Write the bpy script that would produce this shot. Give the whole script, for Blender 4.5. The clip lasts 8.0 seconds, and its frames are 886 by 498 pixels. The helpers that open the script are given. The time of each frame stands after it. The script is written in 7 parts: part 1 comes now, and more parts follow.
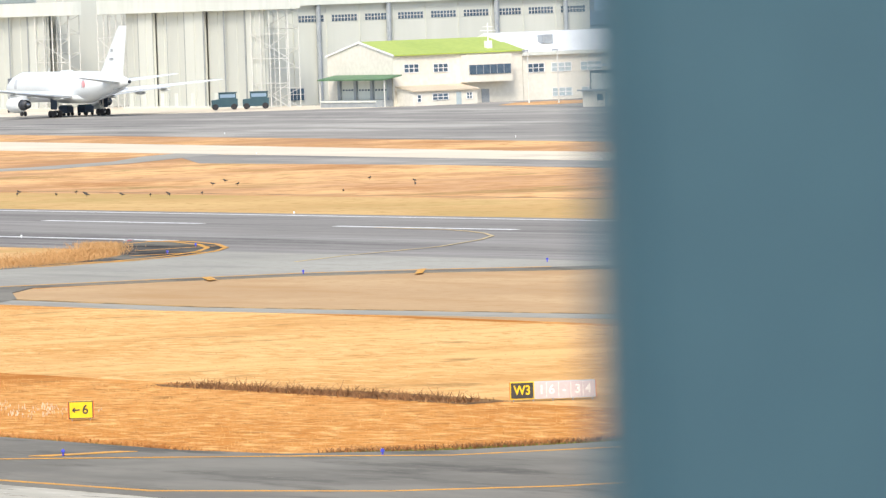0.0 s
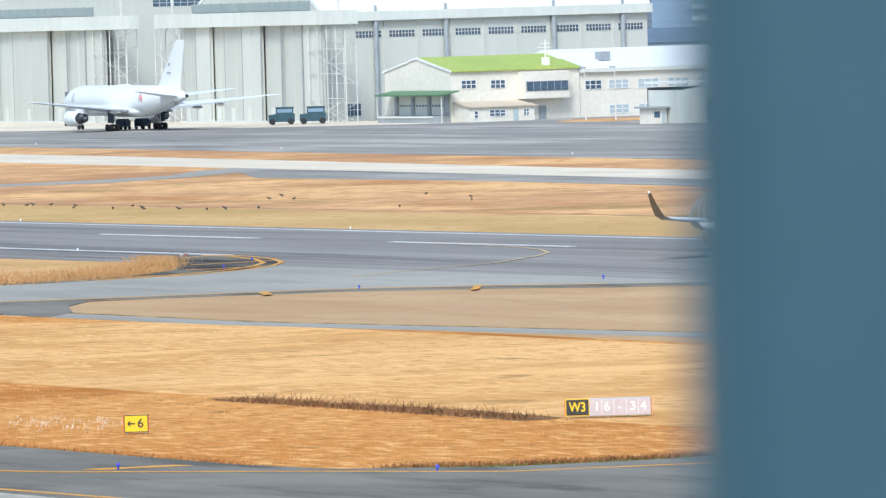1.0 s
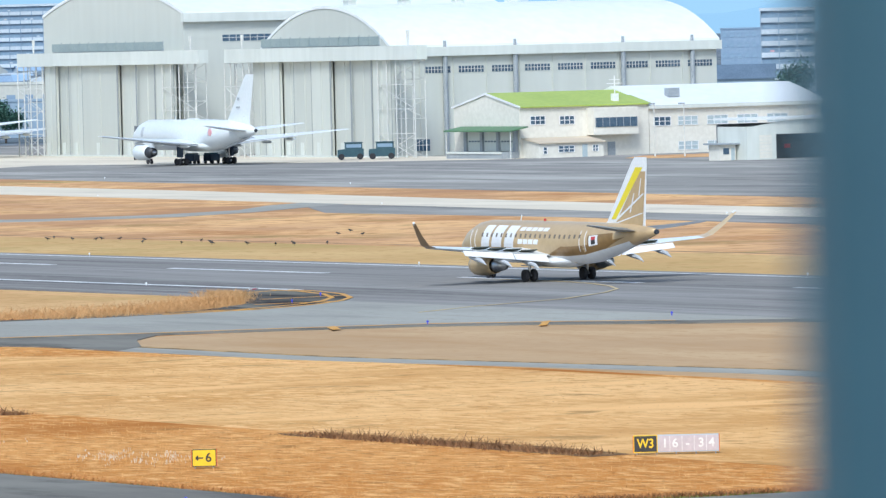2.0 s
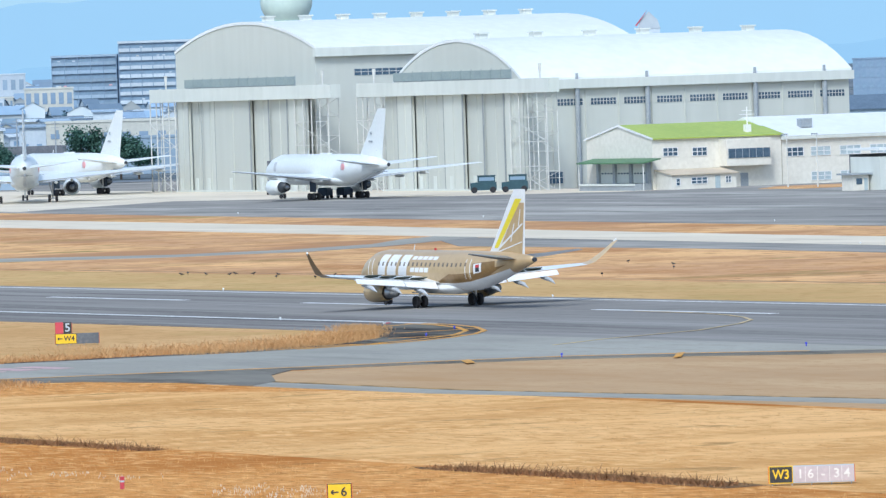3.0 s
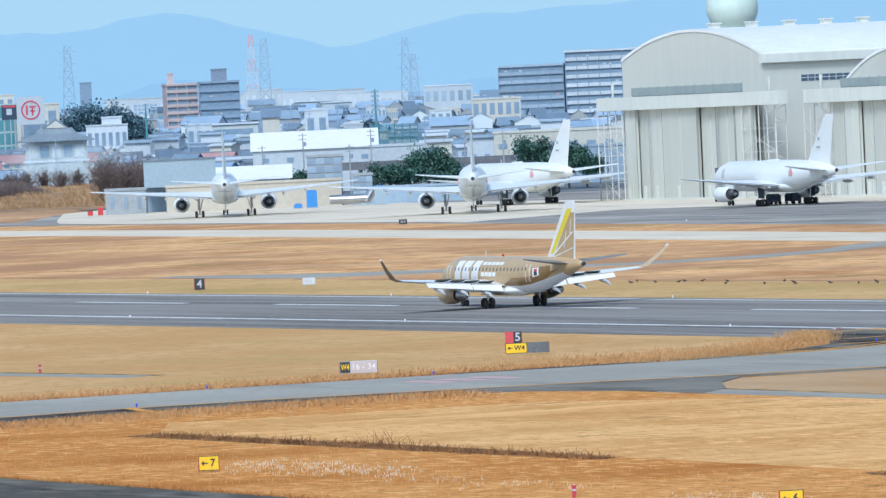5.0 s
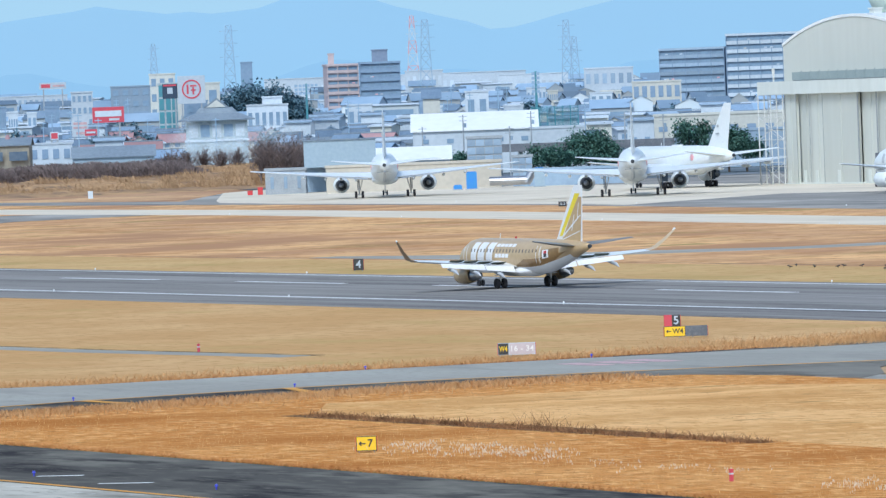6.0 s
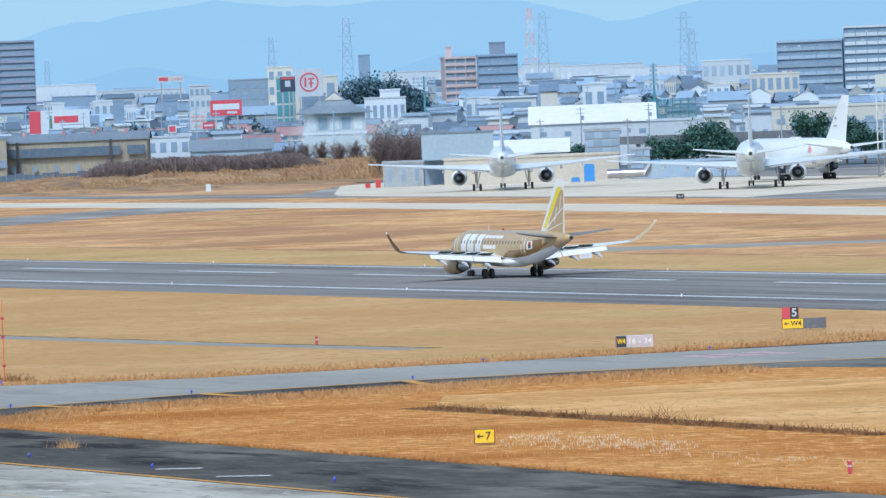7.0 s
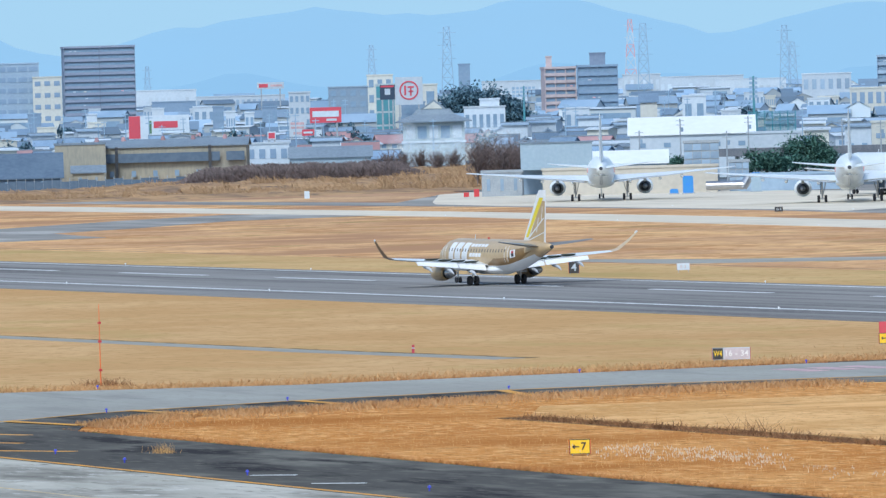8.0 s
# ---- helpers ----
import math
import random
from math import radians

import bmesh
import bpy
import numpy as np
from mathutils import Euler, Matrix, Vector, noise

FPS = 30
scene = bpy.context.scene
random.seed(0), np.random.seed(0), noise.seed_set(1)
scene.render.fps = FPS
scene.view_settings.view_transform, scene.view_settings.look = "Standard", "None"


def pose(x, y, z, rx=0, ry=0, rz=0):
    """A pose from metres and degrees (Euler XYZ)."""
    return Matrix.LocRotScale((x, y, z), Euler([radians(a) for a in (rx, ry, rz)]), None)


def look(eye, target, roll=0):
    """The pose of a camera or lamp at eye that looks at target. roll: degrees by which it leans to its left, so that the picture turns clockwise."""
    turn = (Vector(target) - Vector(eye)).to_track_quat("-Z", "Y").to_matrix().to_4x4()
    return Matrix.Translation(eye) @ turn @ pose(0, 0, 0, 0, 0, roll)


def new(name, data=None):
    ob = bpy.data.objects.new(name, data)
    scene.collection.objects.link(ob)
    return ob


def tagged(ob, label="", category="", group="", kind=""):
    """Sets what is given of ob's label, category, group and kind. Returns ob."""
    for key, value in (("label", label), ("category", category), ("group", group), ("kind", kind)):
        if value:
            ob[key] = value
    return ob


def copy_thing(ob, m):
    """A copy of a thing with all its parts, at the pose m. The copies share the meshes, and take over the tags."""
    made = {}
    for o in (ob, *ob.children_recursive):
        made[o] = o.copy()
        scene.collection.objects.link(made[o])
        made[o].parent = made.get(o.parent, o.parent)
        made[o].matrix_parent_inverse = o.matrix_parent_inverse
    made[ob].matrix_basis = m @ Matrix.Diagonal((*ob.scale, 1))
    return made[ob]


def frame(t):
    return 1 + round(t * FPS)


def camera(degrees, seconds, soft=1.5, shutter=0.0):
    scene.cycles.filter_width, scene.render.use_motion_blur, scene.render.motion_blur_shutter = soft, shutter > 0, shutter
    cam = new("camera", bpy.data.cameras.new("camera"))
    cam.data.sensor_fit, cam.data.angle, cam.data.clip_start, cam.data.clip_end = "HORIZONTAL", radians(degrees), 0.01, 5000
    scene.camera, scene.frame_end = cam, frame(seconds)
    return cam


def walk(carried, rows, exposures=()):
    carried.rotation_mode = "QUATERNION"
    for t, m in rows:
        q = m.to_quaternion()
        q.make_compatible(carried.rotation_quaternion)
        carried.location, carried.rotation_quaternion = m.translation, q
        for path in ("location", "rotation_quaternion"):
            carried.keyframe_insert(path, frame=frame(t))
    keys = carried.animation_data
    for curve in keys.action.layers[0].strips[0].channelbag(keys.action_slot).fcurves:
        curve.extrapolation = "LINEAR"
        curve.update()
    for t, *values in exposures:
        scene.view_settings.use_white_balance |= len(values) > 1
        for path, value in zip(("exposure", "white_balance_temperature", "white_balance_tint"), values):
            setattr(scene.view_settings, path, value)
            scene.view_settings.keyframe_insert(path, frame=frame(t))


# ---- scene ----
# Camera on a terrace 19.5 m over the airfield; the runway runs along +y, far side towards +x.
EYE = 19.5
cam = camera(2 * math.degrees(math.atan(784 / 13000)), 8.0, soft=1.35)
cam.data.dof.use_dof = True
cam.data.dof.focus_distance = 650.0
cam.data.dof.aperture_fstop = 9.0
# seconds, sideways shift, yaw, pitch, roll
ROWS = [
    (0.0, 0.0090, -31.655, -2.090, 2.021),
    (0.5, 0.0055, -31.484, -2.019, 2.008),
    (1.0, -0.0110, -31.205, -1.950, 1.634),
    (1.5, -0.0270, -30.878, -1.966, 1.629),
    (1.7, -0.0300, -30.834, -1.839, 1.448),
    (2.8, -0.0340, -29.962, -1.362, 1.747),
    (3.0, -0.0340, -29.635, -1.372, 1.881),
    (3.5, -0.0340, -28.803, -1.327, 2.321),
    (4.0, -0.0340, -28.194, -1.287, 2.437),
    (4.5, -0.0340, -27.137, -1.210, 2.400),
    (5.0, -0.0340, -26.149, -1.174, 2.678),
    (5.2, -0.0340, -25.812, -1.189, 2.638),
    (6.3, -0.0340, -24.526, -1.303, 2.430),
    (6.5, -0.0340, -24.257, -1.297, 2.871),
    (7.0, -0.0340, -23.978, -1.284, 2.298),
    (7.5, -0.0340, -23.622, -1.278, 2.126),
    (8.0, -0.0340, -23.200, -1.185, 1.596),
]
EXPOSURES = [
    (0.0, 0.78, 6900, 8), (0.3, 0.71, 6500, 6), (0.6, 0.61, 6200, 5), (1.0, 0.55, 5950, 4), (1.5, 0.48, 5850, 3), (2.8, 0.34, 5700, 3), (5.0, 0.25, 5650, 3), (8.0, 0.20, 5600, 3),
]
walk(cam, [(t, pose(dx * 0.88, dx * -0.47, EYE, 90 + pitch, roll, yaw)) for t, dx, yaw, pitch, roll in ROWS], EXPOSURES)

# Overcast winter daylight, a weak broad sun from the runway's near side.
SUN_BEARING, SUN_HEIGHT = 222.0, 46.0
world = bpy.data.worlds.new("world")
scene.world = world
world.use_nodes = True
sky = world.node_tree.nodes.new("ShaderNodeTexSky")
sky.sky_type, sky.sun_disc = "NISHITA", False
sky.sun_elevation, sky.sun_rotation = radians(SUN_HEIGHT), radians(SUN_BEARING)
sky.air_density, sky.dust_density, sky.ozone_density = 1.0, 2.0, 1.5
back = world.node_tree.nodes["Background"]
back.inputs["Strength"].default_value = 0.15
world.node_tree.links.new(sky.outputs[0], back.inputs["Color"])
sun = new("sun", bpy.data.lights.new("sun", "SUN"))
sun.data.energy, sun.data.angle, sun.data.color = 1.85, radians(18), (1.0, 0.95, 0.87)
sb, sh = radians(SUN_BEARING), radians(SUN_HEIGHT)
sun.matrix_world = look((math.sin(sb) * math.cos(sh) * 100, math.cos(sb) * math.cos(sh) * 100, 100 * math.sin(sh)), (0, 0, 0))


# ---- materials ----
def mat(name, a, b, scale=0.5, fine=8.0, rough=0.6, metal=0.0, bump=0.0, stretch=(1, 1, 1), vary=0.0, emit=None, contrast=0.2, island=False):
    """Two-colour surface with coarse and fine variation in metres, and optional relief."""
    m = bpy.data.materials.new(name)
    m.use_nodes = True
    nt = m.node_tree
    bsdf = nt.nodes["Principled BSDF"]
    tc = nt.nodes.new("ShaderNodeTexCoord")
    mp = nt.nodes.new("ShaderNodeMapping")
    mp.inputs["Scale"].default_value = stretch
    nt.links.new(tc.outputs["Object"], mp.inputs["Vector"])
    n1, n2 = nt.nodes.new("ShaderNodeTexNoise"), nt.nodes.new("ShaderNodeTexNoise")
    n1.inputs["Scale"].default_value, n2.inputs["Scale"].default_value = scale, fine
    n1.inputs["Detail"].default_value, n2.inputs["Detail"].default_value = 4.0, 3.0
    for n in (n1, n2):
        nt.links.new(mp.outputs[0], n.inputs["Vector"])
    add = nt.nodes.new("ShaderNodeMath")
    add.operation = "ADD"
    nt.links.new(n1.outputs[0], add.inputs[0])
    nt.links.new(n2.outputs[0], add.inputs[1])
    rng = nt.nodes.new("ShaderNodeMapRange")
    rng.inputs[1].default_value, rng.inputs[2].default_value = 1.0 - contrast, 1.0 + contrast
    nt.links.new(add.outputs[0], rng.inputs[0])
    mix = nt.nodes.new("ShaderNodeMix")
    mix.data_type = "RGBA"
    mix.inputs[6].default_value, mix.inputs[7].default_value = (*a, 1), (*b, 1)
    nt.links.new(rng.outputs[0], mix.inputs[0])
    out = mix.outputs[2]
    if vary:
        info = nt.nodes.new("ShaderNodeNewGeometry" if island else "ShaderNodeObjectInfo")
        vr = nt.nodes.new("ShaderNodeMapRange")
        vr.inputs[3].default_value, vr.inputs[4].default_value = 1 - vary, 1 + vary
        nt.links.new(info.outputs["Random Per Island" if island else "Random"], vr.inputs[0])
        hsv = nt.nodes.new("ShaderNodeHueSaturation")
        nt.links.new(out, hsv.inputs["Color"])
        nt.links.new(vr.outputs[0], hsv.inputs["Value"])
        out = hsv.outputs[0]
    nt.links.new(out, bsdf.inputs["Base Color"])
    bsdf.inputs["Roughness"].default_value, bsdf.inputs["Metallic"].default_value = rough, metal
    if rough >= 0.7:
        bsdf.inputs["Specular IOR Level"].default_value = 0.08
    if emit:
        bsdf.inputs["Emission Color"].default_value = (*emit[0], 1)
        bsdf.inputs["Emission Strength"].default_value = emit[1]
    if bump:
        bp = nt.nodes.new("ShaderNodeBump")
        bp.inputs["Strength"].default_value, bp.inputs["Distance"].default_value = bump, 0.05
        nt.links.new(n2.outputs[0], bp.inputs["Height"])
        nt.links.new(bp.outputs[0], bsdf.inputs["Normal"])
    return m


def layered(name, bands, rough=0.9, bump=0.3):
    """Ground cover: colours blended in turn by noises; bands: (colour, scale vector, low, high)."""
    m = bpy.data.materials.new(name)
    m.use_nodes = True
    nt = m.node_tree
    bsdf = nt.nodes["Principled BSDF"]
    tc = nt.nodes.new("ShaderNodeTexCoord")
    out = None
    for colour, scale, low, high in bands:
        if out is None:
            rgb = nt.nodes.new("ShaderNodeRGB")
            rgb.outputs[0].default_value = (*colour, 1)
            out = rgb.outputs[0]
            continue
        mp = nt.nodes.new("ShaderNodeMapping")
        mp.inputs["Scale"].default_value = scale
        mp.inputs["Location"].default_value = (colour[0] * 97, colour[1] * 53, 0)
        nt.links.new(tc.outputs["Object"], mp.inputs["Vector"])
        n = nt.nodes.new("ShaderNodeTexNoise")
        n.inputs["Scale"].default_value, n.inputs["Detail"].default_value, n.inputs["Roughness"].default_value = 1.0, 5.0, 0.62
        nt.links.new(mp.outputs[0], n.inputs["Vector"])
        rng = nt.nodes.new("ShaderNodeMapRange")
        rng.inputs[1].default_value, rng.inputs[2].default_value = low, high
        nt.links.new(n.outputs[0], rng.inputs[0])
        mix = nt.nodes.new("ShaderNodeMix")
        mix.data_type = "RGBA"
        mix.inputs[7].default_value = (*colour, 1)
        nt.links.new(rng.outputs[0], mix.inputs[0])
        nt.links.new(out, mix.inputs[6])
        out = mix.outputs[2]
    nt.links.new(out, bsdf.inputs["Base Color"])
    bsdf.inputs["Roughness"].default_value = rough
    bsdf.inputs["Specular IOR Level"].default_value = 0.0
    if bump:
        n = nt.nodes.new("ShaderNodeTexNoise")
        n.inputs["Scale"].default_value = 3.0
        nt.links.new(tc.outputs["Object"], n.inputs["Vector"])
        bp = nt.nodes.new("ShaderNodeBump")
        bp.inputs["Strength"].default_value, bp.inputs["Distance"].default_value = bump, 0.1
        nt.links.new(n.outputs[0], bp.inputs["Height"])
        nt.links.new(bp.outputs[0], bsdf.inputs["Normal"])
    return m


GRASS = layered("dry_grass", [
    ((0.56, 0.242, 0.067), (1, 1, 1), 0, 1),
    ((0.63, 0.305, 0.10), (0.045, 0.03, 1), 0.42, 0.62),
    ((0.50, 0.20, 0.055), (0.08, 0.05, 1), 0.50, 0.68),
    ((0.40, 0.18, 0.06), (0.5, 0.35, 1), 0.54, 0.74),
    ((0.76, 0.43, 0.17), (1.1, 0.5, 1), 0.50, 0.62),
    ((0.36, 0.16, 0.05), (1.7, 0.7, 1), 0.53, 0.66),
    ((0.62, 0.33, 0.13), (5.0, 1.6, 1), 0.54, 0.66),
    ((0.42, 0.165, 0.045), (0.03, 0.05, 1), 0.50, 0.66),
    ((0.30, 0.15, 0.055), (0.25, 0.22, 1), 0.62, 0.72),
])
PALE_GRASS = layered("pale_dry_grass", [
    ((0.67, 0.37, 0.145), (1, 1, 1), 0, 1),
    ((0.76, 0.46, 0.205), (0.05, 0.032, 1), 0.42, 0.62),
    ((0.58, 0.30, 0.10), (0.09, 0.05, 1), 0.50, 0.68),
    ((0.42, 0.23, 0.085), (0.6, 0.4, 1), 0.56, 0.74),
    ((0.82, 0.51, 0.235), (0.9, 0.4, 1), 0.49, 0.64),
    ((0.50, 0.255, 0.085), (1.4, 0.55, 1), 0.52, 0.68),
    ((0.74, 0.46, 0.205), (4.5, 1.4, 1), 0.54, 0.66),
    ((0.54, 0.285, 0.10), (0.035, 0.045, 1), 0.48, 0.70),
    ((0.78, 0.47, 0.205), (0.025, 0.07, 1), 0.53, 0.62),
    ((0.36, 0.21, 0.085), (0.16, 0.20, 1), 0.60, 0.70),
])
DULL_GRASS = layered("dull_dry_grass", [
    ((0.46, 0.31, 0.18), (1, 1, 1), 0, 1),
    ((0.53, 0.37, 0.22), (0.05, 0.032, 1), 0.42, 0.62),
    ((0.44, 0.28, 0.15), (0.2, 0.05, 1), 0.50, 0.70),
    ((0.45, 0.29, 0.155), (1.2, 0.5, 1), 0.53, 0.66),
])
GRASS_FAR = layered("far_grass", [
    ((0.56, 0.335, 0.185), (1, 1, 1), 0, 1),
    ((0.76, 0.475, 0.235), (0.04, 0.025, 1), 0.42, 0.6),
    ((0.46, 0.235, 0.11), (0.06, 0.04, 1), 0.50, 0.66),
    ((0.36, 0.235, 0.11), (0.03, 0.03, 1), 0.56, 0.66),
    ((0.68, 0.41, 0.195), (0.5, 0.35, 1), 0.5, 0.72),
    ((0.42, 0.225, 0.10), (0.4, 0.3, 1), 0.52, 0.66),
    ((0.44, 0.25, 0.14), (0.018, 0.022, 1), 0.50, 0.60),
    ((0.33, 0.26, 0.11), (0.05, 0.05, 1), 0.63, 0.70),
])
MOWN = layered("mown_grass", [
    ((0.54, 0.325, 0.145), (1, 1, 1), 0, 1),
    ((0.62, 0.395, 0.195), (0.05, 0.032, 1), 0.42, 0.62),
    ((0.48, 0.29, 0.125), (0.4, 0.25, 1), 0.52, 0.72),
    ((0.49, 0.335, 0.14), (0.05, 0.03, 1), 0.54, 0.70),
    ((0.44, 0.27, 0.115), (0.9, 0.6, 1), 0.53, 0.68),
])
VERGE = layered("verge_grass", [
    ((0.54, 0.35, 0.16), (1, 1, 1), 0, 1),
    ((0.60, 0.405, 0.195), (0.05, 0.03, 1), 0.42, 0.62),
    ((0.45, 0.325, 0.135), (0.07, 0.03, 1), 0.50, 0.68),
    ((0.42, 0.27, 0.11), (0.8, 0.4, 1), 0.53, 0.68),
])
END_GRASS = layered("rough_end_grass", [
    ((0.50, 0.31, 0.185), (1, 1, 1), 0, 1),
    ((0.64, 0.42, 0.23), (0.02, 0.015, 1), 0.44, 0.58),
    ((0.38, 0.22, 0.14), (0.03, 0.02, 1), 0.50, 0.62),
    ((0.26, 0.22, 0.12), (0.06, 0.03, 1), 0.62, 0.70),
    ((0.36, 0.22, 0.125), (0.4, 0.2, 1), 0.52, 0.68),
])
# Town ground; a little haze blue is mixed into its colours.
TOWN_GROUND = layered("town_ground", [
    ((0.16, 0.19, 0.23), (1, 1, 1), 0, 1),
    ((0.24, 0.25, 0.26), (0.02, 0.02, 1), 0.45, 0.6),
    ((0.10, 0.13, 0.13), (0.03, 0.03, 1), 0.5, 0.65),
])
ASPHALT = layered("asphalt", [
    ((0.335, 0.325, 0.29), (1, 1, 1), 0, 1),
    ((0.39, 0.38, 0.34), (0.04, 0.02, 1), 0.45, 0.62),
    ((0.27, 0.262, 0.24), (0.25, 0.04, 1), 0.54, 0.74),
    ((0.40, 0.392, 0.36), (0.8, 0.05, 1), 0.6, 0.78),
    ((0.29, 0.282, 0.255), (2.5, 0.6, 1), 0.54, 0.7),
], rough=0.85, bump=0.05)
RUNWAY = layered("runway_asphalt", [
    ((0.26, 0.248, 0.235), (1, 1, 1), 0, 1),
    ((0.325, 0.312, 0.295), (0.12, 0.01, 1), 0.45, 0.62),
    ((0.125, 0.118, 0.118), (0.18, 0.006, 1), 0.50, 0.66),
    ((0.19, 0.182, 0.175), (1.2, 0.03, 1), 0.5, 0.7),
    ((0.28, 0.268, 0.25), (2.5, 0.5, 1), 0.52, 0.70),
], rough=0.8, bump=0.05)
DARK_ASPHALT = layered("dark_asphalt", [
    ((0.105, 0.10, 0.092), (1, 1, 1), 0, 1),
    ((0.19, 0.18, 0.155), (0.12, 0.05, 1), 0.47, 0.60),
    ((0.05, 0.048, 0.05), (0.22, 0.07, 1), 0.5, 0.62),
    ((0.15, 0.14, 0.12), (1.6, 0.4, 1), 0.54, 0.68),
], rough=0.85, bump=0.05)
MID_ASPHALT = layered("mid_asphalt", [
    ((0.19, 0.18, 0.16), (1, 1, 1), 0, 1),
    ((0.24, 0.228, 0.20), (0.15, 0.06, 1), 0.45, 0.62),
    ((0.13, 0.124, 0.112), (0.3, 0.08, 1), 0.52, 0.68),
    ((0.22, 0.208, 0.18), (1.8, 0.5, 1), 0.54, 0.70),
], rough=0.85, bump=0.05)
CONCRETE = layered("apron_concrete", [
    ((0.66, 0.585, 0.47), (1, 1, 1), 0, 1),
    ((0.72, 0.645, 0.525), (0.06, 0.02, 1), 0.42, 0.6),
    ((0.50, 0.44, 0.355), (0.25, 0.04, 1), 0.54, 0.74),
], rough=0.85, bump=0.03)
OLD_CONCRETE = layered("weathered_concrete", [
    ((0.43, 0.405, 0.345), (1, 1, 1), 0, 1),
    ((0.53, 0.50, 0.43), (0.3, 0.07, 1), 0.45, 0.62),
    ((0.22, 0.208, 0.18), (0.15, 0.05, 1), 0.5, 0.66),
    ((0.60, 0.575, 0.52), (0.8, 0.3, 1), 0.58, 0.68),
    ((0.20, 0.19, 0.165), (1.2, 0.25, 1), 0.58, 0.68),
], rough=0.85, bump=0.03)
APRON = layered("apron_asphalt", [
    ((0.29, 0.278, 0.258), (1, 1, 1), 0, 1),
    ((0.43, 0.41, 0.375), (0.05, 0.016, 1), 0.47, 0.6),
    ((0.20, 0.194, 0.188), (0.12, 0.016, 1), 0.5, 0.66),
    ((0.33, 0.318, 0.295), (0.6, 0.15, 1), 0.54, 0.7),
], rough=0.85, bump=0.03)
SCRUB = layered("scrub", [
    ((0.30, 0.20, 0.13), (1, 1, 1), 0, 1),
    ((0.50, 0.32, 0.17), (0.06, 0.03, 0.3), 0.42, 0.60),
    ((0.17, 0.13, 0.105), (0.2, 0.1, 0.3), 0.5, 0.7),
])
SOIL_EDGE = layered("soil_edge", [
    ((0.20, 0.145, 0.085), (1, 1, 1), 0, 1),
    ((0.46, 0.30, 0.14), (0.5, 0.3, 1), 0.47, 0.58),
])
LINE_WHITE = mat("white_marking", (0.75, 0.75, 0.75), (0.5, 0.5, 0.5), 0.4, 3, 0.7)
LINE_YELLOW = mat("yellow_marking", (0.72, 0.36, 0.06), (0.55, 0.30, 0.10), 0.4, 3, 0.7)
LINE_FAINT = mat("worn_yellow_marking", (0.62, 0.47, 0.26), (0.44, 0.37, 0.26), 0.4, 3, 0.8)
PINK = mat("worn_red_marking", (0.62, 0.42, 0.42), (0.42, 0.30, 0.31), 0.5, 3, 0.8)
CLAD = mat("hangar_cladding", (0.575, 0.59, 0.545), (0.545, 0.56, 0.515), 0.05, 0.6, 0.55, stretch=(1, 1, 0.15))
CLAD_LIGHT = mat("pale_cladding", (0.66, 0.685, 0.645), (0.60, 0.625, 0.585), 0.08, 0.8, 0.6, stretch=(1, 1, 0.2))
DOORS = mat("hangar_door_steel", (0.565, 0.58, 0.535), (0.535, 0.55, 0.505), 0.08, 0.5, 0.45, stretch=(1, 1, 0.1), vary=0.09)
DOOR_GAP = mat("door_joint", (0.34, 0.36, 0.36), (0.27, 0.29, 0.30), 0.5, 4, 0.7)
FADED_RED = mat("faded_red_paint", (0.74, 0.34, 0.36), (0.70, 0.42, 0.43), 1, 6, 0.6)
# Mast red, muted to paint in the haze in front of it.
MAST_RED = mat("haze_muted_mast_red", (0.62, 0.36, 0.38), (0.56, 0.32, 0.35), 1, 6, 0.7)
GAP = mat("dark_gap", (0.19, 0.20, 0.22), (0.13, 0.14, 0.16), 0.5, 4, 0.7)
ROOF_WHITE = mat("white_roof_sheet", (0.80, 0.82, 0.82), (0.74, 0.76, 0.76), 0.05, 0.5, 0.45)
TRUSS = mat("white_steel", (0.66, 0.66, 0.63), (0.56, 0.56, 0.54), 0.5, 4, 0.5)
GREY_STEEL = mat("grey_steel", (0.36, 0.39, 0.42), (0.28, 0.31, 0.34), 0.5, 4, 0.5)
BEIGE_ROOF = mat("beige_roof_sheet", (0.60, 0.51, 0.40), (0.54, 0.46, 0.36), 0.2, 1.5, 0.7)
SCREEN = mat("screen_panel", (0.30, 0.36, 0.36), (0.25, 0.31, 0.32), 0.4, 3, 0.5)
GREEN_ROOF = mat("green_roof_sheet", (0.42, 0.50, 0.10), (0.36, 0.45, 0.085), 0.15, 1.2, 0.5)
CANOPY_GREEN = mat("canopy_green", (0.10, 0.22, 0.10), (0.08, 0.17, 0.09), 0.4, 3, 0.5)
OFFICE = mat("office_render", (0.76, 0.73, 0.66), (0.68, 0.65, 0.58), 0.12, 1.5, 0.75)
GLASS = mat("window_glass", (0.05, 0.09, 0.14), (0.09, 0.14, 0.20), 0.3, 2.0, 0.12)
GLASS_PALE = mat("blind_window", (0.38, 0.46, 0.50), (0.46, 0.53, 0.56), 0.3, 2, 0.25)
WHITE_PAINT = mat("white_aircraft_paint", (0.77, 0.80, 0.81), (0.71, 0.745, 0.76), 0.12, 2.0, 0.35)
GREY_PAINT = mat("grey_aircraft_paint", (0.52, 0.54, 0.57), (0.46, 0.48, 0.51), 0.3, 2.0, 0.4)
GOLD = mat("gold_paint", (0.56, 0.405, 0.225), (0.51, 0.36, 0.195), 0.25, 2.0, 0.33, metal=0.15)
DARK_GOLD = mat("dark_gold_paint", (0.30, 0.175, 0.06), (0.24, 0.14, 0.05), 0.25, 2.0, 0.36, metal=0.25)
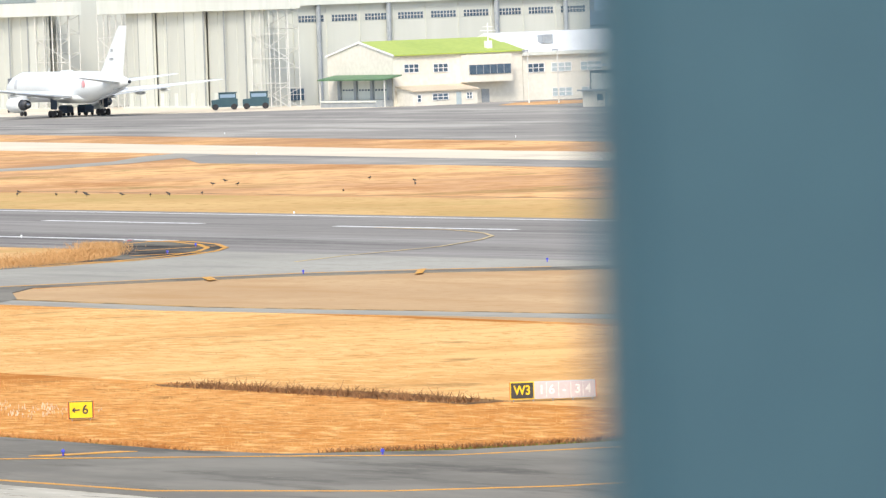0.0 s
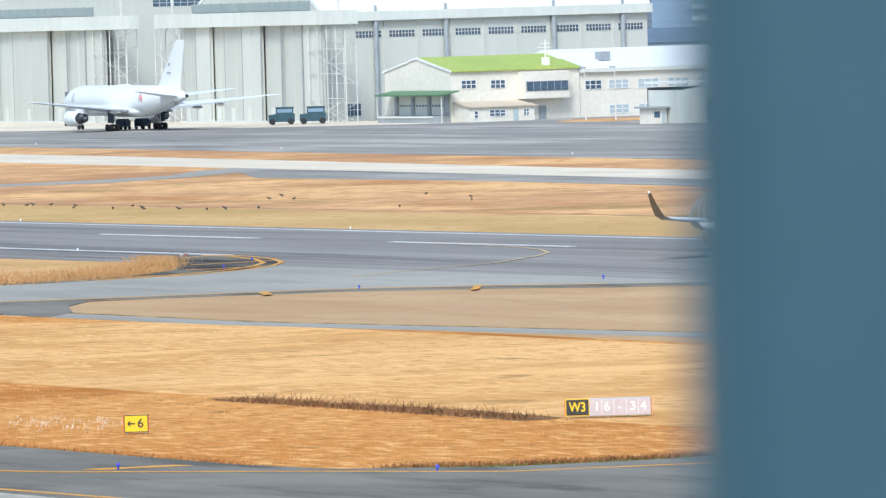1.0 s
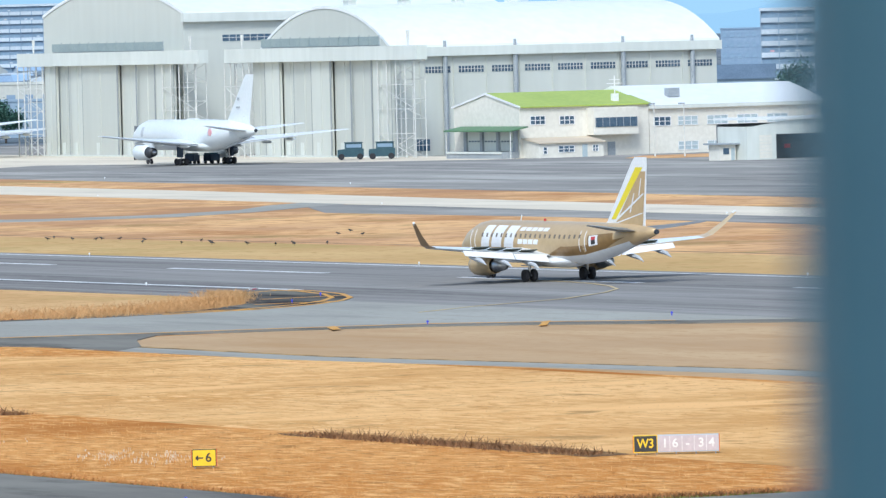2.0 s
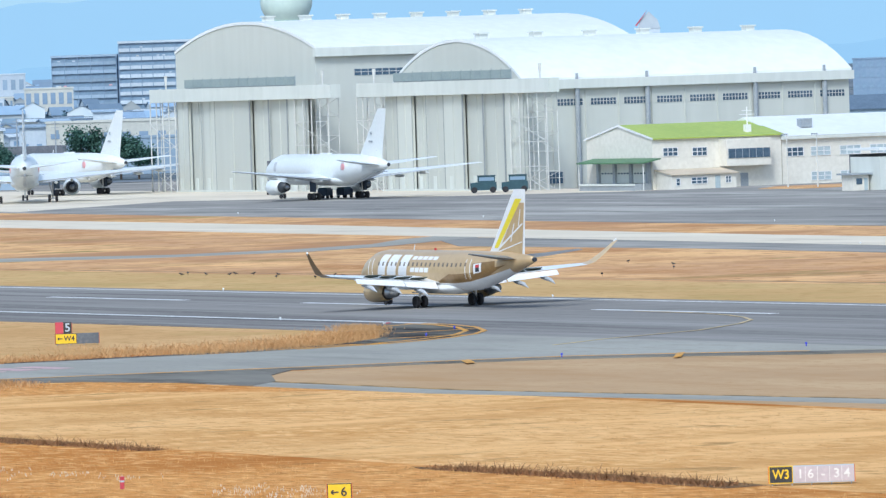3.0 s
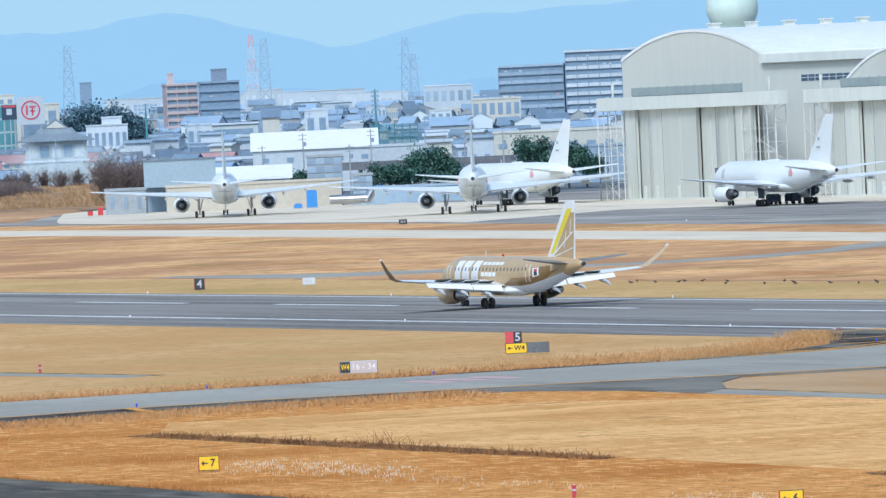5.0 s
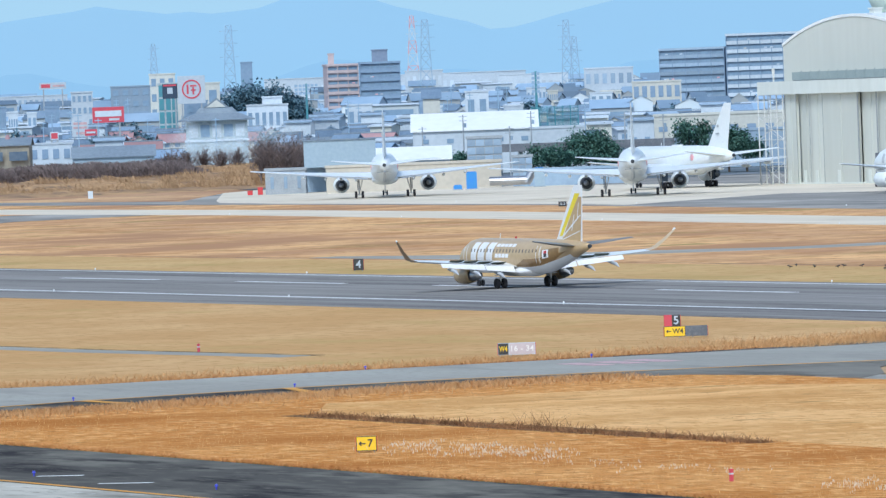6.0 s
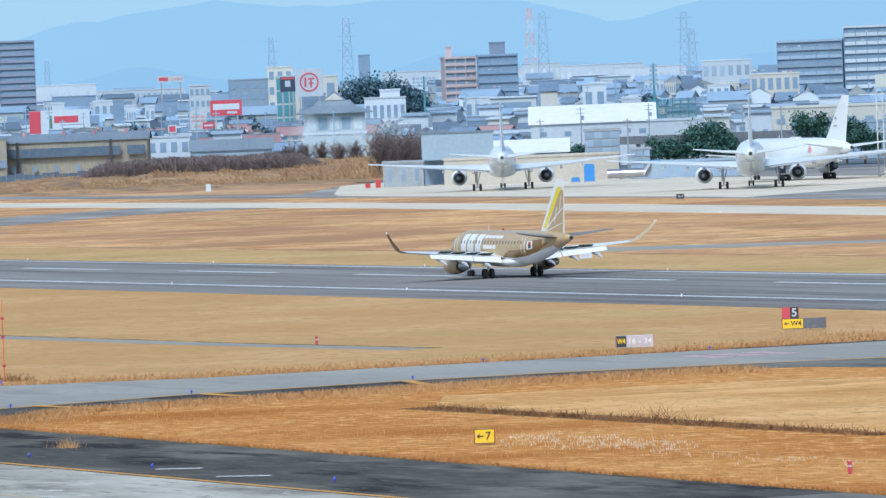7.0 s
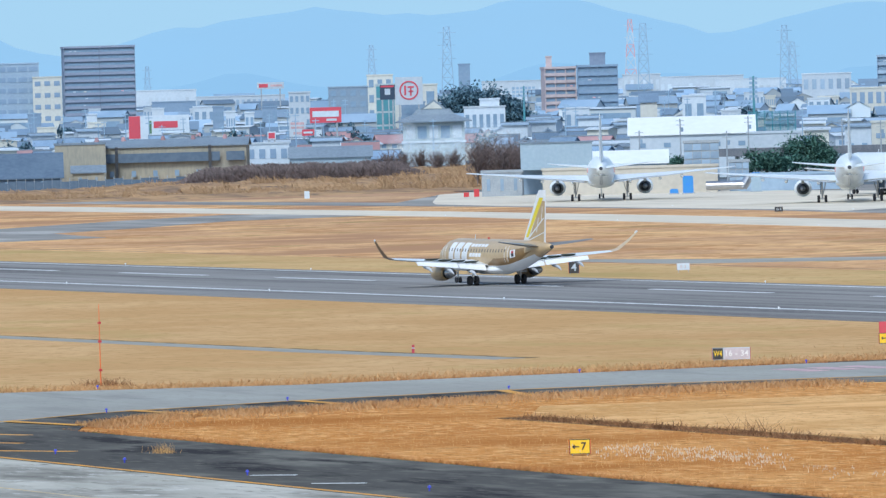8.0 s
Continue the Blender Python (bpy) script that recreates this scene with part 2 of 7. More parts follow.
YELLOW = mat("yellow_paint", (0.85, 0.70, 0.03), (0.80, 0.64, 0.03), 0.5, 3, 0.4)
CABIN_GLASS = mat("cabin_window_glass", (0.15, 0.115, 0.085), (0.18, 0.14, 0.10), 1, 4, 0.3)
# Gold lightened for the winglet whose inner face catches the sun.
LIT_GOLD = mat("lit_gold_paint", (0.58, 0.44, 0.27), (0.52, 0.39, 0.235), 0.25, 2, 0.35)
WHITE = mat("white_paint", (0.82, 0.82, 0.82), (0.76, 0.76, 0.77), 0.5, 4, 0.4)
METAL = mat("bare_metal", (0.55, 0.55, 0.56), (0.42, 0.42, 0.44), 0.6, 5, 0.3, metal=0.9)
TYRE = mat("tyre_rubber", (0.035, 0.035, 0.04), (0.05, 0.05, 0.055), 2, 10, 0.8)
DARK = mat("dark_metal", (0.05, 0.055, 0.065), (0.08, 0.085, 0.095), 1, 6, 0.5, metal=0.4)
NAVY = mat("dark_navy", (0.025, 0.045, 0.085), (0.035, 0.06, 0.10), 1, 6, 0.6)
# Tailplane grey, darkened to put in the shade of its underside.
TAIL_SHADE = mat("shaded_grey_tailplane", (0.24, 0.235, 0.22), (0.19, 0.185, 0.175), 0.5, 3, 0.45)
SPOILER = mat("spoiler_green", (0.10, 0.115, 0.095), (0.07, 0.085, 0.07), 1, 6, 0.5)
RED = mat("red_paint", (0.55, 0.045, 0.05), (0.45, 0.04, 0.045), 1, 6, 0.5)
BLACK = mat("black_paint", (0.03, 0.03, 0.032), (0.045, 0.045, 0.05), 1, 6, 0.45)
SIGN_YELLOW = mat("sign_yellow", (0.86, 0.58, 0.02), (0.80, 0.52, 0.02), 1.5, 6, 0.4)
SIGN_GREY = mat("faded_sign", (0.56, 0.48, 0.50), (0.50, 0.43, 0.45), 1.5, 6, 0.5)
SIGN_WHITE = mat("sign_letter", (0.78, 0.76, 0.74), (0.70, 0.68, 0.66), 1.5, 6, 0.5)
ORANGE = mat("orange_post", (0.72, 0.16, 0.03), (0.62, 0.13, 0.03), 1, 6, 0.5)
BLUE_LAMP = mat("blue_lens", (0.03, 0.04, 0.55), (0.05, 0.06, 0.45), 2, 8, 0.3)
TRUCK = mat("dark_green_vehicle", (0.018, 0.06, 0.085), (0.03, 0.08, 0.105), 0.8, 5, 0.4)
BLUE = mat("blue_paint", (0.05, 0.22, 0.62), (0.06, 0.26, 0.55), 0.8, 5, 0.5)
PILLAR = mat("pillar_paint", (0.022, 0.076, 0.110), (0.018, 0.067, 0.100), 3, 30, 0.6)
LEAF = mat("evergreen_leaf", (0.055, 0.125, 0.105), (0.09, 0.165, 0.125), 0.3, 2.5, 0.7, vary=0.35, island=True)
TWIG = mat("bare_twig", (0.15, 0.125, 0.125), (0.21, 0.165, 0.155), 0.3, 3, 0.9, vary=0.35, island=True)
BRUSH = mat("winter_brush", (0.16, 0.125, 0.115), (0.24, 0.185, 0.16), 0.3, 2.0, 0.95, bump=0.6)
# Evergreen leaf again, with distance haze painted in as paler blue.
HAZY_LEAF = mat("haze_blue_evergreen", (0.085, 0.155, 0.20), (0.12, 0.195, 0.24), 0.3, 2.5, 0.8, vary=0.25, island=True)
BARK = mat("bark", (0.10, 0.08, 0.065), (0.14, 0.11, 0.09), 1, 6, 0.9)
SOIL = layered("dark_soil", [
    ((0.17, 0.105, 0.06), (1, 1, 1), 0, 1),
    ((0.30, 0.18, 0.09), (0.8, 0.3, 1), 0.48, 0.62),
    ((0.09, 0.06, 0.04), (2.0, 0.8, 1), 0.5, 0.66),
])
STRAW = mat("straw_blade", (0.56, 0.28, 0.10), (0.42, 0.185, 0.06), 0.10, 0.6, 0.9, vary=0.12, island=True)
TAN_STRAW = mat("tan_straw_blade", (0.54, 0.325, 0.15), (0.44, 0.25, 0.11), 0.12, 3, 0.9, vary=0.2, island=True)
PALE_STRAW = mat("pale_straw_blade", (0.72, 0.43, 0.17), (0.60, 0.34, 0.125), 0.2, 3, 0.9, vary=0.28, island=True)
GREEN_WEED = mat("green_weed", (0.13, 0.15, 0.035), (0.20, 0.19, 0.055), 0.5, 4, 0.9, vary=0.3, island=True)
PLUME = mat("pampas_plume", (0.74, 0.62, 0.48), (0.62, 0.47, 0.33), 0.5, 4, 0.95)
WEED = mat("dead_weed", (0.33, 0.165, 0.075), (0.18, 0.095, 0.05), 0.4, 3, 0.95, vary=0.4, island=True)
BIRD = mat("bird_feather", (0.06, 0.055, 0.055), (0.10, 0.085, 0.08), 2, 9, 0.7)


# ---- mesh helpers ----
def finish(name, bm, material, parent=None, smooth=False):
    me = bpy.data.meshes.new(name)
    bm.normal_update()
    bm.to_mesh(me)
    bm.free()
    me.materials.append(material)
    if smooth:
        me.polygons.foreach_set("use_smooth", [True] * len(me.polygons))
    ob = new(name, me)
    ob.parent = parent
    return ob


def part(name, bm, material, parent, label="", smooth=False):
    return tagged(finish(name, bm, material, parent, smooth), label)


def thing(name, at=(0, 0, 0), turn=0.0, label="", category="", group="", kind=""):
    ob = new(name)
    ob.location, ob.rotation_euler = at, (0, 0, radians(turn))
    return tagged(ob, label, category, group, kind)


def box(bm, x0, x1, y0, y1, z0, z1, m=None):
    vs = [bm.verts.new(((x0, x1)[i & 1], (y0, y1)[i >> 1 & 1], (z0, z1)[i >> 2])) for i in range(8)]
    for f in ((0, 2, 3, 1), (4, 5, 7, 6), (0, 1, 5, 4), (1, 3, 7, 5), (3, 2, 6, 7), (2, 0, 4, 6)):
        bm.faces.new([vs[i] for i in f])
    if m is not None:
        for v in vs:
            v.co = m @ v.co
    return bm


def B(*dims, m=None):
    return box(bmesh.new(), *dims, m=m)


def rings(bm, sections, cap=True):
    """Skins a row of closed rings (lists of points of equal length)."""
    vr = [[bm.verts.new(p) for p in s] for s in sections]
    n = len(vr[0])
    for a, b in zip(vr, vr[1:]):
        for i in range(n):
            bm.faces.new((a[i], a[(i + 1) % n], b[(i + 1) % n], b[i]))
    if cap:
        bm.faces.new(vr[0][::-1])
        bm.faces.new(vr[-1])
    bmesh.ops.recalc_face_normals(bm, faces=bm.faces)
    return bm


def rod(bm, p, q, r, n=6, r2=None):
    p, q = Vector(p), Vector(q)
    w = (q - p).normalized()
    u = w.orthogonal().normalized()
    v = w.cross(u)
    ring = lambda c, rr: [c + rr * (math.cos(2 * math.pi * i / n) * u + math.sin(2 * math.pi * i / n) * v) for i in range(n)]
    vr = [[bm.verts.new(c) for c in ring(p, r)], [bm.verts.new(c) for c in ring(q, r if r2 is None else r2)]]
    for i in range(n):
        bm.faces.new((vr[0][i], vr[0][(i + 1) % n], vr[1][(i + 1) % n], vr[1][i]))
    bm.faces.new(vr[0][::-1])
    bm.faces.new(vr[1])
    return bm


def prism(bm, pts, h0, h1, axis="z"):
    """Extrudes a polygon: axis z takes (x, y), axis y takes (x, z), axis x takes (y, z)."""
    put = {"z": lambda p, h: (p[0], p[1], h), "y": lambda p, h: (p[0], h, p[1]), "x": lambda p, h: (h, p[0], p[1])}[axis]
    a, b = [bm.verts.new(put(p, h0)) for p in pts], [bm.verts.new(put(p, h1)) for p in pts]
    n = len(pts)
    bm.faces.new(a[::-1])
    bm.faces.new(b)
    for i in range(n):
        bm.faces.new((a[i], a[(i + 1) % n], b[(i + 1) % n], b[i]))
    bmesh.ops.recalc_face_normals(bm, faces=bm.faces)
    return bm


def wheel(bm, x, y, z, r, w, n=20):
    """A tyre with rounded shoulders, its axle along x."""
    prof = [(-w / 2, r * 0.6), (-w / 2, r * 0.9), (-w * 0.3, r), (w * 0.3, r), (w / 2, r * 0.9), (w / 2, r * 0.6)]
    secs = [[(x + dx, y + rr * math.cos(2 * math.pi * i / n), z + rr * math.sin(2 * math.pi * i / n)) for i in range(n)] for dx, rr in prof]
    return rings(bm, secs)


def arc(cx, cy, r, a0, a1, n=10):
    return [(cx + r * math.cos(radians(a0 + (a1 - a0) * i / n)), cy + r * math.sin(radians(a0 + (a1 - a0) * i / n))) for i in range(n + 1)]


# ---- ground, runway, taxiways ----
def slab(name, pts, top, material, label, category="", group="", depth=0.3):
    ob = finish(name, prism(bmesh.new(), pts, top - depth, top), material)
    return tagged(ob, label, category or name.replace("_", " "), group, "structure")


def rect(x0, x1, y0, y1):
    return [(x0, y0), (x1, y0), (x1, y1), (x0, y1)]


def build_ground():
    g = bmesh.new()
    box(g, -4500, 4500, -1500, 4900, -2.0, 0.0)
    tagged(finish("ground", g, GRASS), "dry orange winter grass of the airfield", "ground", kind="structure")
    slab("grass_strip", rect(120, 272, 470, 3000), 0.02, MOWN, "paler mown dry grass beside the runway", "grass")
    slab("pale_field", [(179.3, 262), (222, 262), (221, 395), (210, 415), (186, 420), (180, 408)], 0.012, PALE_GRASS, "pale straw-coloured dry grass field", "grass")
    slab("dull_field", [(222.5, 262), (269.5, 274), (269.5, 418), (262, 427), (230, 430), (223, 420)], 0.012, DULL_GRASS, "greyish tan dry grass beside the runway", "grass")
    slab("far_field", [(316, -400), (560, -400), (560, 1400), (640, 1900), (640, 3000), (316, 3000)], 0.02, GRASS_FAR, "brownish dry grass beyond the runway", "grass")
    slab("mown_verge", rect(316, 345, -400, 3000), 0.05, VERGE, "short mown yellow-green grass verge of the runway", "grass")
    # runway and exits
    rw = slab("runway", rect(270, 318, -400, 3000), 0.08, RUNWAY, "grey asphalt runway with dark tyre marks", "runway")
    # exit taxiway square to the runway, with wide fillets at both ends
    exit_pts = [(152.5, 428.5), (163, 437), (178, 441.8), (194, 443.6), (206, 442.6), (222, 438), (234, 433.8), (243, 431.3), (252, 428.2), (259, 422), (264, 416), (270.5, 410), (270.5, 492), (266.4, 470), (262.3, 466), (258, 464), (246, 461.2), (225, 464), (204, 465.2), (188, 466), (178, 470.4), (169, 474.4), (158, 481), (152.5, 490)]
    slab("exit_taxiway", exit_pts, 0.10, ASPHALT, "grey asphalt exit taxiway with rounded fillets", "taxiway")
    slab("exit_shoulder", [(280.0, 498), (279.7, 492), (277.8, 485), (274.3, 477.6), (270.5, 472.4), (266.3, 468.4), (262.2, 465.5), (258.5, 463.4), (246, 461.6), (228, 464.6), (241, 464.2), (256, 467), (263.5, 474), (269, 484), (276, 498)], 0.112, DARK_ASPHALT, "dark asphalt shoulder beside the exit", "shoulder")
    slab("exit_shoulder", [(231, 434.6), (243, 431), (252, 428), (259, 421.8), (264, 415.8), (270, 409), (270, 404), (262, 412), (256.6, 419.4), (249.6, 425.6), (240.6, 429.2), (231, 431.4)], 0.098, MID_ASPHALT, "dark asphalt shoulder below the exit fillet", "shoulder")
    slab("exit_shoulder", [(152, 412), (155.2, 419.3), (160, 426.8), (168, 430.8), (190, 435), (201, 436.8), (212, 435.4), (222, 438.2), (206, 442.8), (194, 443.8), (178, 442), (163, 437.2), (152, 428.9)], 0.06, DARK_ASPHALT, "dark asphalt shoulder along the exit taxiway", "shoulder")
    slab("path_mouth", [(209, 436.5), (217, 431), (219.6, 422), (219.5, 411.6), (223.5, 416), (228, 425), (235, 433.8), (222, 438.3)], 0.07, MID_ASPHALT, "grey asphalt mouth of the service path", "path")
    slab("entry_taxiway", [(152.4, 200), (152.4, 271), (153.8, 263.5), (159, 258.4), (165, 256.9), (172, 256.5), (262, 260), (270.5, 270), (270.5, 200)], 0.10, MID_ASPHALT, "dark asphalt entry taxiway", "taxiway")
    slab("parallel_taxiway", rect(137.9, 152.7, 300, 2500), 0.09, DARK_ASPHALT, "dark patched asphalt parallel taxiway", "taxiway")
    slab("parallel_taxiway", rect(137.9, 152.7, -200, 300), 0.09, MID_ASPHALT, "grey asphalt parallel taxiway", "taxiway")
    slab("terminal_apron", rect(-60, 137.9, -100, 2500), 0.06, OLD_CONCRETE, "weathered pale concrete terminal apron", "apron")
    slab("service_path", [(219.5, 418), (219.8, 390), (226, 349), (228, 260), (231, 260), (229.3, 350), (222.6, 391), (222.6, 418)], 0.05, ASPHALT, "narrow grey service path in the grass", "path")
    slab("service_path", [(216.5, 497), (213.2, 530), (210.5, 600), (208, 900), (210.5, 900), (213, 600), (216, 530), (219, 497)], 0.05, ASPHALT, "narrow grey service path in the grass", "path")
    slab("path_edge", [(219, 497), (216, 530), (213, 600), (210.5, 900), (211.6, 900), (214.0, 600), (217.0, 530), (220.2, 497)], 0.04, SOIL_EDGE, "dark soil edge of the service path", "path")
    slab("path_edge", [(222.6, 418), (222.6, 391), (229.3, 350), (231, 260), (231.9, 260), (230.2, 350), (223.5, 391), (223.6, 418)], 0.04, SOIL_EDGE, "dark soil edge of the service path", "path")
    # far side
    slab("far_exit", [(349, 748), (377, 724.5), (393, 722), (407, 729.5), (421, 742), (440, 758), (446, 775), (423.5, 756), (411, 740.5), (396, 733), (382, 734), (360, 762), (352, 790), (348.5, 790)], 0.06, ASPHALT, "grey asphalt taxiway curving across the far grass", "taxiway")
    slab("far_exit", [(316, 960), (364, 1016), (383, 1022), (386, 1040), (392, 1070), (415, 1092), (445, 1128), (471.5, 1133), (478, 1165), (469, 1191), (440, 1166), (404, 1127), (369, 1100), (316, 1060)], 0.06, APRON, "grey asphalt taxiway joining the far apron", "taxiway")
    slab("far_shoulder", [(368, 320), (408, 664), (408.5, 716), (422, 744), (430.5, 762), (428, 720), (421.5, 668), (380.5, 320)], 0.055, APRON, "dark asphalt shoulder of the far taxiway", "shoulder")
    slab("far_taxiway", [(380, 320), (421, 668), (436, 794), (453, 940), (470, 1095), (477, 1330), (477, 2600), (500, 2600), (499, 1389), (491, 1143), (482, 1020), (461, 839), (441, 701), (405, 320)], 0.09, CONCRETE, "pale concrete taxiway beyond the field", "taxiway")
    slab("far_apron", [(444, 320), (465, 700), (482, 850), (508, 1060), (514, 1180), (514, 1430), (506, 1560), (522, 1560), (528, 1440), (531, 1262), (575, 1345), (640, 1420), (800, 1350), (800, 320)], 0.07, APRON, "grey asphalt military apron with lighter streaks", "apron")
    slab("hangar_apron", [(606, 985), (592, 985), (575, 1005), (553, 1062), (507, 1026), (512, 1062), (518, 1185), (523, 1225), (533, 1250), (575, 1345), (606, 1385)], 0.09, CONCRETE, "pale concrete apron before the hangars", "apron")
    slab("far_grass_band", [(497, 1010), (512, 1062), (518, 1185), (514, 1430), (508, 1500), (501, 1500), (493, 1143), (484, 1020)], 0.05, GRASS_FAR, "narrow band of dry grass between taxiway and apron", "grass")
    slab("end_field", [(529, 1258), (575, 1347), (640, 1422), (720, 1500), (720, 1640), (505, 1640), (522, 1560), (528, 1440)], 0.035, END_GRASS, "rough reddish-brown dry grass at the apron's end", "grass")
    # thin drain line in the far grass
    slab("drain", rect(347.6, 348.3, 300, 2000), 0.045, SCRUB, "narrow dark drain channel in the grass", "drain")


def mark(pts, material, label, z=0.115, name="marking"):
    return tagged(finish(name, prism(bmesh.new(), pts, z - 0.02, z), material), label, "marking", kind="structure")


def band_line(pts, w, material, label, z=0.125, closed=False):
    bm = bmesh.new()
    for (x0, y0), (x1, y1) in zip(pts, pts[1:]):
        d = Vector((x1 - x0, y1 - y0)).normalized()
        n = Vector((-d.y, d.x)) * w / 2
        e = d * w * 0.2
        prism(bm, [(x0 - n.x - e.x, y0 - n.y - e.y), (x1 - n.x + e.x, y1 - n.y + e.y), (x1 + n.x + e.x, y1 + n.y + e.y), (x0 + n.x - e.x, y0 + n.y - e.y)], z - 0.02, z)
    return tagged(finish("marking", bm, material), label, "marking", kind="structure")


def build_markings():
    for k in range(-4, 30):
        mark(rect(301.9, 302.8, 481 + 49 * k, 508 + 49 * k), LINE_WHITE, "white runway centre line dash", 0.095)
    mark(rect(280.6, 281.5, 497, 2500), LINE_WHITE, "long white runway edge line", 0.095)
    mark(rect(315.2, 315.8, -300, 2500), LINE_WHITE, "white far edge line of the runway", 0.095)
    # double line round the nose of the exit's dark shoulder, and its inner stripes
    nose = [(280.3, 497), (279.9, 492), (277.9, 484.8), (274.4, 477.4), (270.6, 472.2), (266.4, 468.2), (262.3, 465.3), (258.4, 463.3), (250, 461.6)]
    for off in (0.0, 1.2):
        band_line([(x - off * 0.75, y + off) for x, y in nose], 0.42, LINE_YELLOW, "double yellow edge line round the exit")
    for a, b in (((268.9, 480.9), (275.9, 481.6)), ((263.3, 472.1), (269.1, 471.3)), ((271.7, 493.3), (279.2, 496.9)), ((254.0, 466.0), (258.6, 463.6))):
        band_line([a, b], 0.4, LINE_YELLOW, "yellow stripe across the dark shoulder")
    band_line([(262, 446), (269.5, 451.5), (281, 457.5), (289.5, 465.5), (294, 471), (297, 477), (299, 482.5), (300.3, 488), (301.2, 500)], 0.3, LINE_FAINT, "faint yellow lead-in line", 0.128)
    band_line([(138.1, 2300), (138.1, 275), (139.4, 249), (144.8, 240), (150.2, 236), (170, 231)], 0.32, LINE_YELLOW, "orange-yellow taxiway edge line", 0.115)
    band_line([(127.2, 260), (127.2, 420)], 0.22, LINE_FAINT, "faint yellow line on the apron", 0.075)
    band_line([(141.5, 282), (145.2, 272.2), (152.9, 262), (157.2, 255.6), (166, 252.5)], 0.25, LINE_YELLOW, "yellow line curving into the entry taxiway", 0.125)
    # shoulder stripes that slant away from the edge lines
    for x0, y0, x1, y1 in ((193.4, 443.0, 191.2, 433.0), (178.2, 441.2, 178.3, 433.5), (165.4, 437.8, 166.3, 427.5), (154.4, 430.0, 155.6, 420.6)):
        mark([(x0 - 0.4, y0), (x0 + 0.4, y0), (x1 + 0.4, y1), (x1 - 0.4, y1)], LINE_YELLOW, "yellow shoulder stripe", 0.125)
    for x0, y0, x1, y1 in ((245.8, 430.3, 243.5, 425.4), (258.7, 423.4, 254.6, 417.2)):
        mark([(x0 - 0.6, y0 - 0.3), (x0 + 0.4, y0 + 0.3), (x1 + 0.4, y1 + 0.3), (x1 - 0.6, y1 - 0.3)], LINE_YELLOW, "yellow shoulder stripe", 0.125)
    for x0, y0, x1, y1 in ((145.6, 420.5, 148.8, 411.2), (141.4, 410.5, 144.8, 401.6), (138.4, 398, 143.5, 389.2)):
        mark([(x0 - 0.3, y0), (x0 + 0.3, y0), (x1 + 0.3, y1), (x1 - 0.3, y1)], LINE_YELLOW, "yellow shoulder stripe", 0.105)
    band_line([(152.6, 429.4), (163.2, 436.6), (178, 441.3), (193.8, 443.1), (205.5, 442.2), (222, 437.6), (234, 433.5), (243, 431), (252, 427.9), (259, 421.8), (264, 415.8)], 0.25, LINE_YELLOW, "thin yellow edge line of the exit taxiway", 0.118)
    mark([(146.8, 272.7), (147.3, 271.7), (151.0, 270.8), (150.6, 271.8)], LINE_YELLOW, "yellow shoulder stripe", 0.125)
    for k in range(3):
        mark(rect(219.6 + 2.6 * k, 221.2 + 2.6 * k, 450.5, 456.5), PINK, "worn reddish-white runway sign painted on the taxiway", 0.125)
    for a, b in (((140.9, 355.4), (142.6, 353.7)), ((140.1, 345.0), (142.1, 343.1))):
        band_line([a, b], 0.4, LINE_WHITE, "white worn dash on the taxiway", 0.105)


build_ground()
build_markings()


# ---- hangars and offices on the far side ----
def arch(y0, y1, eave, crown, n=16):
    """Low round arch from (y0, eave) over the crown to (y1, eave)."""
    half, rise, mid = (y1 - y0) / 2, crown - eave, (y0 + y1) / 2
    r = (half * half + rise * rise) / (2 * rise)
    a = math.asin(half / r)
    return [(mid + r * math.sin(-a + 2 * a * i / n), eave + rise - r + r * math.cos(-a + 2 * a * i / n)) for i in range(n + 1)]


def tower(parent, x, y0, y1, z0, z1, cols, rows_, r=0.09, diagonals=True, material=None):
    """Open steel tower face in the plane of x, each post and brace a part."""
    t = new("door_tower")
    t.parent = parent
    tagged(t, "white lattice door tower")
    ys = [y0 + (y1 - y0) * i / cols for i in range(cols + 1)]
    zs = [z0 + (z1 - z0) * i / rows_ for i in range(rows_ + 1)]
    for y in ys:
        part("post", rod(bmesh.new(), (x, y, z0), (x, y, z1), r * 1.5), material or TRUSS, t)
    for j, z in enumerate(zs[1:]):
        part("rail", rod(bmesh.new(), (x, y0, z), (x, y1, z), r * 0.8), material or TRUSS, t)
        if diagonals and j % 2 == 0:
            part("brace", rod(bmesh.new(), (x, y0, zs[j]), (x, y1, z), r * 0.7), material or TRUSS, t)
            part("brace", rod(bmesh.new(), (x, y1, zs[j]), (x, y0, z), r * 0.7), material or TRUSS, t)
    return t


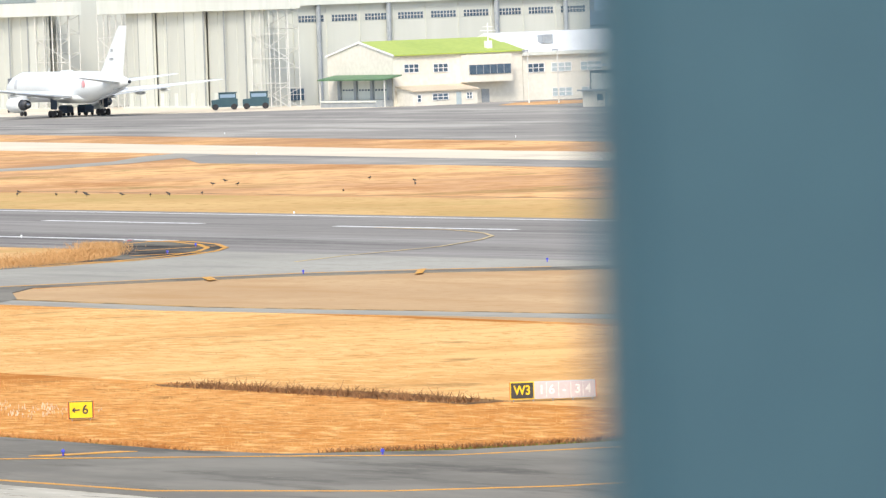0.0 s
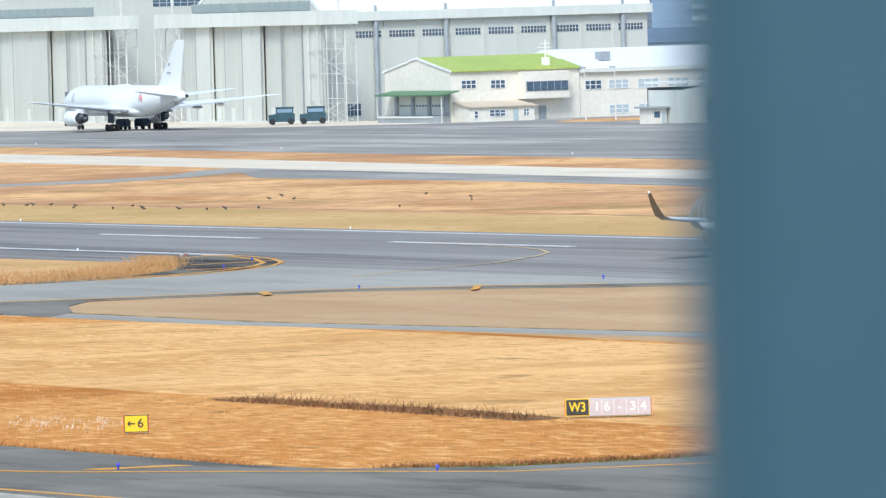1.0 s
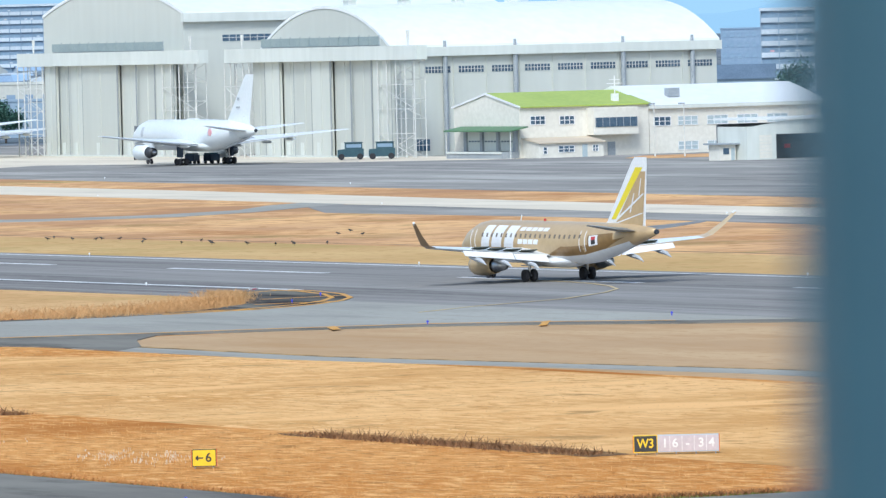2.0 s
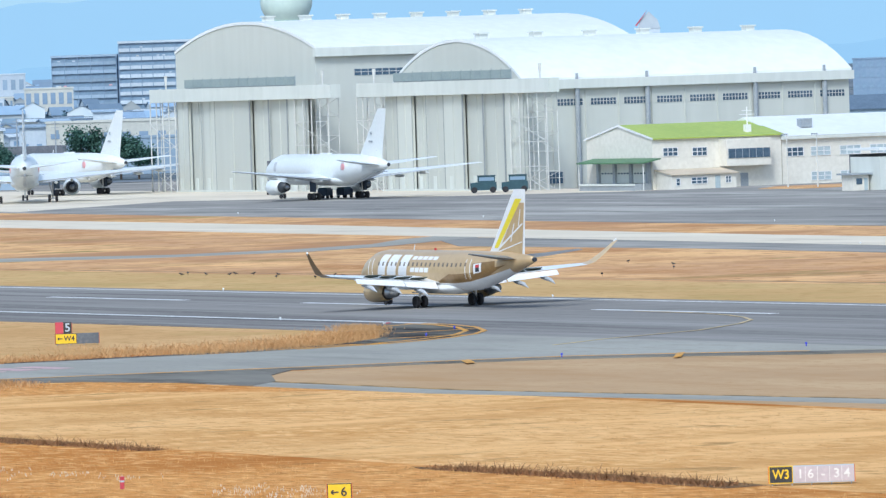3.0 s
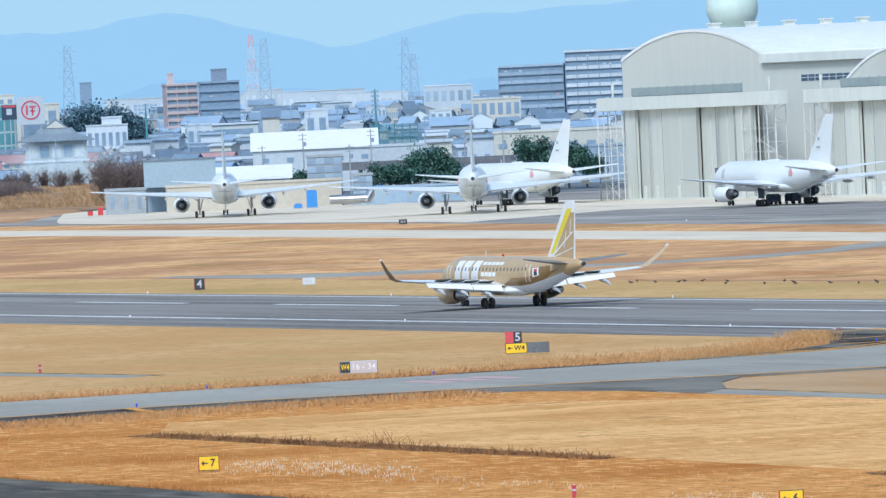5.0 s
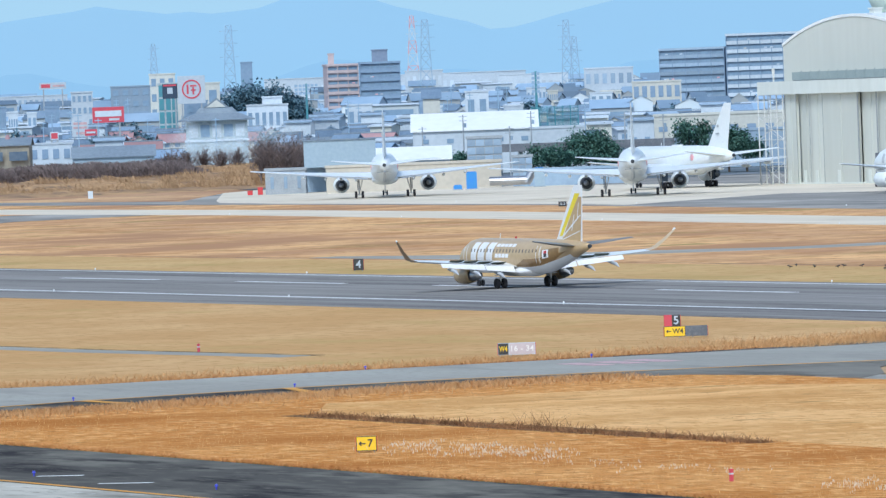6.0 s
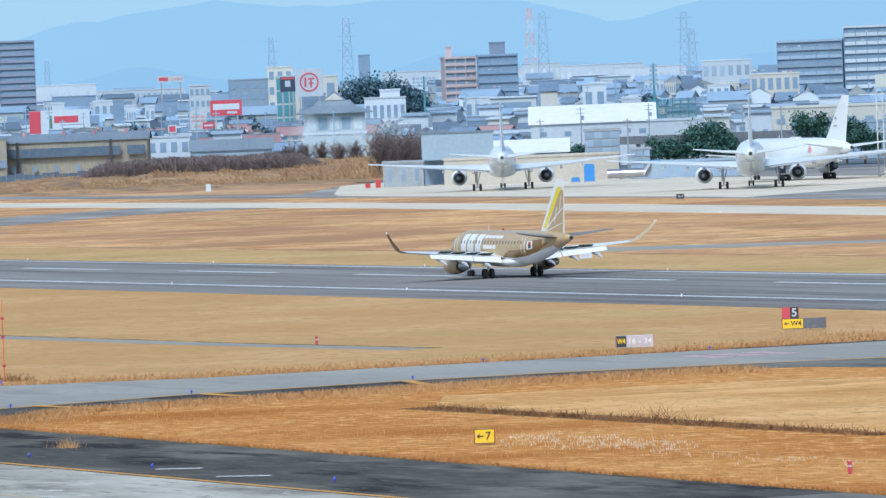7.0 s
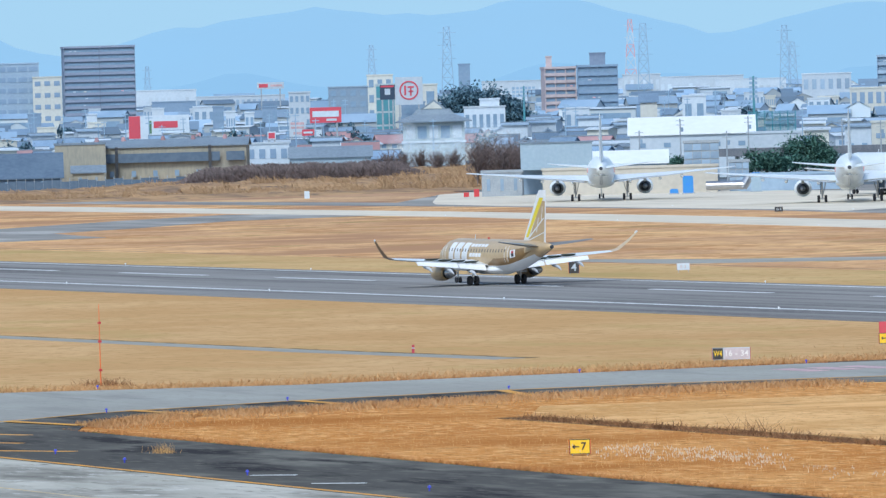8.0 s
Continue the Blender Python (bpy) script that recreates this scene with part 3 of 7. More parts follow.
def hangar(label, front, y0, y1, depth, eave, crown, head0, head1, door_cuts, vents, tower_spans, windows):
    """Round-roofed hangar with its sliding doors facing -x."""
    h = thing("hangar", (0, 0, 0), 0, label, "hangar")
    prof = arch(y0, y1, eave, crown)
    body = prism(bmesh.new(), [(y0, 0.0)] + prof + [(y1, 0.0)], front + 3.0, front + depth, "x")
    part("body", body, CLAD, h)
    roof = bmesh.new()
    over = arch(y0 - 0.1, y1 + 0.1, eave + 0.03, crown + 0.03)
    rings(roof, [[(x, y, z) for y, z in over] + [(x, y, z + 0.5) for y, z in over[::-1]] for x in (front + 2.85, front + depth * 0.5, front + depth + 0.6)])
    part("roof", roof, ROOF_WHITE, h, "white sheet roof")
    part("eave_band", B(front + 2.5, front + depth + 0.5, y0 - 1.0, y0 - 0.1, eave - 1.3, eave + 0.2), CLAD_LIGHT, h)
    part("door_header", B(front - 1.0, front + 0.9, head0, head1, 15.9, 18.2), CLAD_LIGHT, h, "projecting pale door header beam")
    # grey wind screen over the header, in panels between thin posts
    ry0, ry1 = head0 + (head1 - head0) * 0.2, head1 - (head1 - head0) * 0.19
    n = 12
    w = (ry1 - ry0) / n
    screen = part("wind_screen", B(front - 0.45, front - 0.35, ry0, ry1, 18.2, 18.4), GREY_STEEL, h, "grey panelled screen over the doors")
    for i in range(n):
        part("panel", B(front - 0.62, front - 0.55, ry0 + w * i + 0.04, ry0 + w * (i + 1) - 0.04, 18.35, 19.75), SCREEN, screen)
        part("post", B(front - 0.54, front - 0.46, ry0 + w * i - 0.06, ry0 + w * i + 0.06, 18.2, 19.95), GREY_STEEL, screen)
    for yy in (head0 + 4.5, head1 - 4.5):
        part("roof_lamp", rod(bmesh.new(), (front, yy, 18.2), (front, yy, 20.6), 0.12, 6, 0.3), TRUSS, h)
    part("header_roof", B(front + 0.9, front + 2.95, max(head0, y0), min(head1, y1), 17.9, 18.1), CLAD_LIGHT, h)
    for k, (a, b) in enumerate(zip(door_cuts, door_cuts[1:])):
        x = front + (0.0, 0.35, 0.7)[k % 3]
        d = part("door_leaf", B(x, x + 0.5, a + 0.08, b - 0.08, 0.35, 15.9), DOORS, h)
        wide = 0.24 if k in (1, 2, 3) else 0.06
        gap = B(front - 0.1, front - 0.06, a - wide, a + wide, 0.36, 15.88)
        part("door_gap", gap, DOOR_GAP, d)
        w = (b - a) / 2
        part("door_rib", B(x - 0.08, x, a + w - 0.12, a + w + 0.12, 0.5, 15.7), DOORS, d)
        part("wicket", B(x - 0.07, x - 0.002, a + w + 0.7, a + w + 1.7, 0.4, 2.5), CLAD_LIGHT, d)
    part("threshold", B(front - 0.3, front + 2.8, door_cuts[0], door_cuts[-1], 0.0, 0.35), CLAD_LIGHT, h)
    for a, b in tower_spans:
        tower(h, front - 0.4, a, b, 0.0, 15.9, 4, 4, 0.075)
        tower(h, front + 1.6, a, b, 0.0, 15.9, 3, 5, 0.06)
    for i in range(vents):
        x = front + 8 + (depth - 14) * i / max(1, vents - 1)
        v = B(x - 0.8, x + 0.8, (y0 + y1) / 2 - 0.8, (y0 + y1) / 2 + 0.8, crown + 0.2, crown + 1.2)
        box(v, x - 1.0, x + 1.0, (y0 + y1) / 2 - 1.0, (y0 + y1) / 2 + 1.0, crown + 1.2, crown + 1.45)
        part("roof_vent", v, CLAD_LIGHT, h)
    for x0, x1, z0, z1 in windows:
        w = part("window", B(x0, x1, y0 - 0.06, y0 + 0.1, z0, z1), GLASS, h)
        for i in range(9):
            xx = x0 + (x1 - x0) * i / 8
            part("window_bar", B(xx - 0.05, xx + 0.05, y0 - 0.1, y0 - 0.065, z0, z1), TRUSS, w)
        part("transom", B(x0, x1, y0 - 0.14, y0 - 0.102, z0 + (z1 - z0) * 0.5, z0 + (z1 - z0) * 0.58), TRUSS, w)
    return h


def build_hangars():
    h1 = hangar("large round-roofed cream hangar with closed sliding doors", 599.0, 1102.3, 1153.8, 66, 24.3, 29.0, 1089.9, 1156.6,
                [1100.6, 1107.3, 1114.0, 1120.9, 1133.9, 1138.9, 1143.8, 1148.0], 8, [(1092.0, 1104.0), (1148.2, 1157.6)], [(609.5, 620.5, 19.6, 20.7), (623, 633, 19.6, 20.7)])
    wins = []
    for k in range(9):
        x = 608.4 + 6.35 * k
        wins.append((x, x + 4.9, 13.55, 14.6))
    h2 = hangar("lower round-roofed cream hangar with closed sliding doors", 599.0, 1032.3, 1075.4, 66, 17.6, 24.5, 1017.0, 1081.0,
                [1027.0, 1033.3, 1040.1, 1046.8, 1053.2, 1059.0, 1063.8, 1068.8, 1073.6], 6, [(1019.0, 1030.8), (1073.6, 1082.0)], wins)
    for x in (612.0, 625.4, 646.3, 659.9):
        pipe = rod(bmesh.new(), (x, 1031.8, 0.2), (x, 1031.8, 17.6), 0.42, 10)
        rod(pipe, (x, 1031.8, 17.6), (x, 1031.8, 18.8), 0.25, 8)
        part("downpipe", pipe, GREY_STEEL, h2, "grey downpipe")
    for k in range(9):
        x = 607.5 + 6.35 * k
        part("wall_rib", B(x - 0.12, x + 0.12, 1032.13, 1032.28, 0.2, 16.0), CLAD, h2)
    # ground-floor window on the near end wall
    w = part("window", B(606.2, 609.0, 1032.1, 1032.27, 0.9, 2.8), GLASS, h2)
    for i in range(5):
        part("window_bar", B(606.2 + 0.7 * i - 0.04, 606.2 + 0.7 * i + 0.04, 1032.05, 1032.09, 0.9, 2.8), TRUSS, w)
    part("transom", B(606.2, 609.0, 1032.01, 1032.045, 1.8, 1.9), TRUSS, w)


def small_window(parent, x0, x1, y, z0, z1, glass, cols=3):
    """Window in a wall facing -y, its frame and bars proud of the pane."""
    w = part("window", B(x0, x1, y - 0.05, y + 0.1, z0, z1), glass, parent)
    fr = bmesh.new()
    for i in range(cols + 1):
        x = x0 + (x1 - x0) * i / cols
        box(fr, x - 0.06, x + 0.06, y - 0.1, y - 0.055, z0 - 0.06, z1 + 0.06)
    for z in (z0, (z0 + z1) / 2, z1):
        box(fr, x0, x1, y - 0.1, y - 0.055, z - 0.05, z + 0.05)
    part("window_frame", fr, WHITE, w)
    return w


def build_office():
    o = thing("office_building", (0, 0, 0), 0, "cream two-storey office with a bright green gabled roof", "building")
    y = 985.8
    part("wall", prism(bmesh.new(), [(y, 0), (y, 8.0), (y + 10, 10.0), (y + 20, 8.0), (y + 20, 0)], 598.0, 622.0, "x"), OFFICE, o)
    roof = bmesh.new()
    rings(roof, [[(x, y - 0.5, 7.95), (x, y + 10, 10.1), (x, y + 20.5, 7.95), (x, y + 20.5, 8.15), (x, y + 10, 10.35), (x, y - 0.5, 8.15)] for x in (597.95, 622.3)])
    verge = rings(bmesh.new(), [[(x, y - 0.5, 7.9), (x, y + 10, 10.05), (x, y + 20.5, 7.9), (x, y + 20.5, 8.2), (x, y + 10, 10.4), (x, y - 0.5, 8.2)] for x in (597.8, 597.94)])
    part("verge", verge, WHITE, o)
    part("roof", roof, GREEN_ROOF, o, "bright yellow-green sheet roof")
    ann = prism(bmesh.new(), [(y - 5.0, 0), (y - 5.0, 2.3), (y - 0.02, 3.0), (y - 0.02, 0)], 598.5, 610.3, "x")
    part("lean_to", ann, OFFICE, o)
    part("lean_to_roof", prism(bmesh.new(), [(y - 5.4, 2.32), (y - 0.1, 3.06), (y - 0.1, 3.22), (y - 5.4, 2.48)], 598.2, 610.6, "x"), BEIGE_ROOF, o)
    blk = B(610.4, 618.7, y - 2.2, y - 0.02, 3.4, 7.7)
    part("projecting_bay", blk, OFFICE, o)
    part("window_band", B(610.7, 618.4, y - 2.3, y - 2.2, 4.6, 6.1), GLASS, o, "dark ribbon window")
    for i in range(7):
        xx = 610.7 + 7.7 * i / 6
        part("mullion", B(xx - 0.04, xx + 0.04, y - 2.34, y - 2.302, 4.6, 6.1), GREY_STEEL, o)
    part("entrance", B(614.2, 615.6, y - 0.08, y + 0.02, 0, 2.2), GREY_STEEL, o)
    small_window(o, 600.0, 602.7, y, 5.3, 6.6, GLASS)
    small_window(o, 605.4, 608.1, y, 5.2, 6.5, GLASS)
    small_window(o, 602.0, 604.9, y - 5.0, 0.9, 1.9, GLASS)
    small_window(o, 608.3, 609.3, y - 5.0, 0.9, 1.9, GLASS, 2)
    small_window(o, 599.2, 599.9, y - 5.0, 0.7, 1.8, GLASS, 1)
    part("side_door", B(606.4, 607.3, y - 5.07, y - 5.0, 0.05, 2.05), GLASS_PALE, o)
    aerial = rod(bmesh.new(), (617, y + 2, 8.2), (617, y + 2, 12.6), 0.1)
    rod(aerial, (615.6, y + 2, 11.4), (618.4, y + 2, 11.4), 0.07)
    rod(aerial, (616.0, y + 2, 12.0), (618.0, y + 2, 12.0), 0.06)
    box(aerial, 616.5, 617.5, y + 1.6, y + 2.4, 8.2, 9.8)
    part("aerial", aerial, WHITE, o)
    # loading dock under a green canopy, on the gable side
    dock = thing("loading_dock", (0, 0, 0), 0, "concrete loading dock under a green canopy", "loading dock")
    part("platform", B(594.8, 597.9, 985.9, 1003.0, 0.0, 1.15), GREY_STEEL, dock)
    part("canopy", prism(bmesh.new(), [(594.6, 4.3), (597.9, 4.9), (597.9, 5.1), (594.6, 4.5)], 983.0, 1003.5, "y"), CANOPY_GREEN, dock, "green sheet canopy")
    for yy in (983.5, 1003.2):
        part("post", rod(bmesh.new(), (594.9, yy, 0), (594.9, yy, 4.35), 0.1), TRUSS, dock)
    for yy in (986.6, 991.6, 996.6, 1001.6):
        part("pier", B(597.35, 597.97, yy - 0.35, yy + 0.35, 1.15, 4.6), GREY_STEEL, dock)
    # Header band, its grey standing in for the shade under the canopy.
    part("shaded_header", B(597.4, 597.97, 986.95, 1001.25, 4.2, 4.8), GREY_STEEL, dock)
    part("platform_edge", B(594.65, 594.79, 985.9, 1003.0, 0.85, 1.15), CLAD_LIGHT, dock)
    for yy in (987.3, 992.3, 997.3):
        sh = part("shutter", B(597.75, 597.95, yy, yy + 4, 1.2, 4.2), CLAD_LIGHT, dock)
        for k in range(4):
            part("shutter_window", B(597.7, 597.748, yy + 0.4 + 0.9 * k, yy + 0.9 + 0.9 * k, 2.6, 2.85), GLASS, sh)
    # second office wing, white roof
    o2 = thing("office_building", (0, 0, 0), 0, "cream office wing with rows of windows and a pale roof", "building")
    part("wall", B(622.2, 655.0, y + 0.2, y + 22, 0, 7.6), OFFICE, o2)
    part("eave", B(621.9, 655.5, y - 0.4, y + 0.18, 7.2, 7.75), CLAD_LIGHT, o2)
    part("roof", prism(bmesh.new(), [(y - 0.4, 7.76), (y + 11, 10.9), (y + 22.4, 7.76)], 621.8, 656.0, "x"), ROOF_WHITE, o2)
    for x0, x1, g in ((623.0, 626.2, GLASS), (627.6, 631.3, GLASS_PALE), (633.1, 637, GLASS_PALE), (638.8, 642.7, GLASS_PALE), (644.5, 648.4, GLASS_PALE)):
        small_window(o2, x0, x1, y + 0.2, 4.5, 5.9, g)
        if x0 > 625:
            small_window(o2, x0, x1, y + 0.2, 0.6, 1.9, GLASS_PALE)
    part("roof_unit", B(628.2, 630.2, y + 3.6, y + 5, 9.0, 10.4), GREY_STEEL, o2)
    for x, yy in ((608.0, 962.0), (609.0, 955.0)):
        p = thing("lamp_post", (x, yy, 0), 0, "slim pale steel lamp post", "lamp post", "posts before the office")
        part("pole", rod(bmesh.new(), (0, 0, 0), (0, 0, 8.3), 0.13, 8, 0.08), TRUSS, p)
        part("head", B(-0.9, 0.1, -0.15, 0.15, 8.2, 8.4), GREY_STEEL, p)
    # guard hut and garage with a shallow arched top
    hut = thing("guard_hut", (590.6, 916.5, 0), 0, "small grey guard hut with a flat overhanging roof", "hut")
    part("wall", B(0, 2.8, 0, 3, 0, 2.4), OFFICE, hut)
    part("roof", B(-0.6, 3.4, -0.6, 3.6, 2.4, 2.65), GREY_STEEL, hut)
    part("window", B(0.6, 1.6, -0.06, -0.002, 1.0, 1.9), GLASS, hut)
    part("door", B(2.0, 2.6, -0.05, -0.002, 0, 1.9), GLASS_PALE, hut)
    gar = thing("fire_garage", (593.8, 914.0, 0), 0, "pale garage with a wide open bay and arched roof edge", "garage")
    part("wall", prism(bmesh.new(), [(0, 0), (5.2, 0), (5.2, 3.8), (16, 3.8), (16, 0), (22, 0), (22, 5.0)] + [(21 - 2 * i, 5.0 + 0.9 * math.sin(math.pi * i / 10)) for i in range(11)] + [(0, 5.0)], 0, 0.6, "y"), CLAD_LIGHT, gar)
    part("back", B(0, 22, 8, 8.3, 0, 5.4), GAP, gar)
    part("side", B(0, 0.3, 0.6, 8, 0, 5), CLAD_LIGHT, gar)
    part("roof", B(-0.4, 22.4, -0.5, 8.5, 5.95, 6.3), ROOF_WHITE, gar)
    sh = bmesh.new()
    for i in range(7):
        box(sh, 2.2, 4.4, -0.06, -0.01, 0.3 + 0.5 * i, 0.7 + 0.5 * i)
    part("shutter", sh, OFFICE, gar)
    part("vehicle_lamp", B(10.0, 11.0, 5, 5.2, 1.6, 2.2), RED, gar, "red vehicle panel inside the bay")
    slab("grass_patch", [(600, 958), (602, 948), (650, 950), (650, 972), (612, 972)], 0.12, GRASS_FAR, "small dry grass patch before the office", "grass")


build_hangars()
build_office()


# ---- aircraft ----
def tube(stations, n=32):
    """Fuselage rings: (y, centre height, half width, half height)."""
    return [[(w * math.sin(2 * math.pi * i / n), y, z + h * math.cos(2 * math.pi * i / n)) for i in range(n)] for y, z, w, h in stations]


def station(stations, y):
    for a, b in zip(stations, stations[1:]):
        if (a[0] - y) * (b[0] - y) <= 0:
            k = (y - a[0]) / (b[0] - a[0])
            return tuple(p + (q - p) * k for p, q in zip(a, b))
    return stations[0] if abs(y - stations[0][0]) < abs(y - stations[-1][0]) else stations[-1]


def skin(stations, side, y0, y1, a0, a1, lift=0.012, ny=8, na=6, lean=0.0):
    """Patch that lies on the fuselage: along y, and from angle a0 to a1 up from the horizontal on that side. lean: shift in y over the height."""
    bm, grid = bmesh.new(), []
    for i in range(ny + 1):
        row = []
        for j in range(na + 1):
            a = radians(a0 + (a1 - a0) * j / na)
            y = y0 + (y1 - y0) * i / ny + lean * j / na
            _, z, w, h = station(stations, y)
            row.append(bm.verts.new((side * (w + lift) * math.cos(a), y, z + (h + lift) * math.sin(a))))
        grid.append(row)
    for i in range(ny):
        for j in range(na):
            bm.faces.new((grid[i][j], grid[i + 1][j], grid[i + 1][j + 1], grid[i][j + 1]))
    g = bmesh.ops.extrude_face_region(bm, geom=bm.faces[:])
    for v in g["geom"]:
        if isinstance(v, bmesh.types.BMVert):
            v.co.x -= side * lift * 1.6
    bmesh.ops.recalc_face_normals(bm, faces=bm.faces)
    return bm


FOIL = [(0.0, 0.0), (0.03, 0.35), (0.12, 0.75), (0.3, 1.0), (0.55, 0.8), (0.8, 0.36), (1.0, 0.03), (1.0, -0.03), (0.8, -0.22), (0.5, -0.42), (0.25, -0.5), (0.08, -0.38), (0.02, -0.2)]


def surface(sections, upright=False):
    """Wing or fin: (span place, leading edge y, chord, height, thickness); upright swaps span and height."""
    secs = []
    for s, le, c, z, t in sections:
        secs.append([(t * v, le - c * u, s) if upright else (s, le - c * u, z + t * v) for u, v in FOIL])
    return rings(bmesh.new(), secs)


def nacelle(x, y, z, r, length, n=28, flat=0.96):
    prof = [(0, r * 0.78), (0.02, r * 0.86), (0.08, r * 0.96), (0.25, r), (0.55, r * 0.98), (0.8, r * 0.86), (1.0, r * 0.74)]
    secs = [[(x + rr * math.sin(2 * math.pi * i / n), y - length * u, z + flat * rr * math.cos(2 * math.pi * i / n)) for i in range(n)] for u, rr in prof]
    inner = [(1.0, r * 0.71), (0.7, r * 0.74)]
    secs += [[(x + rr * math.sin(2 * math.pi * i / n), y - length * u, z + flat * rr * math.cos(2 * math.pi * i / n)) for i in range(n)] for u, rr in inner]
    return rings(bmesh.new(), secs)


def cone(x, y0, y1, z, r0, r1, n=24):
    return rings(bmesh.new(), [[(x + r * math.sin(2 * math.pi * i / n), y, z + r * math.cos(2 * math.pi * i / n)) for i in range(n)] for y, r in ((y0, r0), ((y0 + y1) / 2, (r0 + r1) / 2 * 1.08), (y1, r1))])


def gear_leg(parent, x, y, top, axle, r, w, pairs, spread):
    leg = rod(bmesh.new(), (x, y, axle), (x, y, top), 0.11 * r / 0.5, 10)
    rod(leg, (x, y + 0.1, axle + 0.3), (x + (0.8 if x < 0 else -0.8 if x > 0 else 0), y + 0.7, top), 0.07 * r / 0.5, 8)
    rod(leg, (x - spread, y, axle), (x + spread, y, axle), 0.08, 8)
    if len(pairs) > 1:
        rod(leg, (x, y + pairs[0], axle), (x, y + pairs[-1], axle), 0.16, 8)
    g = part("landing_gear", leg, METAL, parent)
    for dy in pairs:
        for s in (-1, 1):
            wh = part("wheel", wheel(bmesh.new(), x + s * spread, y + dy, axle, r, w), TYRE, g, "black tyre")
    return g


def airliner_767(label, at, turn):
    a = thing("tanker_aircraft", at, turn, label, "aircraft", "parked white aircraft")
    st = [(28.3, 4.6, 0.1, 0.1), (27.6, 4.55, 0.9, 0.9), (26.2, 4.7, 1.6, 1.7), (24.2, 5.0, 2.15, 2.3), (21.5, 5.2, 2.5, 2.7), (0.0, 5.2, 2.515, 2.7), (-4.5, 5.22, 2.5, 2.68), (-8.0, 5.4, 2.3, 2.42), (-11.5, 5.68, 1.92, 2.0), (-15.0, 5.88, 1.42, 1.5), (-18.0, 5.96, 0.88, 0.95), (-20.2, 5.98, 0.35, 0.38)]
    body = part("fuselage", rings(bmesh.new(), tube(st)), WHITE_PAINT, a, smooth=True)
    part("tail_cone_outlet", cone(0, -20.15, -20.4, 5.98, 0.33, 0.25), DARK, body)
    belly = [(8.0, 3.5, 0.6, 0.4), (5.5, 3.3, 2.3, 0.95), (-3.5, 3.3, 2.4, 1.0), (-7.0, 3.5, 0.7, 0.4)]
    part("belly_fairing", rings(bmesh.new(), tube(belly)), WHITE_PAINT, a, smooth=True)
    for s in (-1, 1):
        w = surface([(s * 0.5, 9.5, 11.5, 3.5, 0.9), (s * 2.6, 8.0, 10.2, 3.65, 0.9), (s * 7.9, 4.0, 7.2, 4.1, 0.6), (s * 15.0, -1.0, 4.6, 4.72, 0.32), (s * 23.4, -6.6, 2.3, 5.5, 0.14), (s * 24.1, -7.4, 1.3, 5.58, 0.06)])
        wing = part("wing", w, WHITE_PAINT, a, smooth=False)
        part("flap_edge", surface([(s * 3.0, -2.0, 1.6, 3.35, 0.16), (s * 15.0, -5.3, 0.9, 4.6, 0.1)]), GREY_PAINT, wing)
        for xx, yy, zz in ((5.2, -2.6, 3.55), (10.6, -3.2, 3.95), (14.5, -4.6, 4.35)):
            part("flap_fairing", rings(bmesh.new(), [[(s * xx + rr * math.sin(k * 0.785), yy + dy, zz - 0.25 + rr * math.cos(k * 0.785)) for k in range(8)] for dy, rr in ((2.6, 0.05), (1.2, 0.3), (-0.8, 0.28), (-2.2, 0.04))]), WHITE_PAINT, wing)
        t = surface([(s * 0.4, -12.4, 5.8, 5.95, 0.45), (s * 4.5, -15.2, 3.8, 6.4, 0.28), (s * 9.4, -18.6, 1.9, 7.0, 0.1)])
        part("tailplane", t, WHITE_PAINT, a, "white tailplane")
        e = part("engine", nacelle(s * 7.9, 10.4, 2.35, 1.5, 4.4), WHITE_PAINT, a, "white engine cowling", smooth=True)
        part("intake_lip", rings(bmesh.new(), [[(s * 7.9 + rr * math.sin(k * 0.2244), y, 2.35 + 0.96 * rr * math.cos(k * 0.2244)) for k in range(28)] for y, rr in ((10.42, 1.16), (10.5, 1.22), (10.36, 1.31))]), METAL, e)
        part("exhaust", cone(s * 7.9, 7.2, 4.4, 2.35, 1.02, 0.72), DARK, e, "dark exhaust duct", smooth=True)
        part("plug", cone(s * 7.9, 4.6, 3.2, 2.35, 0.5, 0.08), METAL, e, smooth=True)
        part("fan_back", cone(s * 7.9, 9.6, 6.4, 2.35, 1.12, 1.08), DARK, e)
        part("pylon", prism(bmesh.new(), [(9.0, 3.6), (9.0, 3.8), (3.4, 4.3), (0.6, 4.0), (3.6, 3.2), (6.4, 3.2)], s * 7.9 - 0.22, s * 7.9 + 0.22, "x"), WHITE_PAINT, e)
        gear_leg(a, s * 4.65, 0.0, 3.9, 0.62, 0.60, 0.46, (-0.72, 0.72), 0.60)
        part("gear_door", B(s * 4.65 + s * 0.2, s * 4.65 + s * 0.32, -1.2, 1.2, 1.4, 3.3), NAVY, a, "dark open gear door")
        for k in range(2):
            part("side_door", skin(st, s, 20.0 - 27 * k, 21.0 - 27 * k, -5, 32), GREY_PAINT, body)
    part("roundel", prism(bmesh.new(), [(-6.9 + 0.6 * math.cos(k * 0.314), 5.7 + 0.6 * math.sin(k * 0.314)) for k in range(20)], -2.455, -2.30, "x"), FADED_RED, body, "faded red disc marking")
    part("roundel", prism(bmesh.new(), [(-6.9 + 0.6 * math.cos(k * 0.314), 5.7 + 0.6 * math.sin(k * 0.314)) for k in range(20)], 2.30, 2.455, "x"), FADED_RED, body, "faded red disc marking")
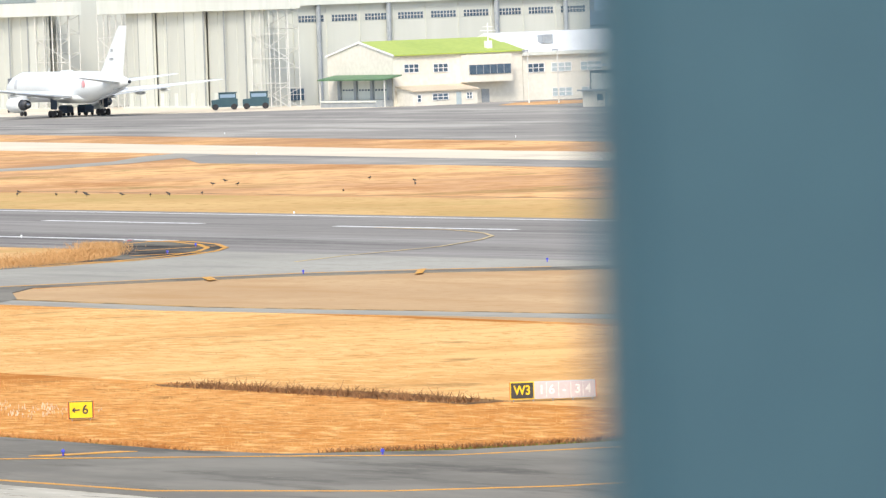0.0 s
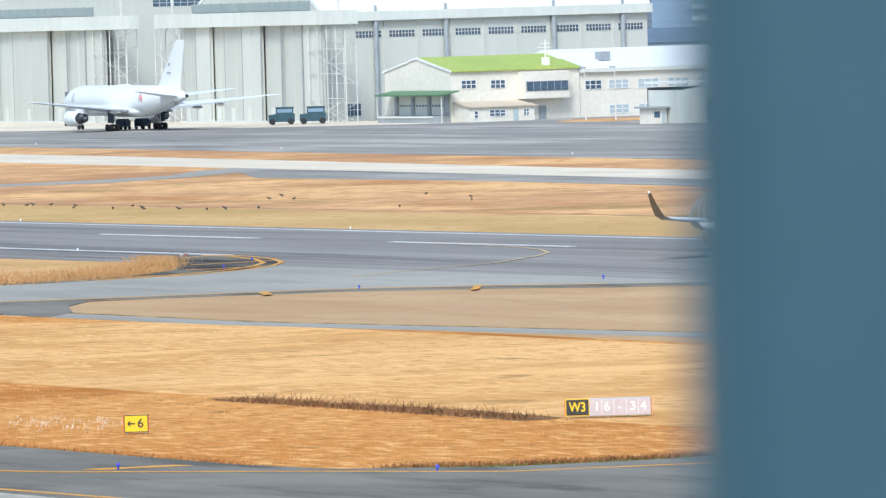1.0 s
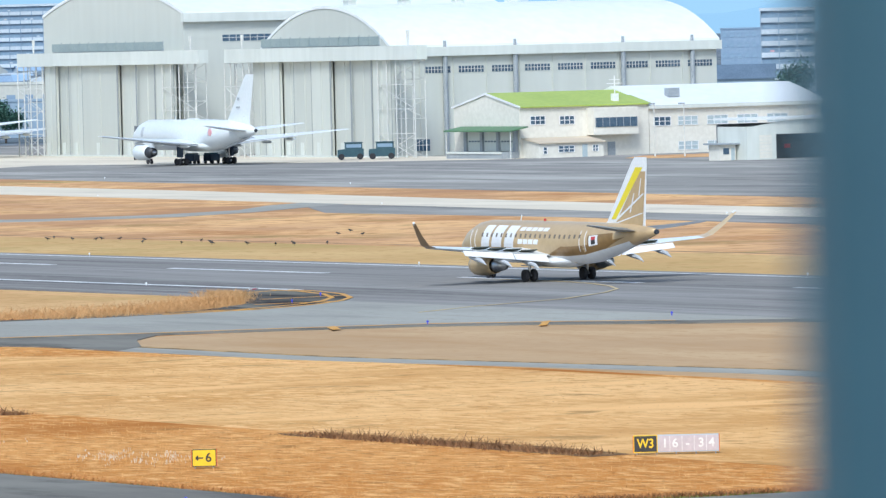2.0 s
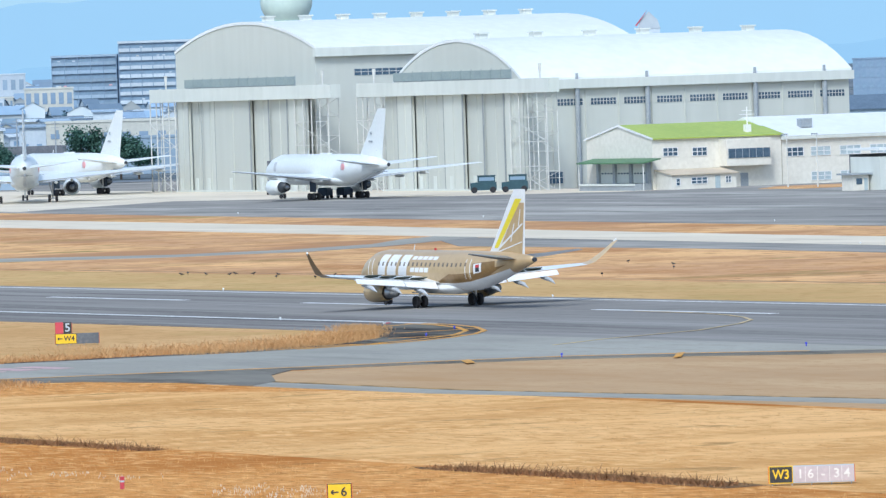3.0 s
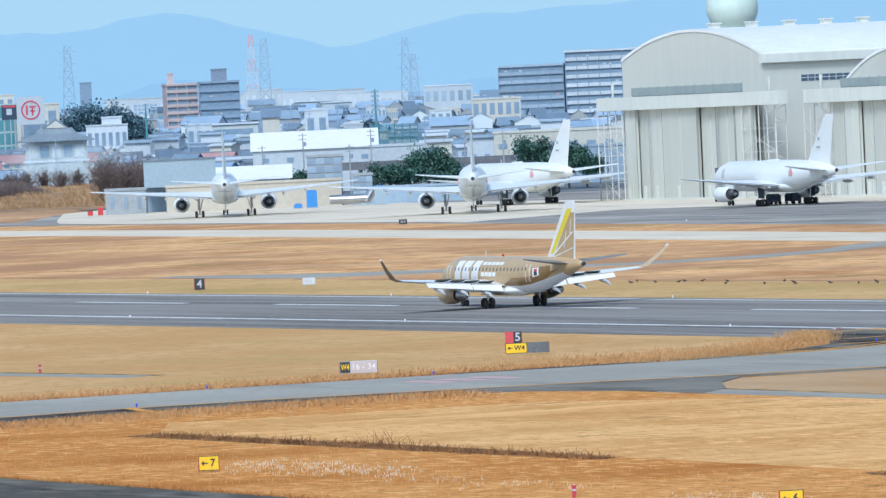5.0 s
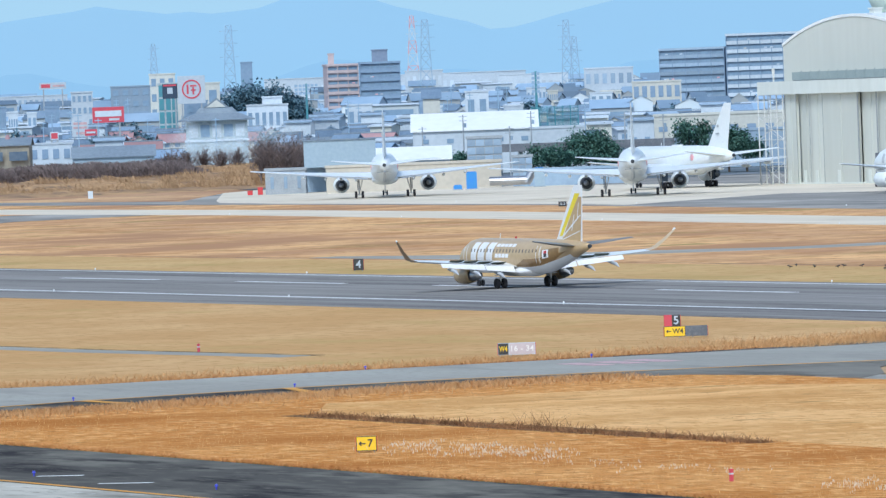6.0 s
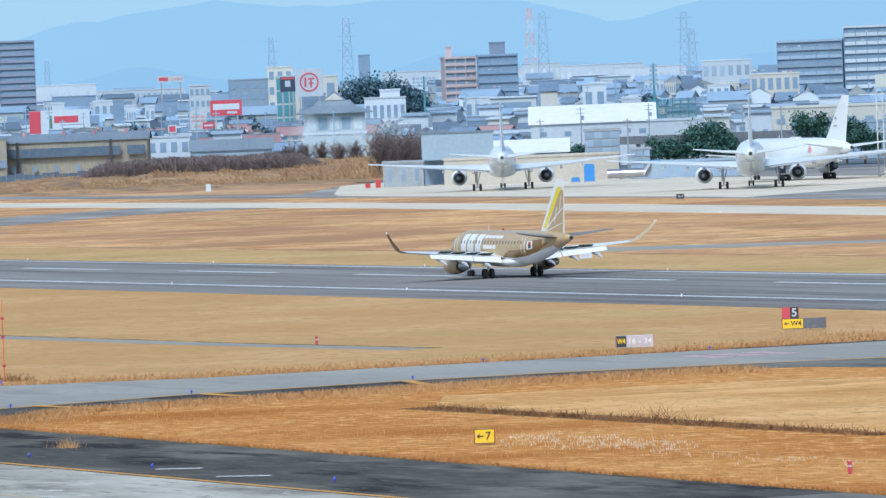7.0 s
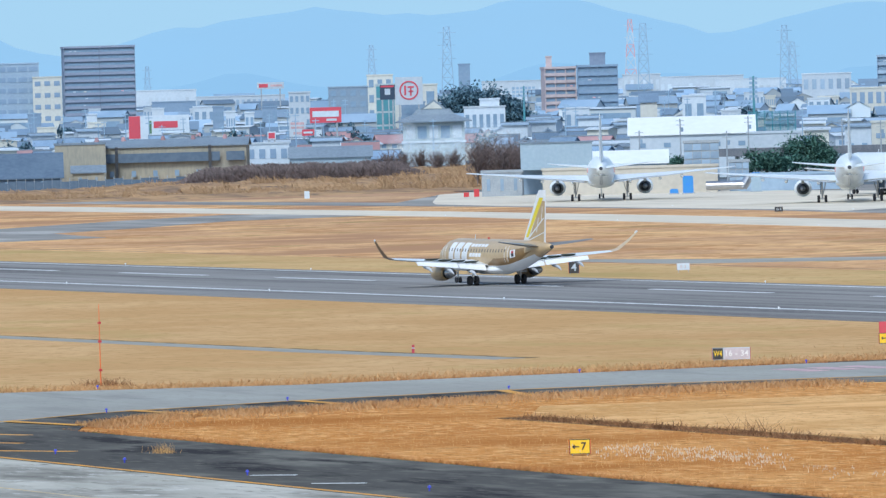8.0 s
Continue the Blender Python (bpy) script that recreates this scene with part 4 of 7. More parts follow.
    fin = part("fin", surface([(6.6, -7.2, 10.6, 0, 0.5), (7.9, -9.4, 8.5, 0, 0.46), (14.9, -15.9, 3.8, 0, 0.2), (15.7, -16.8, 3.0, 0, 0.08)], True), WHITE_PAINT, a)
    part("rudder_line", B(-0.24, 0.24, -16.05, -15.98, 8.4, 8.5), GREY_PAINT, fin)
    part("fin_badge", B(-0.33, 0.33, -14.4, -13.9, 11.2, 11.7), GREY_STEEL, fin)
    part("fin_badge", B(-0.36, 0.36, -14.6, -13.4, 9.9, 10.15), GREY_STEEL, fin)
    gear_leg(a, 0.0, 22.8, 3.0, 0.48, 0.46, 0.3, (0.0,), 0.35)
    part("aerial", rod(bmesh.new(), (0, 12, 7.8), (0, 11.7, 8.5), 0.06), WHITE_PAINT, a)
    hump = B(-0.5, 0.5, 3.0, 6.0, 7.8, 8.1)
    part("antenna_fairing", hump, WHITE_PAINT, a)
    part("boom", rod(bmesh.new(), (0, -8.5, 3.1), (0, -18.3, 4.9), 0.3, 10, 0.2), GREY_PAINT, a, "grey refuelling boom stowed under the tail")
    part("boom_fin", B(-1.3, 1.3, -17.0, -16.3, 4.65, 4.75), GREY_STEEL, a)
    return a


def regional_jet():
    a = thing("regional_jet", (301.8, 405, 0.095), 0, "gold twin-engine regional jet rolling on the runway", "aircraft")
    st = [(15.6, 2.35, 0.05, 0.05), (15.3, 2.36, 0.36, 0.34), (14.5, 2.48, 0.8, 0.82), (13.4, 2.72, 1.17, 1.28), (11.9, 2.92, 1.42, 1.58), (10.3, 3.0, 1.505, 1.675), (-4.0, 3.0, 1.505, 1.675), (-6.6, 3.1, 1.45, 1.55), (-9.6, 3.42, 1.18, 1.22), (-12.4, 3.75, 0.78, 0.82), (-14.6, 3.95, 0.42, 0.45), (-15.6, 4.02, 0.22, 0.24)]
    body = part("fuselage", rings(bmesh.new(), tube(st, 40)), GOLD, a, "gold fuselage", smooth=True)
    # white belly, hugging the underside
    for s in (-1, 1):
        part("belly", skin(st, s, -12.5, 11.0, -90, -36, 0.015, 24, 6, 0.0), WHITE, body, "white belly")
        part("swoosh", skin(st, s, -9.5, -0.5, -35, -8, 0.010, 12, 4, -2.6), DARK_GOLD, body, "darker gold swoosh")
        # airline titles as plain blocks
        for y0, y1 in ((10.0, 8.7), (8.3, 6.7), (6.2, 4.7)):
            part("title_block", skin(st, s, y0, y1, -14, 50, 0.014, 3, 6, -0.5), WHITE, body)
        for k in range(5):
            part("subtitle_bar", skin(st, s, 3.9 - 0.95 * k, 3.15 - 0.95 * k, 33, 45, 0.014, 3, 3, -0.12), WHITE, body)
        for k in range(4):
            part("subtitle_bar", skin(st, s, 3.9 - 0.85 * k, 3.2 - 0.85 * k, -4, 9, 0.014, 3, 3, -0.12), WHITE, body)
        for k in range(21):
            y = 9.9 - 0.79 * k
            part("cabin_window", skin(st, s, y, y - 0.24, 13, 24, 0.022, 1, 3), CABIN_GLASS, body)
        for y in (11.9, -6.0):
            part("cabin_door", skin(st, s, y, y - 0.08, -25, 36, 0.016, 1, 6), WHITE, body)
            part("cabin_door", skin(st, s, y - 0.8, y - 0.88, -25, 36, 0.016, 1, 6), WHITE, body)
        panel = part("tail_panel", skin(st, s, -7.2, -10.6, -16, 20, 0.012, 5, 5), DARK_GOLD, body, "gold tail panel with a white outline")
        part("panel_badge", skin(st, s, -7.4, -8.6, -14, 18, 0.022, 3, 5), WHITE, panel)
        part("panel_badge_dark", skin(st, s, -7.75, -8.3, -10, 4, 0.030, 2, 3), BLACK, panel)
        part("panel_badge_red", skin(st, s, -7.75, -8.3, 4, 14, 0.030, 2, 3), RED, panel)
        wing = part("wing", surface([(s * 0.4, 5.6, 6.6, 2.02, 0.55), (s * 1.6, 4.9, 5.9, 2.08, 0.52), (s * 4.8, 3.0, 4.2, 2.38, 0.34), (s * 9.2, 0.9, 2.6, 2.76, 0.21), (s * 12.0, -0.5, 1.8, 3.0, 0.13)]), WHITE_PAINT, a, "pale grey wing")
        part("leading_edge", surface([(s * 1.7, 5.1, 0.7, 2.02, 0.3), (s * 4.8, 3.2, 0.6, 2.32, 0.24), (s * 11.9, -0.25, 0.4, 2.98, 0.12)]), DARK, wing)
        winglet = surface([(s * 12.0, -0.5, 1.8, 3.0, 0.13), (s * 12.7, -1.0, 1.4, 3.2, 0.1), (s * 13.55, -1.9, 0.95, 4.0, 0.08), (s * 14.35, -2.8, 0.55, 4.95, 0.05)])
        # Starboard gold is lighter, port darker: sun and shade painted per side.
        wl = part("winglet", winglet, LIT_GOLD if s > 0 else DARK_GOLD, a, "tall gold raked winglet")
        part("tip_light", rod(bmesh.new(), (s * 14.25, -2.9, 4.9), (s * 14.4, -3.1, 5.05), 0.09), WHITE, wl)
        for x0, x1, y0, y1, z0, z1, c in ((1.7, 4.7, -0.75, -0.95, 1.82, 2.06, 0.78), (4.8, 9.4, -0.95, -1.45, 2.08, 2.45, 0.68)):
            secs = [[(s * x, y + dy * k, z + dz * k) for dy, dz in ((0.0, 0.0), (-0.5, 0.04), (-1.15, -0.62), (-1.18, -0.70), (-0.5, -0.2), (0.0, -0.16))] for x, y, z, k in ((x0, y0, z0 + 0.25, c), (x1, y1, z1 + 0.22, c * 0.8))]
            part("flap", rings(bmesh.new(), secs), WHITE, wing, "lowered white flap")
        for xx, yy, zz in ((3.4, -1.6, 1.70), (5.9, -1.7, 1.95), (8.3, -1.9, 2.22)):
            part("flap_fairing", rings(bmesh.new(), [[(s * xx + rr * math.sin(k * 0.785), yy + dy, zz - 0.12 - dz + rr * math.cos(k * 0.785)) for k in range(8)] for dy, rr, dz in ((1.3, 0.04, 0), (0.4, 0.18, 0.05), (-0.7, 0.17, 0.2), (-1.5, 0.03, 0.5))]), GREY_PAINT, wing)
        for k in range(4):
            x0 = 2.3 + 1.5 * k
            m = Matrix.Translation((s * (x0 + 0.74), -0.2 - 0.17 * k, 2.30 + 0.085 * (x0 - 1.6))) @ Euler((radians(-15), 0, radians(-s * 5))).to_matrix().to_4x4()
            part("spoiler", B(-0.73, 0.73, -0.66, 0.0, -0.03, 0.03, m=m), SPOILER, wing, "raised dark spoiler")
        part("tailplane", surface([(s * 0.4, -10.6, 2.8, 4.05, 0.26), (s * 2.5, -12.0, 2.0, 4.28, 0.18), (s * 5.0, -13.6, 1.1, 4.62, 0.08)]), TAIL_SHADE, a)
        e = part("engine", nacelle(s * 4.75, 4.7, 1.35, 0.9, 3.2), GOLD, a, "gold engine cowling", smooth=True)
        part("intake_lip", rings(bmesh.new(), [[(s * 4.75 + rr * math.sin(k * 0.2244), y, 1.35 + 0.96 * rr * math.cos(k * 0.2244)) for k in range(28)] for y, rr in ((4.68, 0.69), (4.76, 0.73), (4.65, 0.79))]), METAL, e)
        part("fan_back", cone(s * 4.75, 4.1, 2.0, 1.35, 0.67, 0.64), DARK, e)
        part("exhaust", cone(s * 4.75, 2.2, 0.1, 1.35, 0.58, 0.36), METAL, e, "bare metal exhaust nozzle", smooth=True)
        part("pylon", prism(bmesh.new(), [(3.7, 2.1), (2.0, 2.35), (-0.2, 2.2), (0.8, 1.8), (2.7, 1.8)], s * 4.75 - 0.16, s * 4.75 + 0.16, "x"), GREY_PAINT, e)
        gear_leg(a, s * 2.6, 0.0, 2.1, 0.5, 0.5, 0.34, (0.0,), 0.36)
        part("gear_door", B(s * 2.6 - 0.5, s * 2.6 + 0.5, -0.5, 0.5, 1.25, 1.32), WHITE, a)
    gear_leg(a, 0.0, 11.2, 1.8, 0.32, 0.31, 0.22, (0.0,), 0.2)
    part("apu_outlet", cone(0, -15.55, -15.85, 4.02, 0.2, 0.16), DARK, body)
    wbox = [(4.6, 1.6, 0.5, 0.2), (3.0, 1.55, 1.5, 0.5), (-2.0, 1.55, 1.55, 0.5), (-4.2, 1.7, 0.6, 0.25)]
    part("belly_fairing", rings(bmesh.new(), tube(wbox)), WHITE, a, smooth=True)
    # fin: gold rudder, white leading part, yellow band and white rays
    fin = part("fin", surface([(4.0, -6.4, 7.6, 0, 0.26), (4.7, -8.0, 6.0, 0, 0.25), (9.3, -12.0, 2.4, 0, 0.12), (9.75, -12.5, 1.9, 0, 0.05)], True), WHITE, a, "white swept fin with gold and yellow bands")

    def on_fin(u0, u1, v0, v1, lift, w0=None):
        """Sheets on both faces of the fin: chord share u, height share v; w0 is the lower u pair if it differs."""
        lo = w0 or (u0, u1)
        pt = lambda u, v: (-7.4 - 4.9 * v - u * (6.5 - 4.4 * v), 4.3 + 5.3 * v)
        bm = bmesh.new()
        q = [(*pt(lo[0], v0), v0, lo[0]), (*pt(lo[1], v0), v0, lo[1]), (*pt(u1, v1), v1, u1), (*pt(u0, v1), v1, u0)]
        for side, share in ((-1, 0.5), (1, 1.0)):
            thick = lambda u, v: (0.26 - 0.15 * v) * share * max(0.15, min(1.0, 1.25 - abs(u - 0.3) * 1.35)) + 0.012 + lift
            a = [bm.verts.new((side * thick(u, v), y, z)) for y, z, v, u in q]
            b = [bm.verts.new((side * (thick(u, v) - 0.008), y, z)) for y, z, v, u in q]
            bm.faces.new(a)
            bm.faces.new(b[::-1])
            for k in range(4):
                bm.faces.new((a[k], a[(k + 1) % 4], b[(k + 1) % 4], b[k]))
        bmesh.ops.recalc_face_normals(bm, faces=bm.faces)
        return bm
    part("gold_panel", on_fin(0.66, 0.96, 0.03, 0.82, 0.0, (0.30, 0.96)), GOLD, fin)
    part("yellow_band", on_fin(0.40, 0.80, 0.12, 0.88, 0.01, (0.16, 0.27)), YELLOW, fin)
    part("white_ray", on_fin(0.92, 0.99, 0.05, 0.22, 0.02, (0.24, 0.32)), WHITE, fin)
    part("white_ray", on_fin(0.90, 0.97, 0.07, 0.50, 0.024, (0.22, 0.29)), WHITE, fin)
    part("white_star", on_fin(0.60, 0.63, 0.22, 0.50, 0.028), WHITE, fin)
    part("white_star", on_fin(0.78, 0.81, 0.46, 0.72, 0.028), WHITE, fin)
    part("beacon", rod(bmesh.new(), (0, 2.0, 4.66), (0, 2.0, 4.85), 0.1), RED, body)
    part("aerial", rod(bmesh.new(), (0, 6.0, 4.6), (0, 5.8, 5.1), 0.04), WHITE, body)
    return a


near_tanker = airliner_767("white tanker aircraft parked before the lower hangar", (560.8, 1020.6, 0.10), -3.0)
near_tanker.scale = (0.905, 0.905, 0.905)
far_tanker = airliner_767("white tanker aircraft parked beside the large hangar", (585.0, 1159.0, 0.10), -2.0)
far_tanker.scale = (0.94, 0.94, 0.94)
airliner_767("white tanker aircraft seen tail-on on the apron", (546.4, 1103.2, 0.10), -26.3)
airliner_767("white tanker aircraft seen tail-on at the apron's end", (546.5, 1204.0, 0.10), -24.4)
jet = regional_jet()


# ---- beyond the airfield: bank, town, hills ----
def faced(bearing, d, z=0.0):
    """Place and turn for a thing at that bearing (degrees clockwise from +y), its front towards the terrace."""
    return (d * math.sin(radians(bearing)), d * math.cos(radians(bearing)), z), -bearing


# Town walls, roofs and panes lean blue: air haze painted into their colours.
W_GREY = mat("haze_grey_wall", (0.32, 0.41, 0.51), (0.28, 0.36, 0.46), 0.1, 1.0, 0.8, vary=0.18)
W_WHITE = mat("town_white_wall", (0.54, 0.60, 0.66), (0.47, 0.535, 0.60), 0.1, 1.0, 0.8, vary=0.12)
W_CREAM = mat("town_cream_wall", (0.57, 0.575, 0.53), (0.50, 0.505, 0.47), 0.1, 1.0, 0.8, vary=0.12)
W_BROWN = mat("haze_brown_grey_wall", (0.235, 0.285, 0.37), (0.20, 0.245, 0.33), 0.1, 1.0, 0.8)
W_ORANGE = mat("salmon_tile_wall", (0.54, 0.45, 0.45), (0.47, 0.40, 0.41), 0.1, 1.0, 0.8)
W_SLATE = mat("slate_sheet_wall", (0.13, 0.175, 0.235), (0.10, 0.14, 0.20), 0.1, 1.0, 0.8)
W_MAUVE = mat("haze_mauve_parapet", (0.29, 0.325, 0.415), (0.25, 0.29, 0.38), 0.1, 1.0, 0.8)
W_HAZE_BLUE = mat("haze_blue_wall", (0.255, 0.34, 0.455), (0.22, 0.305, 0.42), 0.1, 1.0, 0.8)
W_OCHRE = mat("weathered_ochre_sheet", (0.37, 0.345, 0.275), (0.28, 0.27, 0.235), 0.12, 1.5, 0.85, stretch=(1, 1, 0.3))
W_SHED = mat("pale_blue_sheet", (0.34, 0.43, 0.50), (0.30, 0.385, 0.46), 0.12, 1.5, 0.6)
R_TILE = mat("haze_blue_roof_tile", (0.16, 0.225, 0.315), (0.205, 0.28, 0.38), 0.3, 2.5, 0.7, vary=0.40)
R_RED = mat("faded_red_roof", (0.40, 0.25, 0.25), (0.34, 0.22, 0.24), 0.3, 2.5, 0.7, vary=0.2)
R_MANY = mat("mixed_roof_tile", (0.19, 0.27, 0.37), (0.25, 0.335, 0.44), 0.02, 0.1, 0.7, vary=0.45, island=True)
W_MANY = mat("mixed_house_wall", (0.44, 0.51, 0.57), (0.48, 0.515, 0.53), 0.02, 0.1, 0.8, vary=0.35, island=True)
R_GREY = mat("grey_roof_sheet", (0.23, 0.28, 0.33), (0.18, 0.22, 0.27), 0.1, 1.5, 0.7)
W_BEIGE = mat("beige_concrete", (0.53, 0.49, 0.42), (0.47, 0.435, 0.375), 0.1, 1.0, 0.8)
REED = mat("dull_reed", (0.43, 0.29, 0.165), (0.33, 0.215, 0.125), 0.1, 1.0, 0.95, vary=0.2, island=True)
TOWN_GLASS = mat("town_window", (0.19, 0.28, 0.39), (0.23, 0.33, 0.45), 0.1, 1, 0.3)
TEAL = mat("teal_net", (0.10, 0.30, 0.34), (0.12, 0.27, 0.33), 0.2, 1.5, 0.7)
PYLON = mat("galvanised_lattice", (0.30, 0.42, 0.55), (0.26, 0.37, 0.50), 0.1, 1, 0.6)
SIGN_RED = mat("sign_red", (0.58, 0.07, 0.10), (0.52, 0.07, 0.10), 0.3, 2, 0.5)


def rise(d):
    """The town climbs gently away from the airfield."""
    return max(0.0, (d - 1750) * 0.0062)


def block(name, label, bearing, d, w, h, depth, wall, floors=0, bays=0, glass=None, roof=None, win=(0.55, 0.5), category="building", group="", swing=0.0):
    """Flat-roofed block with a parapet, each storey's windows recessed in dark bands."""
    at, turn = faced(bearing, d)
    b = thing(name, at, turn + swing, label, category, group)
    part("wall", B(-w / 2, w / 2, 0, depth, 0, h), wall, b)
    part("roof", B(-w / 2 - 0.2, w / 2 + 0.2, -0.2, depth + 0.2, h, h + 0.5), roof or wall, b)
    if floors and bays:
        fh, bw = h / floors, w / bays
        me = None
        for j in range(floors):
            for i in range(bays):
                x, z = -w / 2 + bw * (i + 0.5), fh * (j + 0.5)
                if me is None:
                    pane = part("window", B(-bw * win[0] / 2, bw * win[0] / 2, -0.14, 0.0, -fh * win[1] / 2, fh * win[1] / 2), glass or TOWN_GLASS, b)
                    me = pane.data
                else:
                    pane = new("window", me)
                    pane.parent = b
                pane.location = (x, 0, z)
    return b


def flats(label, bearing, d, w, h, depth, wall, parapet, floors, bays, swing=0.0):
    """Apartment block: slabs and balcony parapets at every storey, bays split by fins."""
    at, turn = faced(bearing, d)
    b = thing("apartment_building", at, turn + swing, label, "apartment building")
    part("wall", B(-w / 2, w / 2, 0.75, depth, 0, h), wall, b)
    part("roof", B(-w / 2 - 0.3, w / 2 + 0.3, -0.1, depth + 0.2, h, h + 0.8), parapet, b)
    fh = h / floors
    for j in range(floors):
        z = j * fh
        bal = part("balcony", B(-w / 2, w / 2, 0.0, 0.18, z, z + fh * 0.42), parapet, b)
        part("floor_slab", B(-w / 2, w / 2, 0.18, 0.73, z, z + 0.22), parapet, bal)
        part("window_band", B(-w / 2 + 0.3, w / 2 - 0.3, 0.66, 0.73, z + fh * 0.15, z + fh * 0.85), TOWN_GLASS, b)
    for i in range(bays + 1):
        x = -w / 2 + w * i / bays
        part("party_fin", B(x - 0.15, x + 0.15, -0.05, 0.7, 0, h), wall, b)
    rnd = random.Random(int(bearing * 100))
    for i in range(int(w * 0.6)):
        x, z = rnd.uniform(-w / 2 + 1, w / 2 - 1), fh * (rnd.randrange(floors) + 0.48)
        part("laundry", B(x - 0.5, x + 0.5, 0.02 - 0.1, -0.004, z, z + 0.4), rnd.choice((W_WHITE, W_WHITE, W_CREAM, FADED_RED)), b, "washing on a balcony")
    return b


def gable(name, label, bearing, d, w, eave, ridge, depth, wall, roof, windows=0, category="building", group="", swing=0.0, win_z=0.55, win_w=0.07):
    """Shed with its ridge along the front and eaves that overhang."""
    at, turn = faced(bearing, d)
    b = thing(name, at, turn + swing, label, category, group)
    part("wall", prism(bmesh.new(), [(0, 0), (depth, 0), (depth, eave), (depth / 2, ridge), (0, eave)], -w / 2, w / 2, "x"), wall, b)
    t = 0.25
    rf = rings(bmesh.new(), [[(x, -0.5, eave - 0.1), (x, depth / 2, ridge + 0.1), (x, depth + 0.5, eave - 0.1), (x, depth + 0.5, eave - 0.1 + t), (x, depth / 2, ridge + 0.1 + t), (x, -0.5, eave - 0.1 + t)] for x in (-w / 2 - 0.5, w / 2 + 0.5)])
    part("roof", rf, roof, b)
    for i in range(windows):
        x = -w / 2 + w * (i + 0.5) / windows
        part("window", B(x - w * win_w / 2, x + w * win_w / 2, -0.1, 0.0, eave * win_z, eave * win_z + 1.0), TOWN_GLASS, b)
    return b


def pylon(bearing, d, h, base, top, material, label):
    at, turn = faced(bearing, d)
    p = thing("lattice_tower", at, turn, label, "tower", "lattice towers")
    n = 9
    second = MAST_RED if material is W_WHITE else material
    for k in range(n):
        paint = second if k % 2 == 0 else material
        z0, z1 = h * k / n, h * (k + 1) / n
        w0, w1 = base + (top - base) * k / n, base + (top - base) * (k + 1) / n
        for s in (-1, 1):
            part("leg", rod(bmesh.new(), (s * w0 / 2, 0, z0), (s * w1 / 2, 0, z1), 0.3, 4), paint, p)
            part("brace", rod(bmesh.new(), (s * w0 / 2, 0, z0), (-s * w1 / 2, 0, z1), 0.22, 4), paint, p)
        part("crossbar", rod(bmesh.new(), (-w1 / 2, 0, z1), (w1 / 2, 0, z1), 0.2, 4), paint, p)
    for k in (0.72, 0.84, 0.95):
        part("cross_arm", rod(bmesh.new(), (-top * 1.6, 0, h * k), (top * 1.6, 0, h * k), 0.16, 4), material, p)
    return p


def leafy(label, bearing, d, w, h, seed, leaf=None, z=0.0, count=4200, size=0.34, category="tree"):
    """Tree: tapered trunk, limbs, and a crown of many small leaf clumps with gaps."""
    rnd = random.Random(seed)
    at, turn = faced(bearing, d, z)
    t = thing("tree", at, turn, label, category, "trees by the perimeter")
    trunk = rod(bmesh.new(), (0, 0, 0), (0, 0, h * 0.55), w * 0.035, 8, w * 0.018)
    tips = []
    for i in range(9):
        a = i * 2.4 + rnd.random()
        p = Vector((0, 0, h * rnd.uniform(0.2, 0.5)))
        q = Vector((math.cos(a) * w * 0.36 * rnd.uniform(0.6, 1.1), math.sin(a) * w * 0.36, h * rnd.uniform(0.45, 0.88)))
        rod(trunk, p, q, w * 0.014, 5, w * 0.005)
        tips.append(q)
    part("trunk", trunk, BARK, t)
    verts, faces = [], []
    for i in range(count):
        c = rnd.choice(tips) + Vector((rnd.gauss(0, w * 0.11), rnd.gauss(0, w * 0.11), rnd.gauss(0, h * 0.09)))
        c.z = max(c.z, h * 0.12)
        r = size * rnd.uniform(0.5, 1.2)
        a, e = rnd.uniform(0, 6.28), rnd.uniform(-1.2, 1.2)
        p = Vector((math.cos(a) * math.cos(e), math.sin(a) * math.cos(e), math.sin(e))) * r
        q = Vector((-math.sin(a), math.cos(a), rnd.uniform(-0.5, 0.5))) * r * 0.6
        k = len(verts)
        verts += [c - p, c - q, c + p, c + q]
        faces.append((k, k + 1, k + 2, k + 3))
    me = bpy.data.meshes.new("crown")
    me.from_pydata(verts, [], faces)
    me.materials.append(leaf or LEAF)
    crown = new("crown", me)
    crown.parent = t
    return t


def bare_tree(bearing, d, w, h, seed):
    rnd = random.Random(seed)
    at, turn = faced(bearing, d)
    t = thing("bare_tree", at, turn, "leafless grey-brown winter tree by the perimeter", "tree", "bare trees by the perimeter")
    part("trunk", rod(bmesh.new(), (0, 0, 0), (0, 0, h * 0.5), w * 0.03, 7, w * 0.015), TWIG, t)
    bm = bmesh.new()
    for i in range(60):
        a, k = rnd.uniform(0, 6.28), rnd.uniform(0.15, 0.5)
        p = Vector((0, 0, h * k))
        q = p + Vector((math.cos(a) * w * 0.45 * rnd.random(), math.sin(a) * w * 0.45 * rnd.random(), h * rnd.uniform(0.2, 0.5)))
        rod(bm, p, q, 0.09, 3, 0.03)
        for j in range(7):
            s = p.lerp(q, rnd.uniform(0.4, 1))
            rod(bm, s, s + Vector((rnd.gauss(0, w * 0.1), rnd.gauss(0, w * 0.1), rnd.uniform(0.3, 1.6))), 0.05, 3, 0.02)
    part("crown", bm, TWIG, t)


